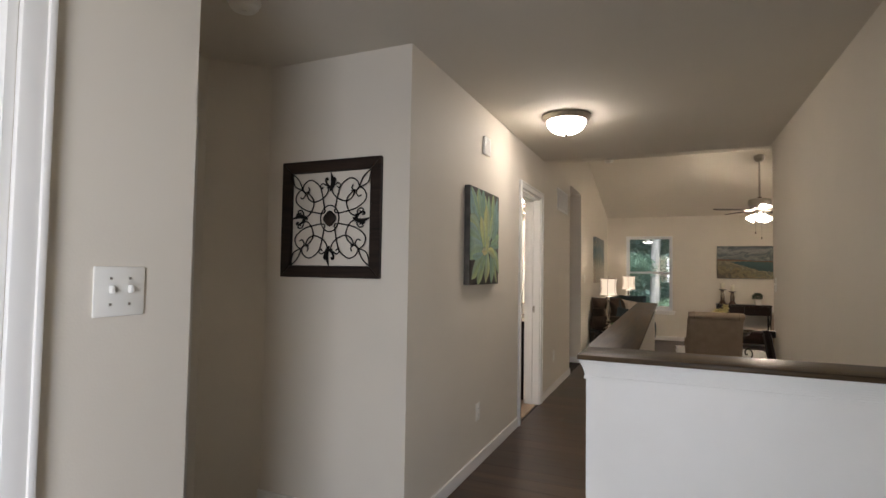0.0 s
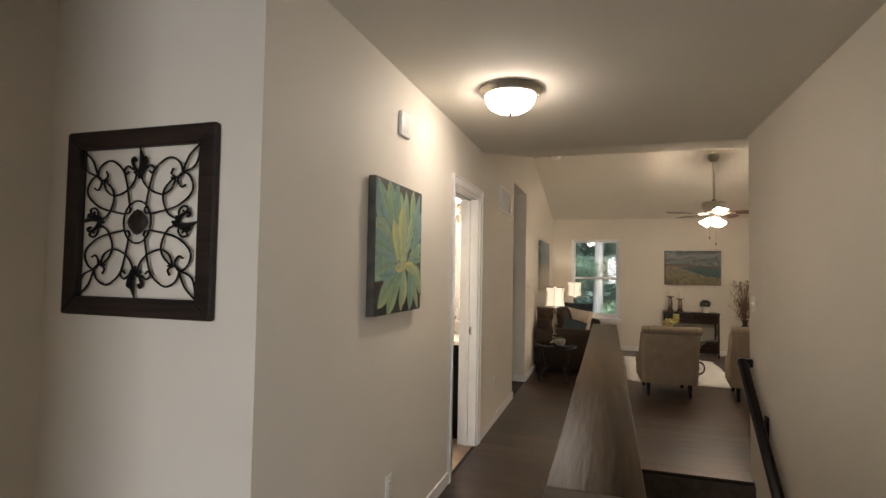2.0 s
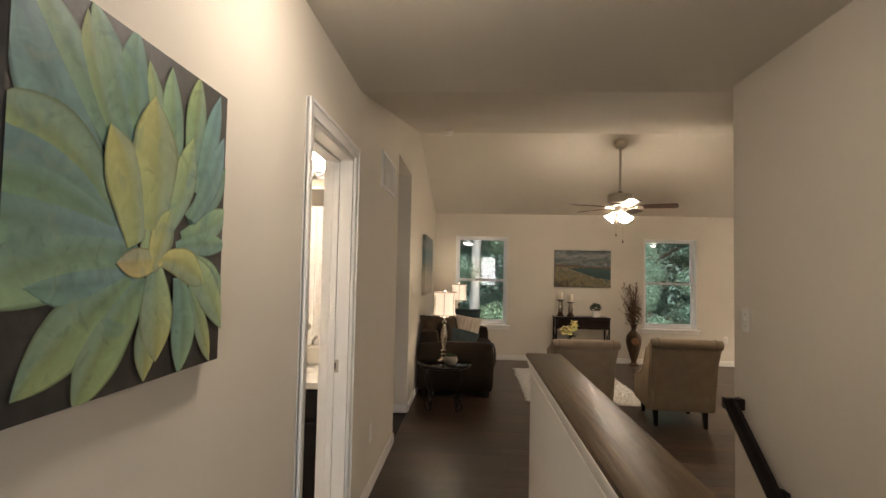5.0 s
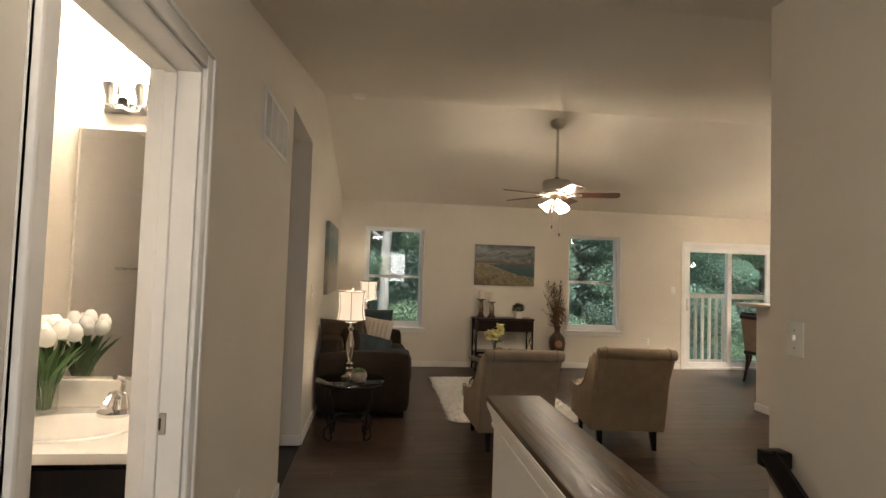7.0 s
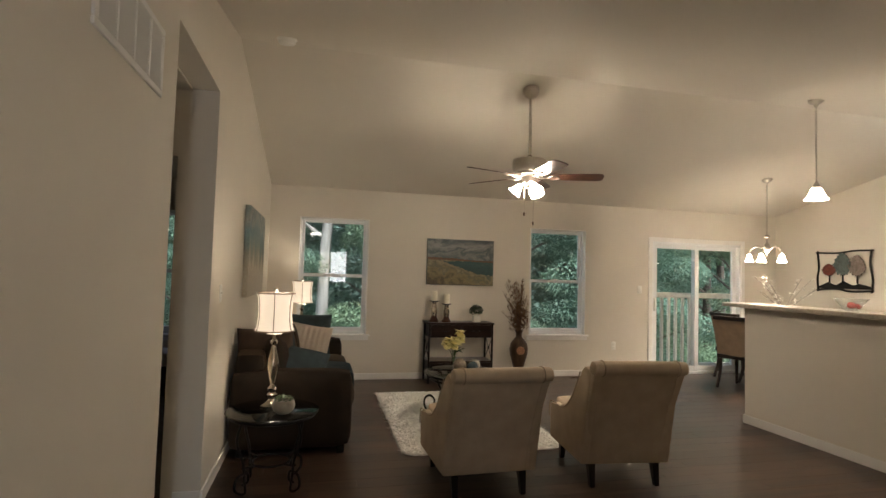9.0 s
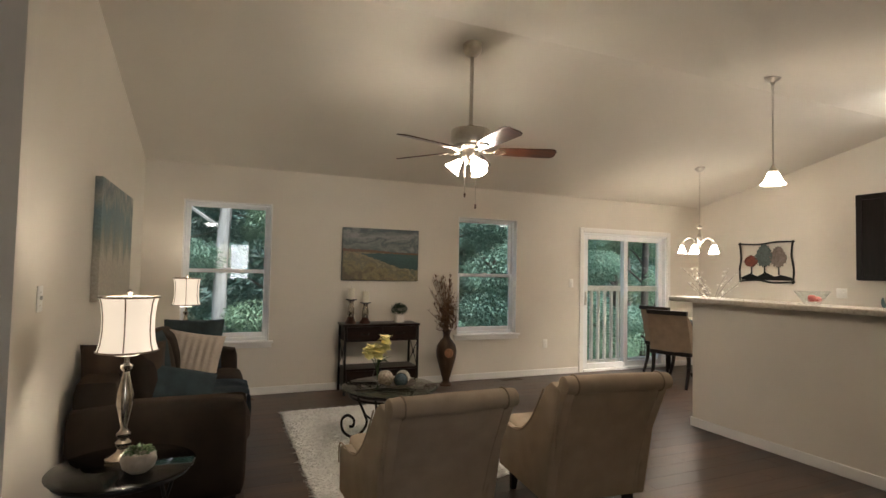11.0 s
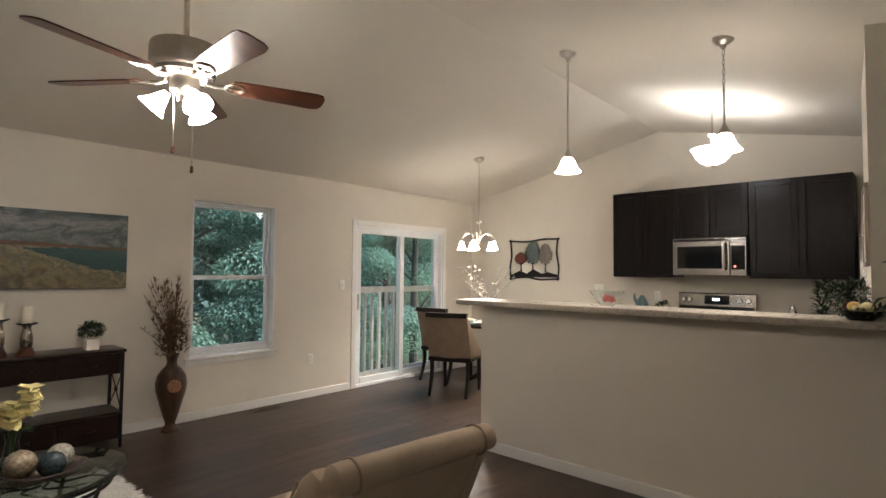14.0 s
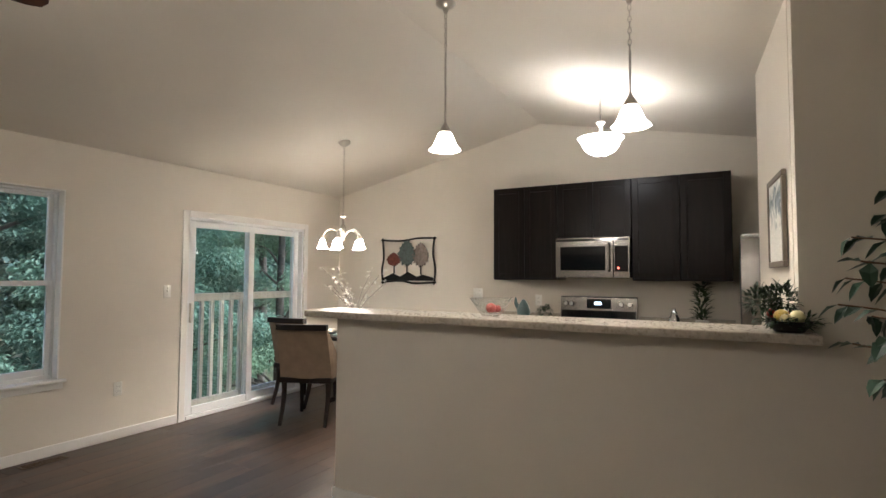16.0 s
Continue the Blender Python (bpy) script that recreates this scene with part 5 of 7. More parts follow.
    for sx in (-0.235, 0.235):
        for y0, y1, lean in ((0.05, 0.05, -0.035), (0.56, 0.56, 0.02)):
            bm = bmesh.new()
            a = [bm.verts.new((sx + dx * 0.026, y0 + dy * 0.026, 0.165)) for dx, dy in ((-1, -1), (1, -1), (1, 1), (-1, 1))]
            b = [bm.verts.new((sx + dx * 0.016, y0 + lean + dy * 0.016, 0)) for dx, dy in ((-1, -1), (1, -1), (1, 1), (-1, 1))]
            for j in range(4):
                bm.faces.new((a[j], a[(j + 1) % 4], b[(j + 1) % 4], b[j]))
            bm.faces.new(b[::-1])
            bm.faces.new(a)
            part("leg", bm, M_ESP, t)
    return t


armchair(pose(0.755, 8.04, 0.0, 0, 0, 2), 0.972, "taupe linen armchair with scrolled back and dark legs")
armchair(pose(1.703, 8.05, 0.0, 0, 0, -6), 1.005, "taupe linen armchair with scrolled back, turned slightly")

# shag rug with tufts
RX0, RX1, RY0, RY1 = 0.345, 1.67, 8.83, 10.88
rug = thing("shag_rug", pose(0, 0, 0), "ivory long-pile shag rug on dark planks", "rug")
bm = bmesh.new()
rg = random.Random(8)
cx, cy = (RX0 + RX1) / 2, (RY0 + RY1) / 2
pts = []
for k in range(160):
    a = 2 * math.pi * k / 160
    c, s = math.cos(a), math.sin(a)
    e = 0.12
    r = 1 / ((abs(c) ** (2 / e) + abs(s) ** (2 / e)) ** (e / 2))
    pts.append((cx + (RX1 - RX0) / 2 * r * c * rg.uniform(0.985, 1.012), cy + (RY1 - RY0) / 2 * r * s * rg.uniform(0.99, 1.01)))
part("backing", prism(pts, "z", 0.001, 0.014), M_RUG, rug, smooth=0)
verts, faces = [], []
for k in range(52000):
    x, y = rg.uniform(RX0 + 0.012, RX1 - 0.012), rg.uniform(RY0 + 0.012, RY1 - 0.012)
    a, ln, w = rg.uniform(0, 6.283), rg.uniform(0.03, 0.07), rg.uniform(0.0028, 0.006)
    dx, dy = math.cos(a), math.sin(a)
    h = rg.uniform(0.004, 0.010)
    i = len(verts)
    verts += [(x - dy * w, y + dx * w, 0.010), (x + dy * w, y - dx * w, 0.010), (x + dx * ln * 0.5, y + dy * ln * 0.5, 0.012 + h), (x + dx * ln, y + dy * ln, 0.012 + h * 0.7)]
    faces += [(i, i + 1, i + 2), (i + 1, i + 3, i + 2)]
me = bpy.data.meshes.new("shag")
me.from_pydata(verts, [], faces)
me.materials.append(M_RUG)
pile = new("shag", me)
pile.parent = rug
pile["kind"] = "stuff"


# ---- tables ----
def iron_scroll_leg(a, r_top, r_foot, h):
    """Flat S-scroll leg in the plane at angle a."""
    ca, sa = math.cos(a), math.sin(a)
    line = [(r_top, h), (r_top + 0.03, h * 0.75), (r_top - 0.02, h * 0.45), (r_top - 0.03, h * 0.25), (r_foot, 0.014), (r_foot + 0.07, 0.05), (r_foot + 0.06, 0.12), (r_foot - 0.01, 0.13), (r_foot - 0.02, 0.08), (r_foot + 0.02, 0.07)]
    return tube(spline([(u * ca, u * sa, v) for u, v in line], 6), 0.0085, 8)


coffee = thing("coffee_table", pose(1.03, 9.68, 0.024) @ Matrix.Diagonal((0.85, 0.85, 1, 1)), "round glass-topped coffee table on black iron scroll base", "coffee table")
CR, CZ = 0.44, 0.43
part("tabletop", lathe([(0, CZ), (CR - 0.01, CZ), (CR, CZ + 0.004), (CR, CZ + 0.008), (CR - 0.012, CZ + 0.012), (0, CZ + 0.012)], 56), M_TABLEGLASS, coffee, "clear bevelled glass top").visible_shadow = False
part("rim", tube([(0.38 * math.cos(a), 0.38 * math.sin(a), CZ - 0.016) for a in [2 * math.pi * k / 48 for k in range(48)]], 0.0145, 8, None, True), M_BLACK, coffee)
part("lower_ring", tube([(0.36 * math.cos(a), 0.36 * math.sin(a), CZ - 0.055) for a in [2 * math.pi * k / 48 for k in range(48)]], 0.009, 8, None, True), M_BLACK, coffee)
for k in range(4):
    a = radians(-38 + 90 * k)
    ca, sa = math.cos(a), math.sin(a)
    line = [(0.34, CZ - 0.03), (0.30, 0.30), (0.24, 0.2), (0.22, 0.13), (0.28, 0.05), (0.38, 0.016), (0.46, 0.06), (0.47, 0.14), (0.41, 0.18), (0.35, 0.15), (0.355, 0.1), (0.39, 0.095)]
    part("scroll_leg", tube(spline([(u * ca, u * sa, v) for u, v in line], 6), 0.0115, 8), M_BLACK, coffee)
    part("brace", tube(spline([(0.24 * ca, 0.24 * sa, 0.2), (0.1 * ca - 0.06 * sa, 0.1 * sa + 0.06 * ca, 0.17), (0, 0, 0.2)], 6), 0.008, 7), M_BLACK, coffee)
rg = random.Random(11)
for k in range(10):
    a = 2 * math.pi * k / 10
    p = [(0.37 * math.cos(a), 0.37 * math.sin(a), CZ - 0.02), (0.26 * math.cos(a + 0.25), 0.26 * math.sin(a + 0.25), CZ - 0.03), (0.15 * math.cos(a - 0.15), 0.15 * math.sin(a - 0.15), CZ - 0.025), (0.08 * math.cos(a + 0.6), 0.08 * math.sin(a + 0.6), CZ - 0.03)]
    tw = part("vine", tube(spline(p, 6), 0.005, 6), M_BLACK, coffee)
    bm = prism([(0, 0), (0.025, 0.014), (0.055, 0), (0.025, -0.014)], "z", -0.002, 0.002)
    bmesh.ops.transform(bm, matrix=pose(p[1][0], p[1][1], CZ - 0.024, 0, 0, math.degrees(a) + rg.uniform(20, 90)), verts=bm.verts)
    part("iron_leaf", bm, M_BLACK, tw, smooth=0)


def end_table(m, label, r=0.30):
    t = thing("end_table", m, label, "end table", "end tables beside the sofa")
    z = 0.47
    part("tabletop", lathe([(0, z), (r - 0.01, z), (r, z + 0.004), (r, z + 0.008), (r - 0.008, z + 0.012), (0, z + 0.012)], 40), M_DARKGLASS, t, "dark clear glass top").visible_shadow = False
    part("rim", tube([((r - 0.03) * math.cos(a), (r - 0.03) * math.sin(a), z - 0.014) for a in [2 * math.pi * k / 40 for k in range(40)]], 0.012, 8, None, True), M_BLACK, t)
    for k in range(4):
        part("scroll_leg", iron_scroll_leg(radians(45 + 90 * k), r - 0.06, r - 0.1, z - 0.02), M_BLACK, t)
    part("stretcher_ring", tube([(0.12 * math.cos(a), 0.12 * math.sin(a), 0.16) for a in [2 * math.pi * k / 24 for k in range(24)]], 0.008, 7, None, True), M_BLACK, t)
    for k in range(4):
        a = radians(45 + 90 * k)
        part("stretcher", tube([(0.12 * math.cos(a), 0.12 * math.sin(a), 0.16), (0.215 * math.cos(a), 0.215 * math.sin(a), 0.17)], 0.007, 7), M_BLACK, t)
    return t


end_table(pose(-0.585, 8.44, 0), "round glass end table on black iron scroll legs", 0.29)
end_table(pose(-0.54, 11.38, 0), "round glass end table in the corner", 0.27)


def table_lamp(m, label):
    t = thing("table_lamp", m, label, "table lamp", "lamps at either end of the sofa")
    part("base", lathe([(0, 0), (0.07, 0), (0.072, 0.012), (0.05, 0.022), (0.03, 0.035), (0.022, 0.05), (0.032, 0.065), (0.034, 0.08), (0.018, 0.095), (0.028, 0.11), (0.03, 0.122), (0.016, 0.138), (0.014, 0.15), (0.024, 0.2), (0.036, 0.26), (0.034, 0.31), (0.02, 0.37), (0.013, 0.41), (0.024, 0.425), (0.026, 0.44), (0.012, 0.45), (0.010, 0.5), (0, 0.5)], 28), M_MERC, t, "mercury glass lamp base")
    part("cap", lathe([(0, 0.485), (0.05, 0.488), (0.05, 0.5), (0.0, 0.506)], 24), M_WHITE, t)
    n = 40
    prof = [(0.124, 0.51), (0.113, 0.55), (0.107, 0.61), (0.108, 0.68), (0.114, 0.735), (0.122, 0.765)]
    part("shade", lathe(prof, n), M_SHADE, t, "lit cream linen shade")
    for z, r in ((0.51, 0.1255), (0.765, 0.1235)):
        part("shade_trim", tube([(r * math.cos(a), r * math.sin(a), z) for a in [2 * math.pi * k / 40 for k in range(40)]], 0.0042, 6, None, True), M_BRONZE, t)
    for k in range(6):
        a = radians(30 + 60 * k)
        part("shade_rib", tube([((r + 0.001) * math.cos(a), (r + 0.001) * math.sin(a), z) for r, z in prof], 0.003, 5), M_BRONZE, t)
    part("spider", tube([(-0.12, 0, 0.762), (0.12, 0, 0.762)], 0.003, 6), M_BRONZE, t)
    part("harp", tube(spline([(0, 0, 0.5), (0.04, 0, 0.58), (0.035, 0, 0.70), (0, 0, 0.77)], 6), 0.0025, 6), M_BRONZE, t)
    part("bulb", lathe([(0, 0.575), (0.012, 0.58), (0.03, 0.635), (0.03, 0.655), (0.018, 0.685), (0, 0.69)], 14), M_TABLEBULB, t)
    part("finial", lathe([(0, 0.765), (0.006, 0.77), (0.013, 0.782), (0.012, 0.795), (0, 0.803)], 14), M_NICKEL, t)
    return t


M_TABLEBULB = glow("lit_bulb", LAMP, 36)
M_MERC = mat("mercury_glass", (0.42, 0.37, 0.30), 0.16, metal=0.9, vary=0.3, scale=30, bump=0.05)
table_lamp(pose(-0.602, 8.52, 0.4825) @ Matrix.Diagonal((1, 1, 0.965, 1)), "table lamp with lit linen bell shade on mercury glass base")
table_lamp(pose(-0.515, 11.36, 0.4825), "table lamp with lit linen shade in the corner")

# console table
M_CONS = wood("mahogany_console", (0.007, 0.004, 0.003), (0.022, 0.010, 0.007), 0.32, 0, 14)
console = thing("console_table", pose(1.04, 11.36, 0), "dark mahogany console with drawers and iron frame", "console table")
cw, cd = 0.85, 0.32
part("top", boxes((-0.015, -0.012, 0.742, cw + 0.015, cd + 0.01, 0.765), bevel=0.005, seg=2), M_CONS, console)
part("drawer_case", boxes((0.02, 0.012, 0.575, cw - 0.02, cd - 0.005, 0.742)), M_CONS, console)
for a, b in ((0.03, cw / 2 - 0.006), (cw / 2 + 0.006, cw - 0.03)):
    dr = part("drawer", boxes((a, 0.0, 0.585, b, 0.02, 0.735), bevel=0.003), M_CONS, console)
    part("handle", tube(spline([((a + b) / 2 - 0.045, 0.0, 0.665), ((a + b) / 2 - 0.03, -0.022, 0.655), ((a + b) / 2 + 0.03, -0.022, 0.655), ((a + b) / 2 + 0.045, 0.0, 0.665)], 5), 0.005, 7), M_BLACK, dr)
    dr = part("lower_drawer", boxes((a, 0.0, 0.075, b, 0.02, 0.255), bevel=0.003), M_CONS, console)
    part("handle", tube(spline([((a + b) / 2 - 0.045, 0.0, 0.175), ((a + b) / 2 - 0.03, -0.022, 0.165), ((a + b) / 2 + 0.03, -0.022, 0.165), ((a + b) / 2 + 0.045, 0.0, 0.175)], 5), 0.005, 7), M_BLACK, dr)
part("lower_case", boxes((0.02, 0.012, 0.07, cw - 0.02, cd - 0.005, 0.262)), M_CONS, console)
part("shelf", boxes((0.004, -0.008, 0.262, cw - 0.004, cd, 0.282), bevel=0.004), M_CONS, console)
for lx in (0.008, cw - 0.008):
    for ly in (0.008, cd - 0.012):
        part("leg", boxes((lx - 0.011, ly - 0.011, 0, lx + 0.011, ly + 0.011, 0.743), bevel=0.002), M_BLACK, console)
    side = part("side_brace", tube(spline([(lx, 0.015, 0.285), (lx, 0.12, 0.40), (lx, 0.148, 0.43), (lx, 0.12, 0.46), (lx, 0.015, 0.575)], 6), 0.0045, 6, tube(spline([(lx, cd - 0.02, 0.285), (lx, 0.18, 0.40), (lx, 0.152, 0.43), (lx, 0.18, 0.46), (lx, cd - 0.02, 0.575)], 6), 0.0045, 6)), M_BLACK, console)
    bm = lathe([(0, -0.008), (0.018, -0.008), (0.022, 0), (0.018, 0.008), (0, 0.008)], 10)
    bmesh.ops.transform(bm, matrix=pose(lx, 0.15, 0.43, 0, 90), verts=bm.verts)
    part("rosette", bm, M_BLACK, side)


def candle_holder(x, y, h, label):
    t = thing("candle_holder", pose(x, y, 0.765) @ Matrix.Diagonal((1.25, 1.25, 1, 1)), label, "candle holder", "candles on the console")
    s = h / 0.27
    part("foot", lathe([(0, 0), (0.05, 0), (0.052, 0.012), (0.042, 0.03), (0.034, 0.05 * s), (0.028, 0.075 * s), (0, 0.078 * s)], 8), M_BLADE, t)
    part("stem", lathe([(0.026, 0.075 * s), (0.032, 0.1 * s), (0.03, 0.16 * s), (0.024, 0.2 * s), (0.02, 0.23 * s), (0.024, 0.25 * s), (0, 0.25 * s)], 22), M_MERC, t)
    part("cup", lathe([(0.018, 0.245 * s), (0.035, 0.255 * s), (0.05, 0.262 * s), (0.052, 0.27 * s), (0, 0.268 * s)], 24), M_BLACK, t)
    c = thing("pillar_candle", pose(x, y, 0.765 + 0.269 * s), "ivory wax pillar candle on its holder", "candle", "candles on the console")
    part("wax", lathe([(0, 0), (0.034, 0), (0.035, 0.004), (0.035, 0.118), (0.031, 0.124), (0.01, 0.12), (0, 0.12)], 24), mat("ivory_wax", (0.72, 0.66, 0.52), 0.45, vary=0.04, bump=0.02) if "ivory_wax" not in bpy.data.materials else bpy.data.materials["ivory_wax"], c)
    part("wick", tube([(0, 0, 0.119), (0.001, 0.001, 0.132)], 0.0015, 5), M_BLACK, c)


candle_holder(1.13, 11.49, 0.27, "turned wood and mercury glass candle holder, taller")
candle_holder(1.288, 11.47, 0.235, "turned wood and mercury glass candle holder, shorter")


def leafy(verts, faces, p, d, L, W, droop=0.0, cup=0.15):
    """Adds a six-sided pointed leaf along d from p."""
    d = Vector(d).normalized()
    s = d.cross(Vector((0, 0, 1)))
    s = s.normalized() if s.length > 1e-4 else Vector((1, 0, 0))
    u = s.cross(d).normalized()
    p = Vector(p)
    i = len(verts)
    pts = [p, p + d * L * 0.35 + s * W * 0.5 + u * cup * W, p + d * L * 0.7 + s * W * 0.38 - u * droop * L * 0.3, p + d * L - u * droop * L, p + d * L * 0.7 - s * W * 0.38 - u * droop * L * 0.3, p + d * L * 0.35 - s * W * 0.5 + u * cup * W, p + d * L * 0.45 - u * cup * W * 0.3]
    verts += [tuple(q) for q in pts]
    faces += [(i, i + 1, i + 6), (i + 1, i + 2, i + 6), (i + 2, i + 3, i + 6), (i + 3, i + 4, i + 6), (i + 4, i + 5, i + 6), (i + 5, i, i + 6)]


def raw(name, verts, faces, m, parent, label="", kind=""):
    me = bpy.data.meshes.new(name)
    me.from_pydata(verts, [], faces)
    me.materials.append(m)
    ob = new(name, me)
    ob.parent = parent
    if label:
        ob["label"] = label
    if kind:
        ob["kind"] = kind
    return ob


def foliage(name, col, vary=0.35, rough=0.5, trans=0.0):
    """Leaf surface that differs from leaf to leaf."""
    m, n, l, b = nodes(name)
    g, r = n.new("ShaderNodeNewGeometry"), ramp(n, [(0.0, [c * (1 - vary) for c in col]), (0.6, col), (1.0, [min(1, c * (1 + vary * 1.3)) for c in col])])
    l.new(g.outputs["Random Per Island"], r.inputs[0])
    l.new(r.outputs[0], b.inputs["Base Color"])
    b.inputs["Roughness"].default_value = rough
    b.inputs["Specular IOR Level"].default_value = 0.2 if trans else 0.45
    if trans:
        t, mx = n.new("ShaderNodeBsdfTranslucent"), n.new("ShaderNodeMixShader")
        l.new(r.outputs[0], t.inputs[0])
        mx.inputs[0].default_value = trans
        l.new(b.outputs[0], mx.inputs[1])
        l.new(t.outputs[0], mx.inputs[2])
        l.new(mx.outputs[0], n["Material Output"].inputs[0])
    return m


M_LEAF = foliage("dark_green_leaf", (0.025, 0.05, 0.02))
M_LEAF2 = foliage("fresh_green_leaf", (0.05, 0.10, 0.03))
M_DRY = foliage("dried_brown_stems", (0.15, 0.085, 0.045), 0.5, rough=0.8)


def ball_plant(verts, faces, c, r, n, L, W, seed, flat=1.0):
    g = random.Random(seed)
    for _ in range(n):
        a, z = g.uniform(0, 6.283), g.uniform(-0.5, 1)
        q = math.sqrt(max(0, 1 - z * z))
        d = Vector((q * math.cos(a), q * math.sin(a), z * flat))
        k = g.uniform(0.45, 0.95)
        leafy(verts, faces, Vector(c) + d * r * k, d + Vector((g.uniform(-0.7, 0.7), g.uniform(-0.7, 0.7), g.uniform(-0.4, 0.6))), L * g.uniform(0.7, 1.2), W, g.uniform(0, 0.3))


potted = thing("potted_plant", pose(1.70, 11.50, 0.765), "small bushy green plant in square white pot", "potted plant")
part("pot", boxes((-0.045, -0.045, 0, 0.045, 0.045, 0.085), bevel=0.004), M_CERAM, potted)
v, f = [], []
ball_plant(v, f, (0, 0, 0.145), 0.09, 420, 0.035, 0.016, 2, 0.75)
raw("foliage", v, f, M_LEAF, potted)

# floor vase with dried stems
M_VASE = wood("brown_lacquer_vase", (0.03, 0.016, 0.010), (0.10, 0.058, 0.032), 0.3, 2, 8)
vase = thing("floor_vase", pose(2.315, 11.53, 0), "tall brown lacquer floor vase with round medallion", "vase")
part("body", lathe([(0, 0), (0.075, 0), (0.078, 0.018), (0.06, 0.03), (0.042, 0.05), (0.04, 0.07), (0.06, 0.13), (0.09, 0.24), (0.118, 0.34), (0.125, 0.41), (0.112, 0.48), (0.075, 0.535), (0.045, 0.565), (0.04, 0.60), (0.05, 0.64), (0.062, 0.66), (0.055, 0.66), (0.036, 0.61), (0, 0.55)], 36), M_VASE, vase)
bm = lathe([(0, 0.004), (0.05, 0.003), (0.055, -0.003), (0.05, -0.008)], 24)
bmesh.ops.transform(bm, matrix=pose(-0.02, -0.121, 0.40, 86, 0, -12), verts=bm.verts)
part("medallion", bm, mat("copper_medallion", (0.28, 0.13, 0.06), 0.4, vary=0.4, scale=60, bump=0.4), vase)
bunch = thing("dried_stems", pose(2.315, 11.53, 0.56), "spray of dried brown grasses and seed heads in vase", "dried flowers")
g = random.Random(21)
v, f = [], []
bm = bmesh.new()
for k in range(46):
    a, sp, h = g.uniform(0, 6.283), g.uniform(0.03, 0.24), g.uniform(0.35, 0.80)
    x, y = sp * math.cos(a), sp * math.sin(a) * 0.55
    x -= 0.03
    line = spline([(0.008 * math.cos(a), 0.008 * math.sin(a), 0.0), (0.3 * x, 0.3 * y, h * 0.5), (x, y, h)], 5)
    tube(line, [0.0028] * 6 + [0.002] * (len(line) - 6), 4, bm)
    for q in range(9 if k % 2 else 20):
        t = g.uniform(0.45, 1.0)
        p = line[min(len(line) - 1, int(t * (len(line) - 1)))]
        leafy(v, f, p, (g.uniform(-1, 1), g.uniform(-1, 1), g.uniform(0.2, 2.2)), g.uniform(0.025, 0.07), g.uniform(0.006, 0.014), 0.1)
for k in range(260):
    p = Vector((g.uniform(-0.12, 0.12), g.uniform(-0.08, 0.08), g.uniform(0.08, 0.36)))
    leafy(v, f, p, (p.x * 4 + g.uniform(-0.4, 0.4), p.y * 4, g.uniform(0.2, 1)), g.uniform(0.03, 0.06), g.uniform(0.016, 0.03), 0.2)
part("stem", bm, M_DRY, bunch)["kind"] = "stuff"
raw("seed_head", v, f, M_DRY, bunch, "", "stuff")

# on the coffee table
TZ = 0.024 + CZ + 0.0125
tray = thing("decor_bowl", pose(1.06, 9.60, TZ), "dark woven leaf-shaped bowl on glass table", "bowl")
part("dish", lathe([(0, 0.004), (0.07, 0.004), (0.12, 0.022), (0.155, 0.042), (0.15, 0.046), (0.115, 0.03), (0.07, 0.012), (0, 0.012)], 30, lobes=6, depth=0.05), mat("dark_woven_reed", (0.06, 0.045, 0.035), 0.7, vary=0.5, scale=50, fine=90, bump=0.6), tray)
for dx, dy, r, c, nm in ((-0.09, 0.0, 0.062, (0.26, 0.21, 0.15), "tan mosaic decorative ball"), (0.01, -0.07, 0.055, (0.03, 0.05, 0.06), "glossy dark teal decorative ball"), (0.06, 0.03, 0.056, (0.36, 0.34, 0.29), "pale silver mosaic decorative ball")):
    bl = thing("decorative_ball", pose(1.06 + dx, 9.60 + dy, TZ + 0.014), nm, "ornament", "balls in the bowl")
    bm = bmesh.new()
    bmesh.ops.create_icosphere(bm, subdivisions=3, radius=r, matrix=Matrix.Translation((0, 0, r)))
    part("shell", bm, mat("glazed_" + nm.split()[1] + "_ball", c, 0.22, vary=0.5, scale=70, fine=60, bump=0.3), bl)
fl = thing("flower_vase", pose(0.98, 9.86, TZ), "clear glass vase holding yellow silk flowers", "flower vase")
part("glass", lathe([(0, 0.004), (0.035, 0.004), (0.04, 0.03), (0.03, 0.09), (0.026, 0.12), (0.036, 0.15), (0.034, 0.15), (0.024, 0.12), (0.028, 0.09), (0.036, 0.03), (0, 0.01)], 20), M_CLEAR, fl)
bm = bmesh.new()
M_YEL = foliage("yellow_petal", (0.82, 0.74, 0.36), 0.1, 0.6)
g = random.Random(31)
v, f, v2, f2 = [], [], [], []
for dx, dy, h in ((-0.09, -0.03, 0.23), (-0.05, 0.02, 0.26), (0.0, -0.02, 0.27), (0.06, 0.02, 0.33), (-0.02, -0.05, 0.22), (0.03, 0.04, 0.25), (0.055, -0.02, 0.28)):
    tube(spline([(0, 0, 0.02), (dx * 0.3, dy * 0.3, h * 0.6), (dx, dy, h)], 4), 0.003, 5, bm)
    for q in range(16):
        a = q * 2.4
        leafy(v, f, (dx, dy, h), (math.cos(a), math.sin(a), -0.4 + 0.4 * (q % 5)), g.uniform(0.05, 0.075), 0.07, 0.2)
for k in range(22):
    a = g.uniform(0, 6.28)
    leafy(v2, f2, (0.02, 0, 0.15), (math.cos(a), math.sin(a), g.uniform(0.4, 1.5)), g.uniform(0.06, 0.12), 0.02, 0.3)
part("stem", bm, M_LEAF2, fl)
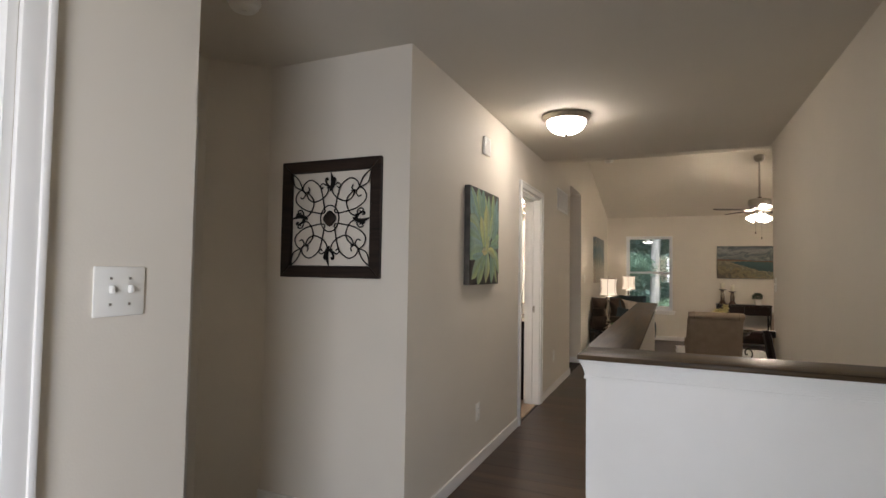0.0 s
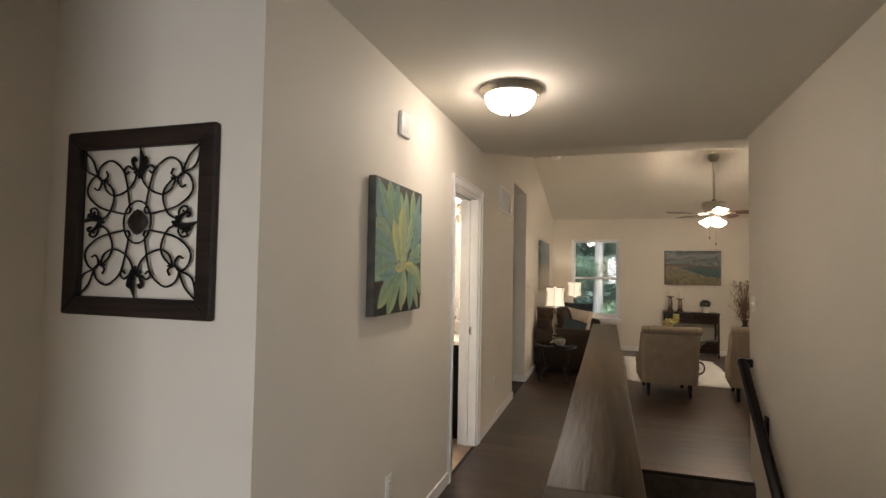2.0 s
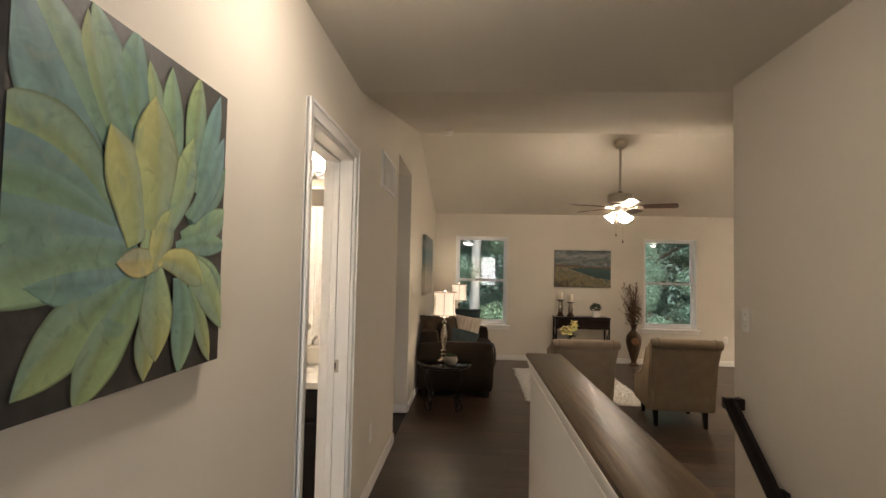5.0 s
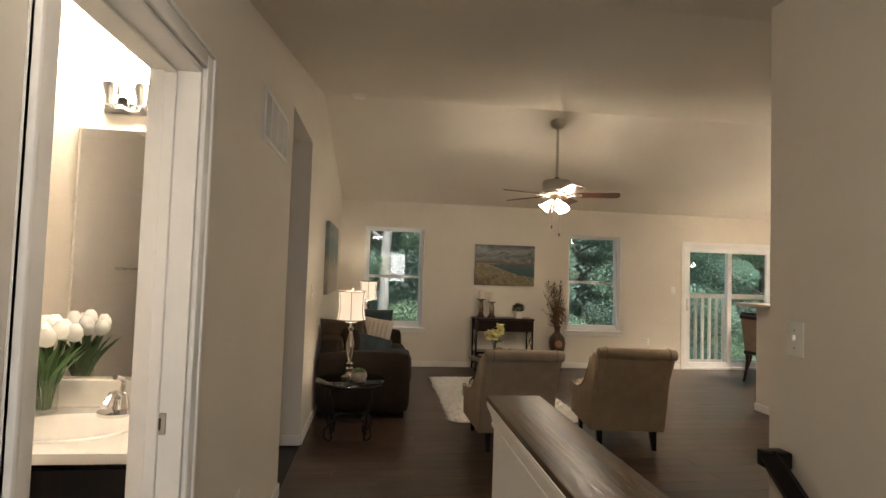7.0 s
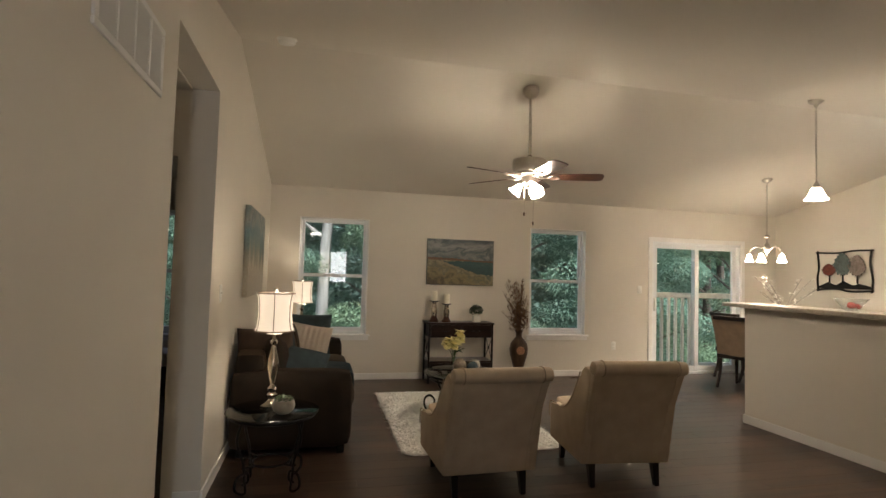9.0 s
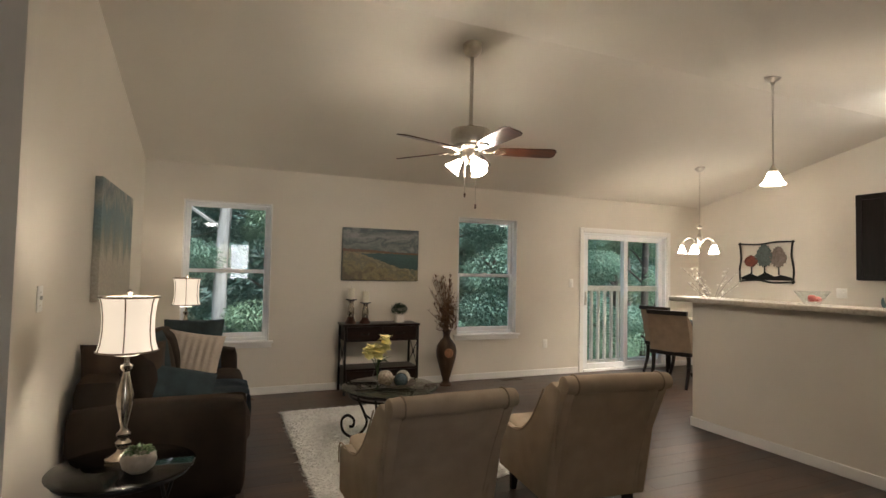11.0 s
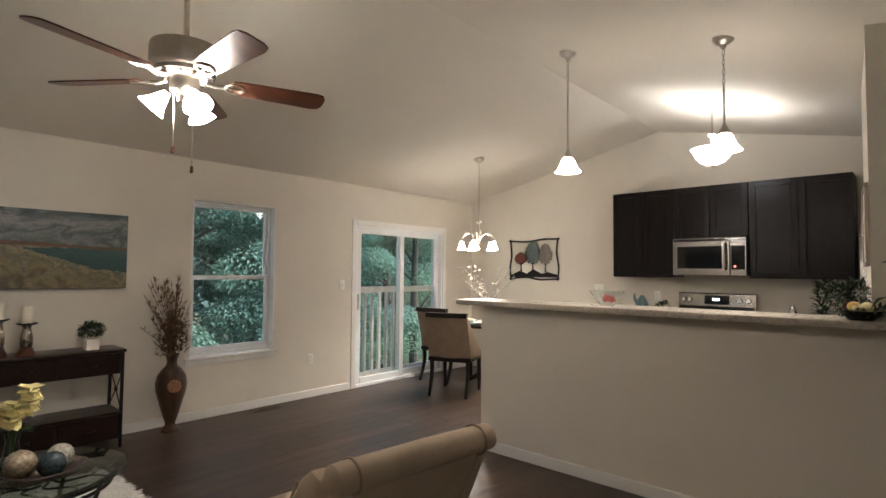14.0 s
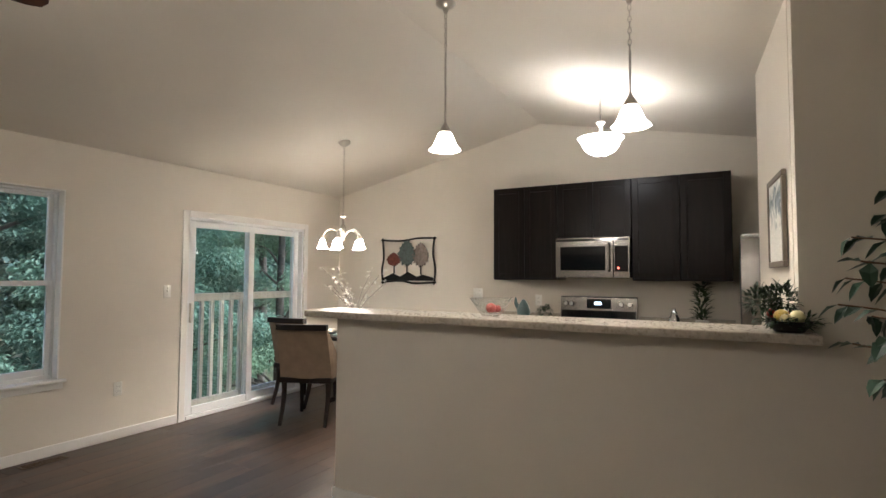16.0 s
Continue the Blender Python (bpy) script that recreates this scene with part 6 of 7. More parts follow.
raw("blossom", v, f, M_YEL, fl, "yellow silk petals")
raw("leaf", v2, f2, M_LEAF2, fl)
# beside the near lamp
pot = thing("potted_plant", pose(-0.515, 8.33, 0.4825), "small round taupe pot of moss on glass table", "potted plant")
part("pot", lathe([(0, 0), (0.035, 0), (0.062, 0.022), (0.07, 0.05), (0.064, 0.078), (0.058, 0.084), (0.052, 0.08), (0, 0.075)], 24), mat("taupe_glaze", (0.34, 0.30, 0.24), 0.3, vary=0.2, scale=25), pot)
v, f = [], []
ball_plant(v, f, (0, 0, 0.078), 0.055, 260, 0.02, 0.01, 4, 0.5)
raw("foliage", v, f, M_LEAF2, pot)

# ---- bar and kitchen ----
def slab(name, label, pts, z0, z1, m, cat="counter"):
    bm = prism(pts, "z", z0, z1)
    bmesh.ops.bevel(bm, geom=bm.edges[:], offset=0.006, segments=2, profile=0.5, affect="EDGES")
    ob = link(name, bm, m, smooth=40)
    return tagged(ob, label, cat)


c = [(3.68, 6.80), (3.68, 9.36)] + [(3.78 - 0.10 * math.cos(radians(a)), 9.40 + 0.10 * math.sin(radians(a))) for a in (0, 30, 60, 90)] + [(4.0, 9.50), (4.08, 9.46), (4.08, BAR0 + 0.003), (BARX - 0.003, BAR0 + 0.003), (BARX - 0.003, 6.80)]
slab("bar_top", "grey stone-look laminate bar top", c, 1.137, 1.175, M_STONE)

M_DOORS = M_ESP
UX = KX - 0.32


def upper_cabinet(y0, y1, z0, z1, doors, label):
    t = thing("wall_cabinet", pose(KX, (y0 + y1) / 2, z0, 0, 0, -90), label, "kitchen cabinet", "upper cabinets")
    w, h = (y1 - y0), z1 - z0
    part("body", boxes((-w / 2, -0.30, 0, w / 2, -0.001, h), bevel=0.002), M_ESP, t)
    for k in range(doors):
        a, b = -w / 2 + k * w / doors + 0.002, -w / 2 + (k + 1) * w / doors - 0.002
        d = part("door", boxes((a, -0.312, 0.004, b, -0.302, h - 0.004)), M_ESP, t)
        s = 0.058
        for q in ((a, 0.004, a + s, h - 0.004), (b - s, 0.004, b, h - 0.004), (a + s, 0.004, b - s, 0.004 + s), (a + s, h - 0.004 - s, b - s, h - 0.004)):
            part("door_rail", boxes((q[0], -0.322, q[1], q[2], -0.3115, q[3]), bevel=0.002), M_ESP, d)
    return t


CZ0, CZ1 = 1.36, 2.325
upper_cabinet(8.63, 9.32, CZ0, CZ1, 2, "espresso shaker wall cabinet with two doors")
upper_cabinet(7.92, 8.625, 1.775, CZ1, 2, "short espresso shaker cabinet above microwave")
upper_cabinet(7.09, 7.915, CZ0, CZ1, 2, "espresso shaker wall cabinet with two doors")

mw = thing("microwave", pose(KX, 8.2725, 1.385, 0, 0, -90), "stainless over-the-range microwave with black glass door", "microwave")
part("case", boxes((-0.35, -0.38, 0, 0.35, -0.002, 0.385), bevel=0.003), M_STEEL, mw)
part("door_frame", boxes((-0.35, -0.40, 0.0, 0.20, -0.381, 0.385), bevel=0.004), M_STEEL, mw)
part("door_glass", boxes((-0.30, -0.404, 0.07, 0.13, -0.399, 0.30), bevel=0.002), M_BLKGLASS, mw)
part("control_panel", boxes((0.205, -0.40, 0.0, 0.35, -0.381, 0.385), bevel=0.004), M_STEEL, mw)
part("keypad", boxes((0.215, -0.404, 0.06, 0.335, -0.399, 0.30), bevel=0.002), M_BLKGLASS, mw)
part("indicator", boxes((0.24, -0.406, 0.085, 0.256, -0.403, 0.10)), glow("red_indicator", (1, 0.1, 0.05), 3), mw)
part("handle", tube([(0.165, -0.405, 0.06), (0.165, -0.435, 0.075), (0.165, -0.435, 0.31), (0.165, -0.405, 0.325)], 0.009, 8), M_STEEL, mw)
part("vent_strip", boxes((-0.34, -0.402, 0.35, 0.34, -0.398, 0.372)), M_BLKGLASS, mw)

rng_ = thing("range", pose(KX, 8.29, 0, 0, 0, -90), "stainless electric range with black glass top", "range")
part("body", boxes((-0.378, -0.63, 0.02, 0.378, -0.02, 0.90), bevel=0.004), M_STEEL, rng_)
part("cooktop", boxes((-0.38, -0.64, 0.90, 0.38, -0.02, 0.915), bevel=0.003), M_BLKGLASS, rng_)
part("oven_door", boxes((-0.37, -0.665, 0.2, 0.37, -0.632, 0.78), bevel=0.006), M_STEEL, rng_)
part("oven_window", boxes((-0.26, -0.669, 0.32, 0.26, -0.664, 0.62)), M_BLKGLASS, rng_)
part("oven_handle", tube([(-0.3, -0.66, 0.73), (-0.3, -0.7, 0.735), (0.3, -0.7, 0.735), (0.3, -0.66, 0.73)], 0.011, 8), M_STEEL, rng_)
bm = prism([(-0.02, 0.915), (-0.085, 0.915), (-0.065, 1.185), (-0.055, 1.195), (-0.02, 1.195)], "x", -0.378, 0.378)
part("backguard", bm, M_STEEL, rng_)
part("backguard_glass", prism([(-0.0805, 0.935), (-0.0865, 0.935), (-0.076, 1.055), (-0.072, 1.055)], "x", -0.365, 0.365), M_BLKGLASS, rng_)
part("display", prism([(-0.0735, 1.075), (-0.0785, 1.075), (-0.0715, 1.17), (-0.0665, 1.17)], "x", -0.11, 0.13), M_BLKGLASS, rng_)
part("clock_digits", boxes((-0.03, -0.081, 1.115, 0.035, -0.0765, 1.14)), glow("clock_glow", (0.7, 0.85, 1.0), 2), rng_)
for kx in (-0.32, -0.26, 0.23, 0.31):
    bm = lathe([(0.024, 0), (0.024, 0.018), (0.02, 0.024), (0, 0.024)], 16)
    bmesh.ops.transform(bm, matrix=pose(kx, -0.073, 1.12, 86), verts=bm.verts)
    part("knob", bm, M_CHROME, rng_)


def base_cabinet(y0, y1, label):
    t = thing("base_cabinet", pose(KX, (y0 + y1) / 2, 0, 0, 0, -90), label, "kitchen cabinet", "lower cabinets")
    w = y1 - y0
    part("body", boxes((-w / 2, -0.58, 0.1, w / 2, -0.001, 0.87)), M_ESP, t)
    part("toe_kick", boxes((-w / 2, -0.52, 0, w / 2, -0.05, 0.1)), M_ESP, t)
    part("drawer", boxes((-w / 2 + 0.003, -0.6, 0.72, w / 2 - 0.003, -0.582, 0.865), bevel=0.003), M_ESP, t)
    part("door", boxes((-w / 2 + 0.003, -0.6, 0.11, w / 2 - 0.003, -0.582, 0.71), bevel=0.003), M_ESP, t)


base_cabinet(8.675, 9.35, "espresso base cabinet below the counter")
base_cabinet(7.10, 7.905, "espresso base cabinet below the counter")
for y0, y1 in ((8.675, 9.37), (7.08, 7.905)):
    slab("worktop", "grey stone-look laminate worktop with backsplash", [(KX - 0.63, y0), (KX - 0.63, y1), (KX - 0.001, y1), (KX - 0.001, y0)], 0.872, 0.91, M_STONE)
    bs = tagged(link("backsplash", boxes((KX - 0.022, y0, 0.911, KX - 0.001, y1, 1.01), bevel=0.003), M_STONE), "low stone-look backsplash behind the worktop", "backsplash")

fridge = thing("refrigerator", pose(KX, 6.59, 0, 0, 0, -90), "stainless refrigerator with dark sides", "refrigerator")
part("body", boxes((-0.45, -0.66, 0.02, 0.45, -0.03, 1.70), bevel=0.006), mat("dark_grey_case", (0.03, 0.03, 0.032), 0.5), fridge)
part("freezer_door", boxes((-0.45, -0.73, 0.05, 0.45, -0.665, 0.60), bevel=0.012, seg=2), M_STEEL, fridge)
part("left_door", boxes((-0.45, -0.73, 0.615, -0.003, -0.665, 1.71), bevel=0.012, seg=2), M_STEEL, fridge)
part("right_door", boxes((0.003, -0.73, 0.615, 0.45, -0.665, 1.71), bevel=0.012, seg=2), M_STEEL, fridge)
for hx in (-0.04, 0.04):
    part("handle", tube([(hx, -0.73, 0.75), (hx, -0.78, 0.77), (hx, -0.78, 1.5), (hx, -0.73, 1.52)], 0.011, 8), M_STEEL, fridge)
part("hinge_cover", boxes((-0.44, -0.72, 1.71, -0.3, -0.6, 1.735), bevel=0.004), M_WHITE, fridge)

# on the bar
BT = 1.1765
bowl_g = thing("glass_bowl", pose(3.86, 8.25, BT), "cut glass bowl holding red ornament on bar", "bowl")
part("bowl", lathe([(0, 0.003), (0.045, 0.003), (0.06, 0.02), (0.09, 0.065), (0.115, 0.10), (0.11, 0.10), (0.085, 0.067), (0.055, 0.026), (0, 0.012)], 60, lobes=15, depth=0.05), pane_glass("cut_glass", (0.95, 0.96, 0.96), 2.3), bowl_g)
bm = bmesh.new()
bmesh.ops.create_icosphere(bm, subdivisions=2, radius=0.03, matrix=Matrix.Translation((0.0, 0, 0.045)))
bmesh.ops.create_icosphere(bm, subdivisions=2, radius=0.022, matrix=Matrix.Translation((0.04, -0.02, 0.04)))
part("ornament", bm, mat("red_glaze", (0.45, 0.03, 0.025), 0.25), bowl_g, "red ornament")
basket = thing("fruit_arrangement", pose(3.78, 6.90, BT) @ Matrix.Diagonal((0.85, 0.85, 0.9, 1)), "low twig basket of fruit with green sprigs on bar", "fruit basket")
part("basket", lathe([(0, 0), (0.06, 0), (0.09, 0.03), (0.10, 0.05), (0.09, 0.048), (0.055, 0.015), (0, 0.012)], 22), M_BLACK, basket)
for dx, dy, dz, r, c in ((-0.02, 0.03, 0.07, 0.034, (0.6, 0.42, 0.1)), (-0.05, -0.03, 0.07, 0.033, (0.62, 0.55, 0.3)), (0.05, 0.06, 0.075, 0.03, (0.4, 0.04, 0.03)), (-0.06, 0.015, 0.06, 0.026, (0.5, 0.42, 0.22)), (0.05, -0.02, 0.07, 0.03, (0.35, 0.05, 0.03))):
    bm = bmesh.new()
    bmesh.ops.create_icosphere(bm, subdivisions=3, radius=r, matrix=pose(dx, dy, dz) @ Matrix.Diagonal((1, 1, 0.9, 1)))
    part("fruit", bm, mat("fruit_skin", c, 0.35, vary=0.2, scale=30), basket)
v, f = [], []
ball_plant(v, f, (0.07, 0.11, 0.12), 0.085, 320, 0.035, 0.014, 9, 1.0)
ball_plant(v, f, (0.08, 0.02, 0.13), 0.08, 280, 0.035, 0.014, 10, 1.1)
ball_plant(v, f, (0.0, 0.0, 0.04), 0.14, 200, 0.04, 0.016, 12, 0.3)
raw("foliage", v, f, M_LEAF, basket)

# on the worktop
KT = 0.911


def small_jar(name, x, y, prof, m, label, extra=None):
    t = thing(name, pose(x, y, KT), label, name.replace("_", " "))
    part("body", lathe(prof, 20), m, t)
    return t


M_TEALGLAZE = mat("teal_glaze", (0.10, 0.16, 0.16), 0.3, vary=0.2)
hen = small_jar("ceramic_bird", 6.40, 9.0, [(0, 0), (0.045, 0), (0.06, 0.06), (0.07, 0.13), (0.05, 0.19), (0.02, 0.24), (0, 0.25)], M_TEALGLAZE, "grey-teal ceramic bird figurine on worktop")
part("tail", tube(spline([(0, 0.03, 0.12), (0, 0.08, 0.2), (0, 0.085, 0.27)], 4), [0.03, 0.028, 0.026, 0.024, 0.022, 0.018, 0.014, 0.01, 0.004], 8), M_TEALGLAZE, hen)
herb = small_jar("potted_plant", 6.42, 8.78, [(0, 0), (0.04, 0), (0.05, 0.07), (0.045, 0.07), (0, 0.06)], M_BLACK, "small dark pot of herbs on worktop")
v, f = [], []
ball_plant(v, f, (0, 0, 0.12), 0.07, 160, 0.035, 0.016, 14)
raw("foliage", v, f, M_LEAF, herb)
canister = small_jar("canister", 6.35, 7.56, [(0, 0), (0.05, 0), (0.055, 0.05), (0.045, 0.12), (0.03, 0.15), (0.034, 0.16), (0.015, 0.185), (0.012, 0.2), (0, 0.205)], M_CHROME, "polished silver lidded jar on worktop")
plant2 = small_jar("potted_plant", 6.42, 7.34, [(0, 0), (0.045, 0), (0.055, 0.1), (0.05, 0.1), (0, 0.09)], M_CERAM, "tall leafy plant in white pot on worktop")
v, f = [], []
g = random.Random(44)
for k in range(150):
    a, z = g.uniform(0, 6.28), g.uniform(0.1, 0.42)
    leafy(v, f, (0.03 * math.cos(a), 0.03 * math.sin(a), z), (math.cos(a), math.sin(a), g.uniform(0.3, 1.8)), g.uniform(0.05, 0.10), 0.022, 0.25)
raw("foliage", v, f, M_LEAF, plant2)
dish = small_jar("small_dish", 6.30, 7.72, [(0, 0), (0.04, 0), (0.07, 0.03), (0.066, 0.032), (0.035, 0.008), (0, 0.008)], M_CERAM, "small dish of yellow fruit on worktop")
for k, (dx, dy) in enumerate(((0.02, 0.01), (-0.025, 0.015), (0, -0.03))):
    bm = bmesh.new()
    bmesh.ops.create_icosphere(bm, subdivisions=2, radius=0.026, matrix=pose(dx, dy, 0.034))
    part("lemon", bm, M_YEL, dish)

# ---- dining set ----
DTX, DTY = 5.92, 10.72
table = thing("dining_table", pose(DTX, DTY, 0), "round dark wood pedestal dining table", "dining table")
part("tabletop", lathe([(0, 0.715), (0.46, 0.715), (0.49, 0.73), (0.50, 0.745), (0.49, 0.76), (0, 0.76)], 56), M_ESPX, table)
part("pedestal", lathe([(0.22, 0.03), (0.2, 0.06), (0.09, 0.12), (0.075, 0.3), (0.1, 0.45), (0.075, 0.58), (0.16, 0.7), (0.2, 0.716)], 28), M_ESPX, table)
for k in range(4):
    a = radians(45 + 90 * k)
    part("foot", tube(spline([(0.07 * math.cos(a), 0.07 * math.sin(a), 0.16), (0.2 * math.cos(a), 0.2 * math.sin(a), 0.09), (0.34 * math.cos(a), 0.34 * math.sin(a), 0.03)], 5), [0.04, 0.04, 0.038, 0.036, 0.034, 0.032, 0.03, 0.028, 0.027, 0.026, 0.026], 8), M_ESPX, table)

M_TANLEA = mat("tan_woven_upholstery", (0.26, 0.19, 0.125), 0.8, vary=0.12, scale=12, fine=400, bump=0.4)


def dining_chair(m, label):
    """Local: faces +y, origin under the seat's middle. A shell back whose sides sweep down to the seat."""
    t = thing("dining_chair", m, label, "dining chair", "dining chairs round the table")
    part("seat", soft(-0.235, -0.2, 0.43, 0.235, 0.25, 0.52, 0.035, 0.015), M_TANLEA, t)
    part("seat_rail", boxes((-0.25, -0.26, 0.385, 0.25, 0.25, 0.438), bevel=0.008, seg=2), M_ESPX, t)
    bm, n, up = bmesh.new(), 28, 10
    grid, edge = [], []
    for k in range(n + 1):
        u = 2 * k / n - 1
        f = max(0.0, (abs(u) - 0.52) / 0.48)
        top = 0.50 + 0.42 * (1 - f) ** 2.0
        col = []
        for j in range(up + 1):
            z = 0.43 + (top - 0.43) * j / up
            lean = -0.15 * ((z - 0.43) / 0.54) ** 1.2 * (1 - f)
            hw = 0.262 - 0.018 * (z - 0.43) / 0.54
            x = hw * (min(abs(u), 0.52) / 0.52) * (1 if u > 0 else -1)
            bow = 0.03 * (x / hw) ** 2 if f == 0 else 0.03
            col.append((x, -0.262 + lean + bow + 0.42 * f, z))
        grid.append(col)
        if f == 0:
            edge.append(col[-1])
    vs = [[bm.verts.new(p) for p in c] for c in grid]
    for a, b in zip(vs, vs[1:]):
        for j in range(up):
            bm.faces.new((a[j], b[j], b[j + 1], a[j + 1]))
    bmesh.ops.recalc_face_normals(bm, faces=bm.faces[:])
    bmesh.ops.solidify(bm, geom=bm.faces[:], thickness=0.04)
    part("backrest", bm, M_TANLEA, t, smooth=50)
    rail_bm = bmesh.new()
    rows = [[rail_bm.verts.new((p[0] * 1.02, p[1] + dy, p[2] + dz)) for dy, dz in ((-0.012, -0.03), (0.045, -0.03), (0.045, 0.022), (-0.012, 0.022))] for p in edge]
    for a, b in zip(rows, rows[1:]):
        for j in range(4):
            rail_bm.faces.new((a[j], a[(j + 1) % 4], b[(j + 1) % 4], b[j]))
    rail_bm.faces.new(rows[0][::-1])
    rail_bm.faces.new(rows[-1])
    part("top_rail", rail_bm, M_ESPX, t)
    for sx in (-0.215, 0.215):
        part("front_leg", tube([(sx, 0.21, 0.40), (sx, 0.22, 0.0)], [0.027, 0.017], 8), M_ESPX, t)
        part("rear_leg", tube(spline([(sx, -0.225, 0.40), (sx, -0.23, 0.22), (sx, -0.31, 0.0)], 5), [0.027, 0.027, 0.026, 0.025, 0.024, 0.023, 0.022, 0.021, 0.02, 0.019, 0.018], 8), M_ESPX, t)
    return t


dining_chair(pose(5.17, 10.71, 0, 0, 0, -68), "tan upholstered dining chair with dark frame, back to the room")
dining_chair(pose(5.66, 11.27, 0, 0, 0, -86), "tan upholstered dining chair with dark frame near the patio door")
dining_chair(pose(6.22, 10.34, 0, 0, 0, 38), "tan upholstered dining chair against kitchen wall")
for k, (a, rr) in enumerate(((190, 0.33), (125, 0.33))):
    px, py = DTX + rr * math.cos(radians(a)), DTY + rr * math.sin(radians(a))
    pl = thing("place_setting", pose(px, py, 0.7605), "white plates with folded napkin on dining table", "plates", "place settings")
    part("charger", lathe([(0, 0.002), (0.13, 0.002), (0.15, 0.014), (0.146, 0.017), (0.12, 0.008), (0, 0.008)], 32), M_TEALGLAZE, pl)
    part("plate", lathe([(0, 0.010), (0.09, 0.010), (0.115, 0.024), (0.11, 0.026), (0.085, 0.016), (0, 0.016)], 32), M_CERAM, pl)
    part("napkin", soft(-0.06, -0.045, 0.017, 0.06, 0.045, 0.042, 0.012, 0.004), M_CREAM, pl)
bvase = thing("branch_vase", pose(DTX - 0.12, DTY, 0.7605), "turquoise glass vase with white blossom branches", "vase")
part("glass", lathe([(0, 0), (0.05, 0), (0.075, 0.05), (0.08, 0.11), (0.05, 0.17), (0.035, 0.2), (0.045, 0.22), (0.04, 0.22), (0.03, 0.2), (0, 0.19)], 26), mat("turquoise_glass", (0.05, 0.30, 0.36), 0.12, vary=0.15), bvase)
v, f = [], []
g = random.Random(17)
for k in range(13):
    a = g.uniform(0, 6.28)
    sp, h = g.uniform(0.15, 0.42), g.uniform(0.4, 0.72)
    line = spline([(0, 0, 0.15), (sp * 0.3 * math.cos(a), sp * 0.3 * math.sin(a), h * 0.6), (sp * math.cos(a), sp * math.sin(a), h)], 6)
    part("branch", tube(line, 0.0018, 4), M_DRY, bvase)
    for q in range(15):
        p = line[g.randrange(5, len(line))] + Vector((g.uniform(-0.03, 0.03), g.uniform(-0.03, 0.03), g.uniform(-0.02, 0.03)))
        leafy(v, f, p, (g.uniform(-1, 1), g.uniform(-1, 1), g.uniform(-0.3, 1)), 0.028, 0.024, 0.1)
        leafy(v, f, p, (g.uniform(-1, 1), g.uniform(-1, 1), g.uniform(-0.3, 1)), 0.028, 0.024, 0.1)
raw("blossom", v, f, foliage("white_blossom", (0.78, 0.76, 0.70), 0.1, 0.7), bvase)

# ---- ficus in the corner by the bar ----
ficus = thing("ficus_tree", pose(3.44, 6.39, 0), "potted ficus with dark glossy leaves beside the bar", "potted tree")
part("pot", lathe([(0, 0), (0.12, 0), (0.16, 0.28), (0.165, 0.3), (0.15, 0.3), (0.14, 0.26), (0, 0.25)], 28), M_VASE, ficus)
bm, v, f = bmesh.new(), [], []
g = random.Random(23)
tube(spline([(0, 0, 0.25), (0.02, 0.01, 0.7), (-0.02, 0.02, 1.2), (0, 0, 1.75)], 6), [0.02] * 10 + [0.014] * 9, 7, bm)
for k in range(52):
    z = 0.85 + 0.92 * k / 52
    a = k * 2.4
    r = 0.40 * max(0.3, 1 - ((z - 1.22) / 0.55) ** 2)
    tip = Vector((r * math.cos(a), r * math.sin(a), z + 0.12))
    line = spline([(0, 0, z - 0.08), tuple(tip * 0.5 + Vector((0, 0, z * 0.5 + 0.02))), tuple(tip)], 5)
    tube(line, 0.0035, 5, bm)
    for q in range(7):
        p = line[4 + (q % 7)]
        leafy(v, f, p, (math.cos(a + g.uniform(-1.3, 1.3)), math.sin(a + g.uniform(-1.3, 1.3)), g.uniform(-1.3, 0.3)), g.uniform(0.07, 0.10), g.uniform(0.045, 0.06), g.uniform(0.1, 0.35))
part("trunk", bm, M_DRY, ficus)
raw("foliage", v, f, foliage("ficus_leaf", (0.028, 0.07, 0.04), 0.4, 0.28), ficus)

# ---- bathroom beyond the hall door ----
BY0, BY1, BX = 3.35, 6.17, -2.75
solid("wall_bath_north", boxes((BX, BY1, 0, LO, BY1 + 0.12, H)), M_WALL, "pale bathroom wall behind the mirror")
solid("wall_bath_south", boxes((BX, BY0 - 0.12, 0, LO, BY0, H)), M_WALL, "pale bathroom wall")
solid("wall_bath_west", boxes((BX - 0.12, BY0 - 0.12, 0, BX, BY1 + 0.12, H)), M_WALL, "pale bathroom wall")
solid("wall_bath_partition", boxes((-2.45, BY0, 0, -2.33, 4.80, H)), M_WALL, "pale wall beside the bathtub nook")
solid("floor_bath", boxes((BX, BY0, -0.03, LO, BY1, -0.002), (LO, 4.86, -0.03, LW - 0.03, 5.605, -0.001)), M_TANVINYL, "tan vinyl bathroom floor")
solid("ceiling_bath", boxes((BX - 0.12, BY0 - 0.12, H, LO, BY1 + 0.12, H + 0.1)), M_CEIL, "white bathroom ceiling")
VX0, VX1 = -1.85, LO - 0.004
vanity = thing("bathroom_vanity", pose(0, 0, 0), "espresso vanity cabinet with white moulded sink top", "vanity")
part("cabinet", boxes((VX0, 5.66, 0.1, VX1, BY1 - 0.002, 0.80)), M_ESP, vanity)
part("toe_kick", boxes((VX0, 5.72, 0, VX1, BY1 - 0.002, 0.1)), M_ESP, vanity)
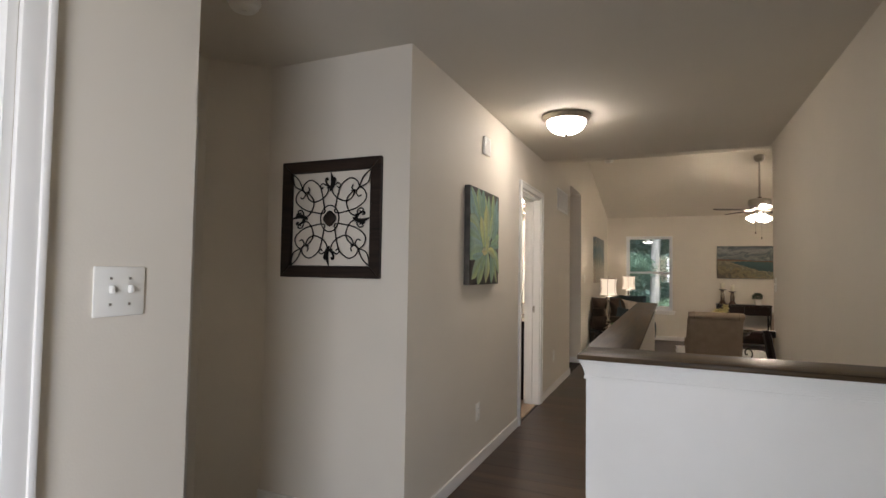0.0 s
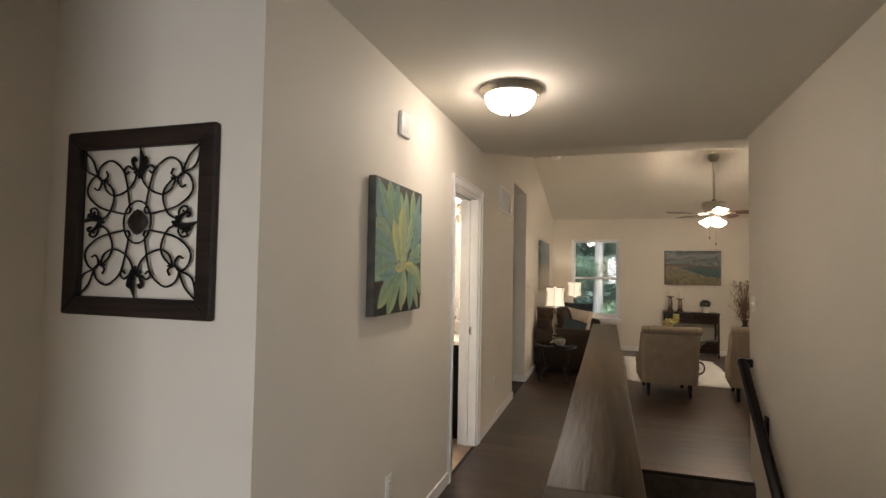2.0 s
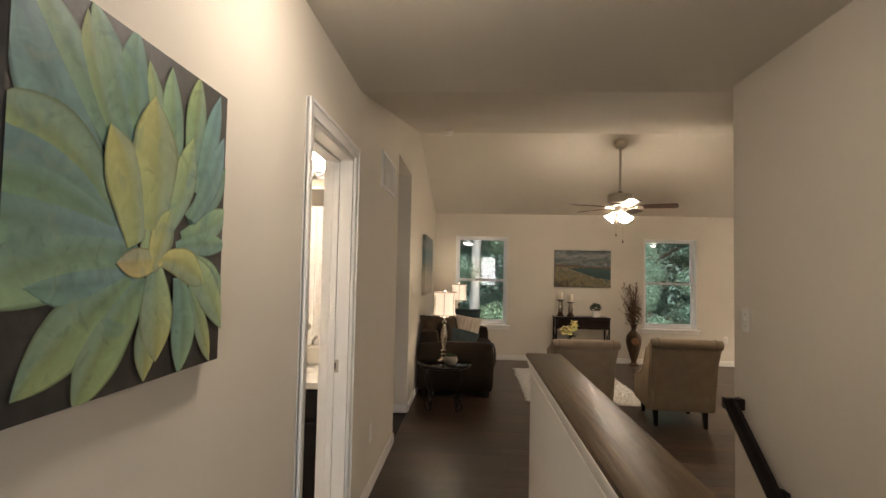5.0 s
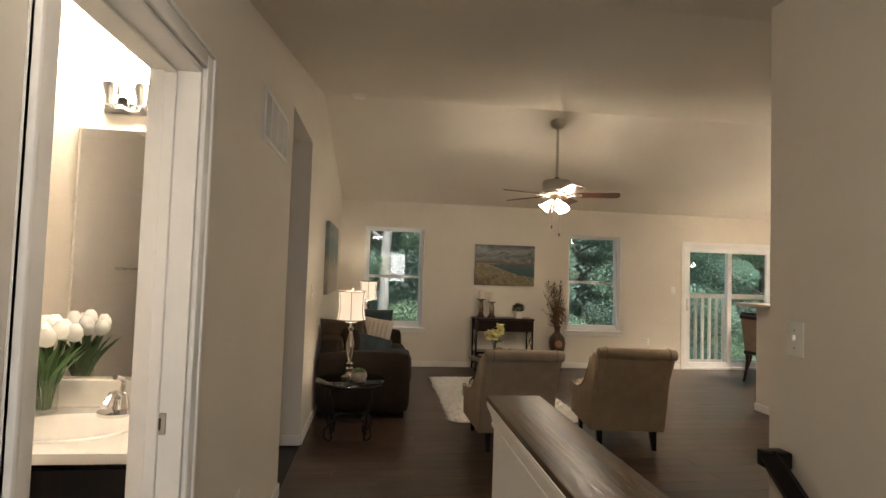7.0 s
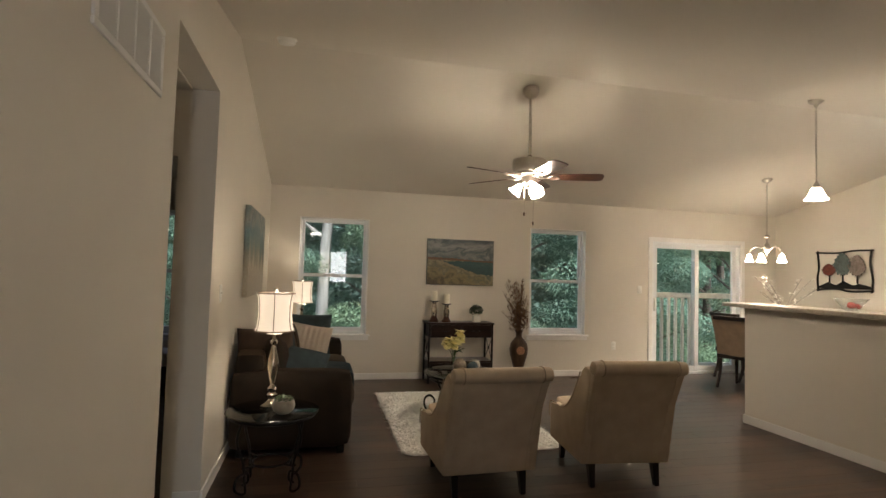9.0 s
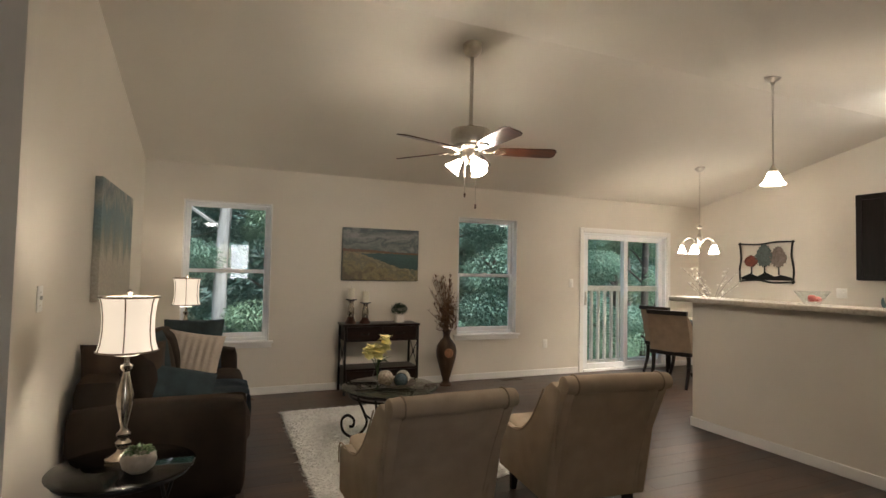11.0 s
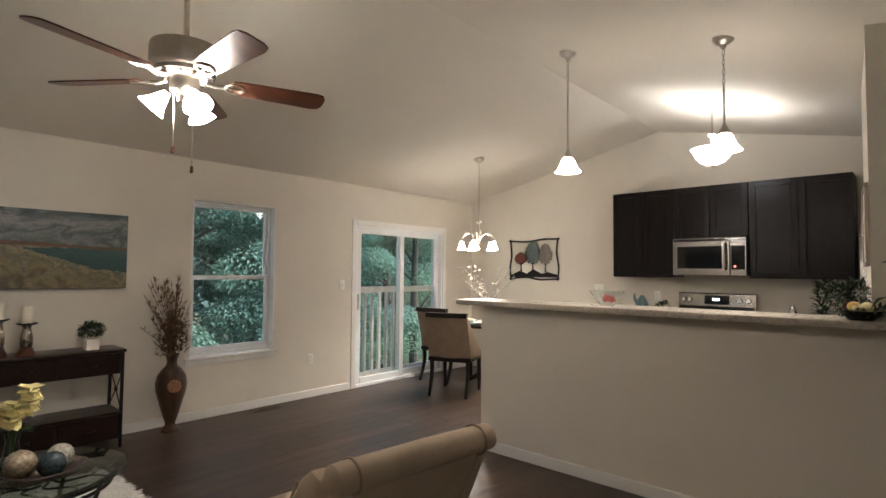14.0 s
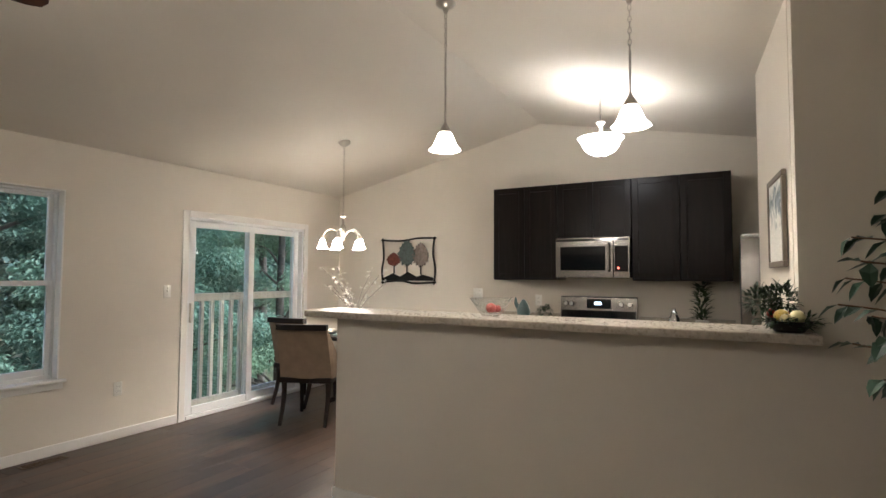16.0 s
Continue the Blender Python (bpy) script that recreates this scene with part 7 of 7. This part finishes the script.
for k in range(2):
    w = (VX1 - VX0) / 2
    part("door", boxes((VX0 + k * w + 0.01, 5.64, 0.13, VX0 + (k + 1) * w - 0.01, 5.659, 0.62), bevel=0.003), M_ESP, vanity)
    part("drawer_front", boxes((VX0 + k * w + 0.01, 5.64, 0.64, VX0 + (k + 1) * w - 0.01, 5.659, 0.78), bevel=0.003), M_ESP, vanity)
bm = boxes((VX0 - 0.01, 5.62, 0.80, VX1, BY1 - 0.002, 0.835), bevel=0.006, seg=2)
part("sink_top", bm, M_CREAMLAM, vanity)
bm = lathe([(0.235, 0.837), (0.225, 0.842), (0.2, 0.838), (0.15, 0.8365), (0, 0.836)], 36)
bmesh.ops.transform(bm, matrix=pose(-1.43, 5.88, 0) @ Matrix.Diagonal((1, 0.72, 1, 1)), verts=bm.verts)
part("basin", bm, M_CREAMLAM, vanity)
part("backsplash", boxes((VX0 - 0.01, BY1 - 0.025, 0.836, VX1, BY1 - 0.003, 0.945), bevel=0.004), M_CREAMLAM, vanity)
fau = part("faucet", lathe([(0, 0), (0.08, 0), (0.08, 0.012), (0.03, 0.02), (0.024, 0.06), (0.018, 0.075), (0, 0.08)], 20), M_CHROME, vanity)
fau.location = (-1.34, 6.06, 0.838)
part("spout", tube(spline([(-1.34, 6.06, 0.89), (-1.34, 6.0, 0.925), (-1.34, 5.93, 0.895)], 5), 0.013, 8), M_CHROME, vanity)
part("lever", tube(spline([(-1.34, 6.06, 0.91), (-1.34, 6.07, 0.96), (-1.34, 6.0, 0.985)], 5), 0.010, 8), M_CHROME, vanity)
mirror = tagged(link("bathroom_mirror", boxes((-1.605, BY1 - 0.009, 0.955, VX1 - 0.01, BY1 - 0.002, 1.95)), M_MIRROR), "frameless wall mirror above the vanity", "mirror")
M_VANITY = glow("lit_vanity_glass", (1.0, 0.91, 0.80), 65)
bl = thing("vanity_light", pose(-1.31, BY1, 2.055), "chrome vanity light bar with lit glass shades", "wall light")
part("backplate", boxes((-0.20, -0.025, -0.045, 0.27, -0.001, 0.03), bevel=0.005, seg=2), M_CHROME, bl)
for dx in (-0.135, -0.02, 0.095, 0.21):
    a = part("arm", tube(spline([(dx, -0.02, -0.01), (dx, -0.08, -0.03), (dx, -0.10, -0.02)], 4), 0.009, 8), M_CHROME, bl)
    part("shade", lathe([(0.02, 0.055), (0.04, 0.075), (0.05, 0.105), (0.044, 0.135), (0.025, 0.15), (0, 0.154)], 18, dx, -0.10), M_VANITY, a)
    part("socket", lathe([(0, -0.03), (0.02, -0.028), (0.024, 0.0), (0.034, 0.03), (0.036, 0.055), (0, 0.057)], 16, dx, -0.10), M_CHROME, a)
tul = thing("tulip_bunch", pose(-1.60, 6.04, 0.838) @ Matrix.Diagonal((0.95, 0.95, 0.9, 1)), "white tulips in clear glass vase on vanity", "flowers")
part("vase", lathe([(0, 0.003), (0.045, 0.003), (0.045, 0.15), (0.042, 0.15), (0.042, 0.008), (0, 0.008)], 20), M_CLEAR, tul)
bm, v, f = bmesh.new(), [], []
g = random.Random(6)
M_TULIP = mat("white_tulip_petal", (0.80, 0.78, 0.72), 0.6, vary=0.04)
for k in range(13):
    a, r = k * 2.4, 0.02 + 0.085 * math.sqrt(k / 13)
    x, y, z = r * math.cos(a), min(0.05, r * math.sin(a)) * 0.9, 0.30 + 0.05 * g.random() - 0.3 * r
    tube(spline([(x * 0.2, y * 0.2, 0.02), (x * 0.5, y * 0.5, 0.16), (x, y, z)], 4), 0.0045, 5, bm)
    part("blossom", lathe([(0, z), (0.02, z + 0.008), (0.03, z + 0.03), (0.028, z + 0.055), (0.014, z + 0.078), (0, z + 0.076)], 9, x, y, lobes=3, depth=0.08), M_TULIP, tul)
    leafy(v, f, (x * 0.3, y * 0.3, 0.08), (math.cos(a), math.sin(a) * 0.4, 2.4), 0.24, 0.045, 0.2)
part("stem", bm, M_LEAF2, tul)
raw("leaf", v, f, M_LEAF2, tul)
tb = thing("towel_bar", pose(-2.33, 4.0, 1.36), "chrome towel bar on bathroom wall", "towel bar")
part("bar", tube([(0.06, -0.25, 0), (0.06, 0.25, 0)], 0.008, 8), M_CHROME, tb)
for yy in (-0.25, 0.25):
    part("post", tube([(0, yy, 0), (0.065, yy, 0)], 0.012, 8), M_CHROME, tb)

curtain = thing("shower_curtain", pose(-2.33, 4.87, 0.1, 0, 0, 90), "pale patterned shower curtain hanging from a rod", "shower curtain")
bm = bmesh.new()
cols = [(0.035 * math.sin(k * 0.9), 0.02 + 0.38 * k / 60) for k in range(61)]
lo, hi = [bm.verts.new((a, b, 0)) for a, b in cols], [bm.verts.new((a * 0.6, b, 1.85)) for a, b in cols]
for k in range(60):
    bm.faces.new((lo[k], lo[k + 1], hi[k + 1], hi[k]))
bmesh.ops.solidify(bm, geom=bm.faces[:], thickness=0.004)
part("cloth", bm, mat("grey_patterned_cloth", (0.34, 0.31, 0.27), 0.9, vary=0.6, scale=30), curtain, smooth=60)
part("rod", tube([(0, -0.02, 1.88), (0, 0.42, 1.88)], 0.012, 8), M_CHROME, curtain)

# ---- bedroom beyond the alcove ----
bm = boxes((-2.20, 1.32, 0, -2.08, 1.60, H), (-2.20, 1.60, 2.03, -2.08, 2.385, H), (-2.20, 2.385, 0, -2.08, 2.91, H))
prism([(-2.08, 2.515), (-1.85, 2.7525), (-1.85, 2.902), (-2.08, 2.902)], "z", 0, H, bm)
solid("wall_alcove_west", bm, M_WALL, "beige alcove wall with bedroom doorway")
solid("wall_alcove_south", boxes((-2.08, 1.32, 0, LO, 1.47, H)), M_WALL, "beige alcove wall")
solid("floor_alcove", boxes((-2.20, 1.47, -0.03, LO, 2.752, -0.012)), M_SUB, "dark plank alcove floor")
solid("wall_bedroom", boxes((-5.24, -0.5, 0, -5.12, 4.4, H), (-5.12, 4.28, 0, -2.87, 4.4, H), (-2.99, 3.2, 0, -2.87, 4.28, H), (-2.99, 3.08, 0, -2.08, 3.2, H), (-5.12, -0.62, 0, -2.08, -0.5, H), (-2.2, -0.5, 0, -2.08, 1.32, H), (-2.2, 2.91, 0, -2.08, 3.08, H)), M_WALL, "beige bedroom walls")
solid("floor_bedroom", boxes((-5.12, -0.5, -0.03, -2.20, 4.28, -0.005)), M_CARPET, "brown bedroom carpet")
solid("ceiling_bedroom", boxes((-5.24, -0.62, H, -2.2, 3.2, H + 0.1), (-5.24, 3.2, H, -2.87, 4.4, H + 0.1)), M_CEIL, "beige bedroom ceiling")
bed = thing("bed", pose(-4.05, 2.95, 0), "bed with pale green spread and teal blanket", "bed")
part("mattress", soft(-1.0, -0.75, 0.12, 0.95, 0.75, 0.62, 0.09, 0.02), mat("sage_bedspread", (0.22, 0.21, 0.15), 0.9, vary=0.1, scale=8), bed)
part("blanket", soft(-0.1, -0.79, 0.30, 0.68, 0.79, 0.655, 0.09, 0.01), mat("teal_blanket", (0.035, 0.17, 0.22), 0.9, vary=0.15, scale=20), bed)
part("base", boxes((-0.95, -0.7, 0.0, 0.9, 0.7, 0.14)), M_ESP, bed)
bl2 = thing("ceiling_light", pose(-3.46, 3.09, H), "flush bedroom ceiling light with lit glass bowl", "ceiling light")
part("pan", lathe([(0, 0), (0.17, 0), (0.17, -0.025), (0.15, -0.035), (0, -0.03)], 28), M_NICKEL, bl2)
part("bowl", lathe([(0.14, -0.03), (0.13, -0.07), (0.08, -0.11), (0, -0.125)], 24), glow("lit_bedroom_bowl_glass", (1.0, 0.88, 0.74), 42), bl2)

# ---- vestibule and second bedroom beyond the opening ----
solid("wall_vestibule", boxes((-2.15, 7.17, 0, LO, 7.29, H + 0.1), (-2.15, 7.29, 0, -2.03, 8.23, H + 0.1), (-2.03, 8.23, 2.03, -1.17, 8.35, H + 0.1), (-2.15, 8.23, 0, -1.97, 8.35, H + 0.1), (-1.17, 8.23, 0, LO, 8.35, H + 0.1)), M_WALL, "beige vestibule walls")
solid("floor_vestibule", boxes((-2.03, 7.29, -0.03, LO, 8.35, -0.012)), M_SUB, "dark plank vestibule floor")
solid("ceiling_vestibule", boxes((-2.15, 7.17, H - 0.01, LO, 8.35, H + 0.1)), M_CEIL, "beige vestibule ceiling")
solid("wall_bedroom_west", boxes((-4.4, 8.35, 0, -4.28, FARY, H), (-4.28, 8.23, 0, -2.15, 8.35, H)), M_WALL, "beige bedroom walls")
solid("ceiling_bedroom_north", boxes((-4.4, 8.35, H, LO, FARY, H + 0.1)), M_CEIL, "beige bedroom ceiling")
solid("floor_bedroom_north", boxes((-4.4, 8.35, -0.03, LO, FARY, -0.006)), M_CARPET, "grey brown bedroom carpet")
panel_door("door_7", pose(-1.155, 8.36, 0, 0, 0, 92), 0.74, "white six-panel bedroom door standing open")
ben = thing("bench", pose(-2.3, 11.2, 0), "white upholstered bench below bedroom window", "bench")
part("seat", soft(-0.45, -0.2, 0.3, 0.45, 0.2, 0.46, 0.04, 0.01), M_CREAM, ben)
for sx in (-0.4, 0.4):
    for sy in (-0.15, 0.15):
        part("leg", boxes((sx - 0.025, sy - 0.025, 0, sx + 0.025, sy + 0.025, 0.31)), M_ESP, ben)

# ---- outdoors ----
M_GROUND = mat("forest_floor", (0.05, 0.055, 0.025), 0.95, vary=0.5, scale=0.8, fine=20, bump=0.5)
solid("ground", boxes((-150, -150, -3.0, 150, 190, -2.9)), M_GROUND, "leafy ground falling away behind the house")
# Unseen roof; its front eave is run out to y = -3.6 to block sun.
solid("sunblock_roof", prism([(-3.6, 2.5), (5.5, 2.75), (RIDGE_Y, RIDGE_Z + 0.35), (12.25, 2.62), (12.25, 2.72), (RIDGE_Y, RIDGE_Z + 0.45), (5.5, 2.85), (-3.6, 2.6)], "x", -5.8, 7.1), mat("grey_shingle", (0.06, 0.055, 0.05), 0.9, vary=0.3, scale=20), "unseen grey shingle roofing, front eave lengthened to shade the entry")
jl = thing("balcony_railing", pose(4.36, 11.95, -0.05), "weathered wood railing outside the patio door", "railing")
part("top_rail", boxes((0, -0.02, 1.17, 1.9, 0.02, 1.25), bevel=0.004), M_DECK, jl)
part("bottom_rail", boxes((0, -0.02, 0.1, 1.9, 0.02, 0.17), bevel=0.004), M_DECK, jl)
for k in range(8):
    part("baluster", boxes((0.06 + 0.122 * k, -0.018, 0.17, 0.098 + 0.122 * k, 0.018, 1.17), bevel=0.002), M_DECK, jl)
part("post", boxes((-0.045, -0.045, 0, 0.045, 0.045, 1.3), bevel=0.004), M_DECK, jl)
part("post", boxes((1.72, -0.045, 0, 1.81, 0.045, 2.6), bevel=0.004), M_DECK, jl)
part("rim_joist", boxes((-0.05, -0.06, -0.2, 1.95, 0.06, 0.0)), M_DECK, jl)

M_OAK = foliage("woodland_leaf", (0.15, 0.24, 0.18), 0.2, 0.6, 0.4)
M_MAPLE = foliage("bright_woodland_leaf", (0.21, 0.31, 0.21), 0.2, 0.6, 0.45)
M_DEEP = foliage("deep_woodland_leaf", (0.12, 0.20, 0.155), 0.25, 0.6, 0.4)
M_BARK = mat("pale_grey_bark", (0.24, 0.235, 0.225), 0.9, vary=0.5, scale=5, fine=30, bump=0.9, stretch=(1, 1, 0.25))
M_BARK2 = mat("dark_bark", (0.06, 0.05, 0.04), 0.95, vary=0.3, scale=6, fine=30, bump=0.9, stretch=(1, 1, 0.3))
UP = Vector((0, 0, 1))


def leaf_quads(p, w, size):
    """Four-cornered leaves at p along w."""
    w = w / np.linalg.norm(w, axis=1)[:, None]
    s = np.cross(w, (0, 0, 1.0))
    s = s / np.maximum(1e-4, np.linalg.norm(s, axis=1))[:, None]
    k, up = size[:, None], np.array((0, 0, 1.0))
    v = np.stack((p, p + w * k * 0.5 + s * k * 0.32 + up * 0.015, p + w * k - up * k * 0.2, p + w * k * 0.5 - s * k * 0.32 + up * 0.015), 1).reshape(-1, 3)
    return v.tolist(), np.arange(len(v)).reshape(-1, 4).tolist()


def tree(x, y, h, r, crown_z, n, leafm, bark, seed, spread=2.2, leaf=0.14, label="leafy woodland tree behind the house"):
    t = thing("tree", pose(x, y, -2.9), label, "tree")
    g = random.Random(seed)
    bm = bmesh.new()
    trunk = spline([(0, 0, 0), (g.uniform(-0.1, 0.1), 0, h * 0.35), (g.uniform(-0.3, 0.3), g.uniform(-0.2, 0.2), h * 0.7), (g.uniform(-0.4, 0.4), 0, h)], 6)
    tube(trunk, [r * (1 - 0.75 * k / (len(trunk) - 1)) for k in range(len(trunk))], 9, bm)
    clumps = []
    for k in range(26):
        z = crown_z + (h - crown_z) * g.random() ** 0.8
        a = g.uniform(0, 6.283)
        q = spread * g.uniform(0.35, 1.0) * (1.1 - 0.55 * (z - crown_z) / (h - crown_z))
        c = Vector((q * math.cos(a), q * math.sin(a), z))
        base = trunk[min(len(trunk) - 1, int(max(0.2, (z - 0.8) / h) * (len(trunk) - 1)))]
        tube(spline([tuple(base), tuple((base + c) / 2 + UP * 0.15), tuple(c)], 3), [r * 0.28, r * 0.24, r * 0.2, r * 0.16, r * 0.12, r * 0.09, r * 0.06], 5, bm)
        clumps.append((c, g.uniform(0.5, 1.05)))
    part("trunk", bm, bark, t)
    m = int(n * 4.4)
    r = np.random.default_rng(seed)
    pick = r.integers(len(clumps), size=m)
    c, cr = np.array([tuple(q[0]) for q in clumps])[pick], np.array([q[1] for q in clumps])[pick]
    d = r.normal(size=(m, 3)) * (1, 1, 0.7)
    d = d / np.linalg.norm(d, axis=1)[:, None] * np.sqrt(r.uniform(0.35, 1.0, m))[:, None]
    p = c + d * cr[:, None] * (1, 1, 0.6)
    w = d + r.uniform(-0.6, 0.6, (m, 3))
    w[:, 2] = r.uniform(-0.5, 0.35, m)
    v, f = leaf_quads(p, w, leaf * 0.60 * r.uniform(0.65, 1.35, m))
    raw("crown", v, f, leafm, t)
    return t


tree(-0.15, 19.0, 12.5, 0.20, 6.0, 6500, M_OAK, M_BARK, 1, 2.4, label="tall tree with pale grey trunk behind the house")
tree(2.3, 18.6, 8.0, 0.12, 2.2, 6500, M_MAPLE, M_BARK2, 2, 2.0, label="bright green young tree behind the house")
tree(-2.9, 17.6, 8.5, 0.14, 2.0, 6500, M_OAK, M_BARK2, 3, 2.3)
tree(-2.1, 20.5, 10.5, 0.16, 2.2, 6500, M_DEEP, M_BARK2, 4, 2.6)
tree(3.3, 17.4, 5.4, 0.10, 1.2, 7000, M_OAK, M_BARK2, 5, 1.9)
tree(5.0, 19.2, 10.0, 0.18, 2.2, 7500, M_DEEP, M_BARK2, 6, 2.6)
tree(7.4, 16.6, 6.0, 0.10, 1.0, 7500, M_OAK, M_BARK2, 7, 2.0)
tree(8.6, 19.0, 10.5, 0.19, 2.6, 7500, M_OAK, M_BARK, 8, 2.7, label="tall tree with pale trunk and green leaves")
tree(11.2, 17.5, 8.5, 0.15, 1.6, 7500, M_MAPLE, M_BARK2, 9, 2.4)
tree(12.8, 20.5, 11.0, 0.18, 1.8, 7500, M_DEEP, M_BARK2, 10, 3.0)
tree(1.6, 21.0, 11.0, 0.18, 1.6, 7500, M_DEEP, M_BARK2, 11, 2.9)
tree(4.4, 23.5, 12.0, 0.2, 1.4, 7500, M_OAK, M_BARK2, 12, 3.2, 0.2)
tree(-5.2, 22.0, 11.0, 0.2, 1.4, 7000, M_OAK, M_BARK2, 13, 3.0, 0.2)
tree(9.8, 24.0, 12.5, 0.2, 1.4, 7500, M_DEEP, M_BARK2, 14, 3.4, 0.2)
tree(15.5, 23.0, 12.0, 0.2, 1.4, 7500, M_OAK, M_BARK2, 15, 3.4, 0.2)
# woods further off
r = np.random.default_rng(77)
n = 110000
p = np.stack((r.uniform(-16, 26, n), 26 + 6 * r.random(n), -2.9 + 14 * r.random(n) ** 0.8), 1)
w = np.stack((r.uniform(-1, 1, n), r.uniform(-1, 0.4, n), r.uniform(-0.6, 0.5, n)), 1)
v, f = leaf_quads(p, w, r.uniform(0.18, 0.42, n))
woods = tagged(raw("far_woods", v, f, M_DEEP, None), "dense dark green woods further off", "woods", "", "stuff")
solid("backdrop", boxes((-60, 60, -3, 70, 60.2, 22)), mat("distant_woods", (0.06, 0.10, 0.085), 0.95, vary=0.6, scale=0.5, fine=3), "dark wooded hillside in the distance")

# ---- floor planks ----
PW, PL = 0.152, 1.22
meshes = {}


def plank_mesh(L, W):
    key = (round(L, 3), round(W, 3))
    if key not in meshes:
        bm = boxes((0.0004, 0.0004, -0.012, L - 0.0004, W - 0.0004, 0))
        top = [e for e in bm.edges if all(v.co.z > -0.001 for v in e.verts)]
        bmesh.ops.bevel(bm, geom=top, offset=0.0007, segments=1, affect="EDGES")
        me = bpy.data.meshes.new("plank")
        bm.to_mesh(me)
        bm.free()
        me.materials.append(M_FLOOR)
        meshes[key] = me
    return meshes[key]


floor_ob = bpy.data.objects["floor"]
rest = bmesh.new()
rp = random.Random(12)
spans = ((LW, KX, 5.88, FARY), (LW, -0.045, 2.2, 5.88), (LW, RW, -0.6, 2.2), (RW, KX, ENDY, 5.88), (-0.045, RW, 5.54, 5.88))
singles = []
for ax, bx, ay, by in spans:
    row = 0
    y = ay
    while y < by - 0.005:
        W = min(PW, by - y)
        x = ax
        first = PL * rp.choice((0.25, 0.5, 0.75, 1.0))
        while x < bx - 0.005:
            L = min(first if x == ax else PL, bx - x)
            singles.append((x, y, L, W))
            x += L
        y += PW
near = [s for s in singles if not (s[0] > 3.9 and s[1] < 9.3)]
far = [s for s in singles if s[0] > 3.9 and s[1] < 9.3]
near, spill = near[:300], near[300:]
for x, y, L, W in near:
    ob = new("plank", plank_mesh(L, W))
    ob.location = (x, y, 0)
    ob.parent = floor_ob
for x, y, L, W in far + spill:
    box(rest, x + 0.0005, y + 0.0005, -0.012, x + L - 0.0005, y + W - 0.0005, 0)
joined = link("planks", rest, M_FLOOR, floor_ob)
joined["kind"] = "stuff"
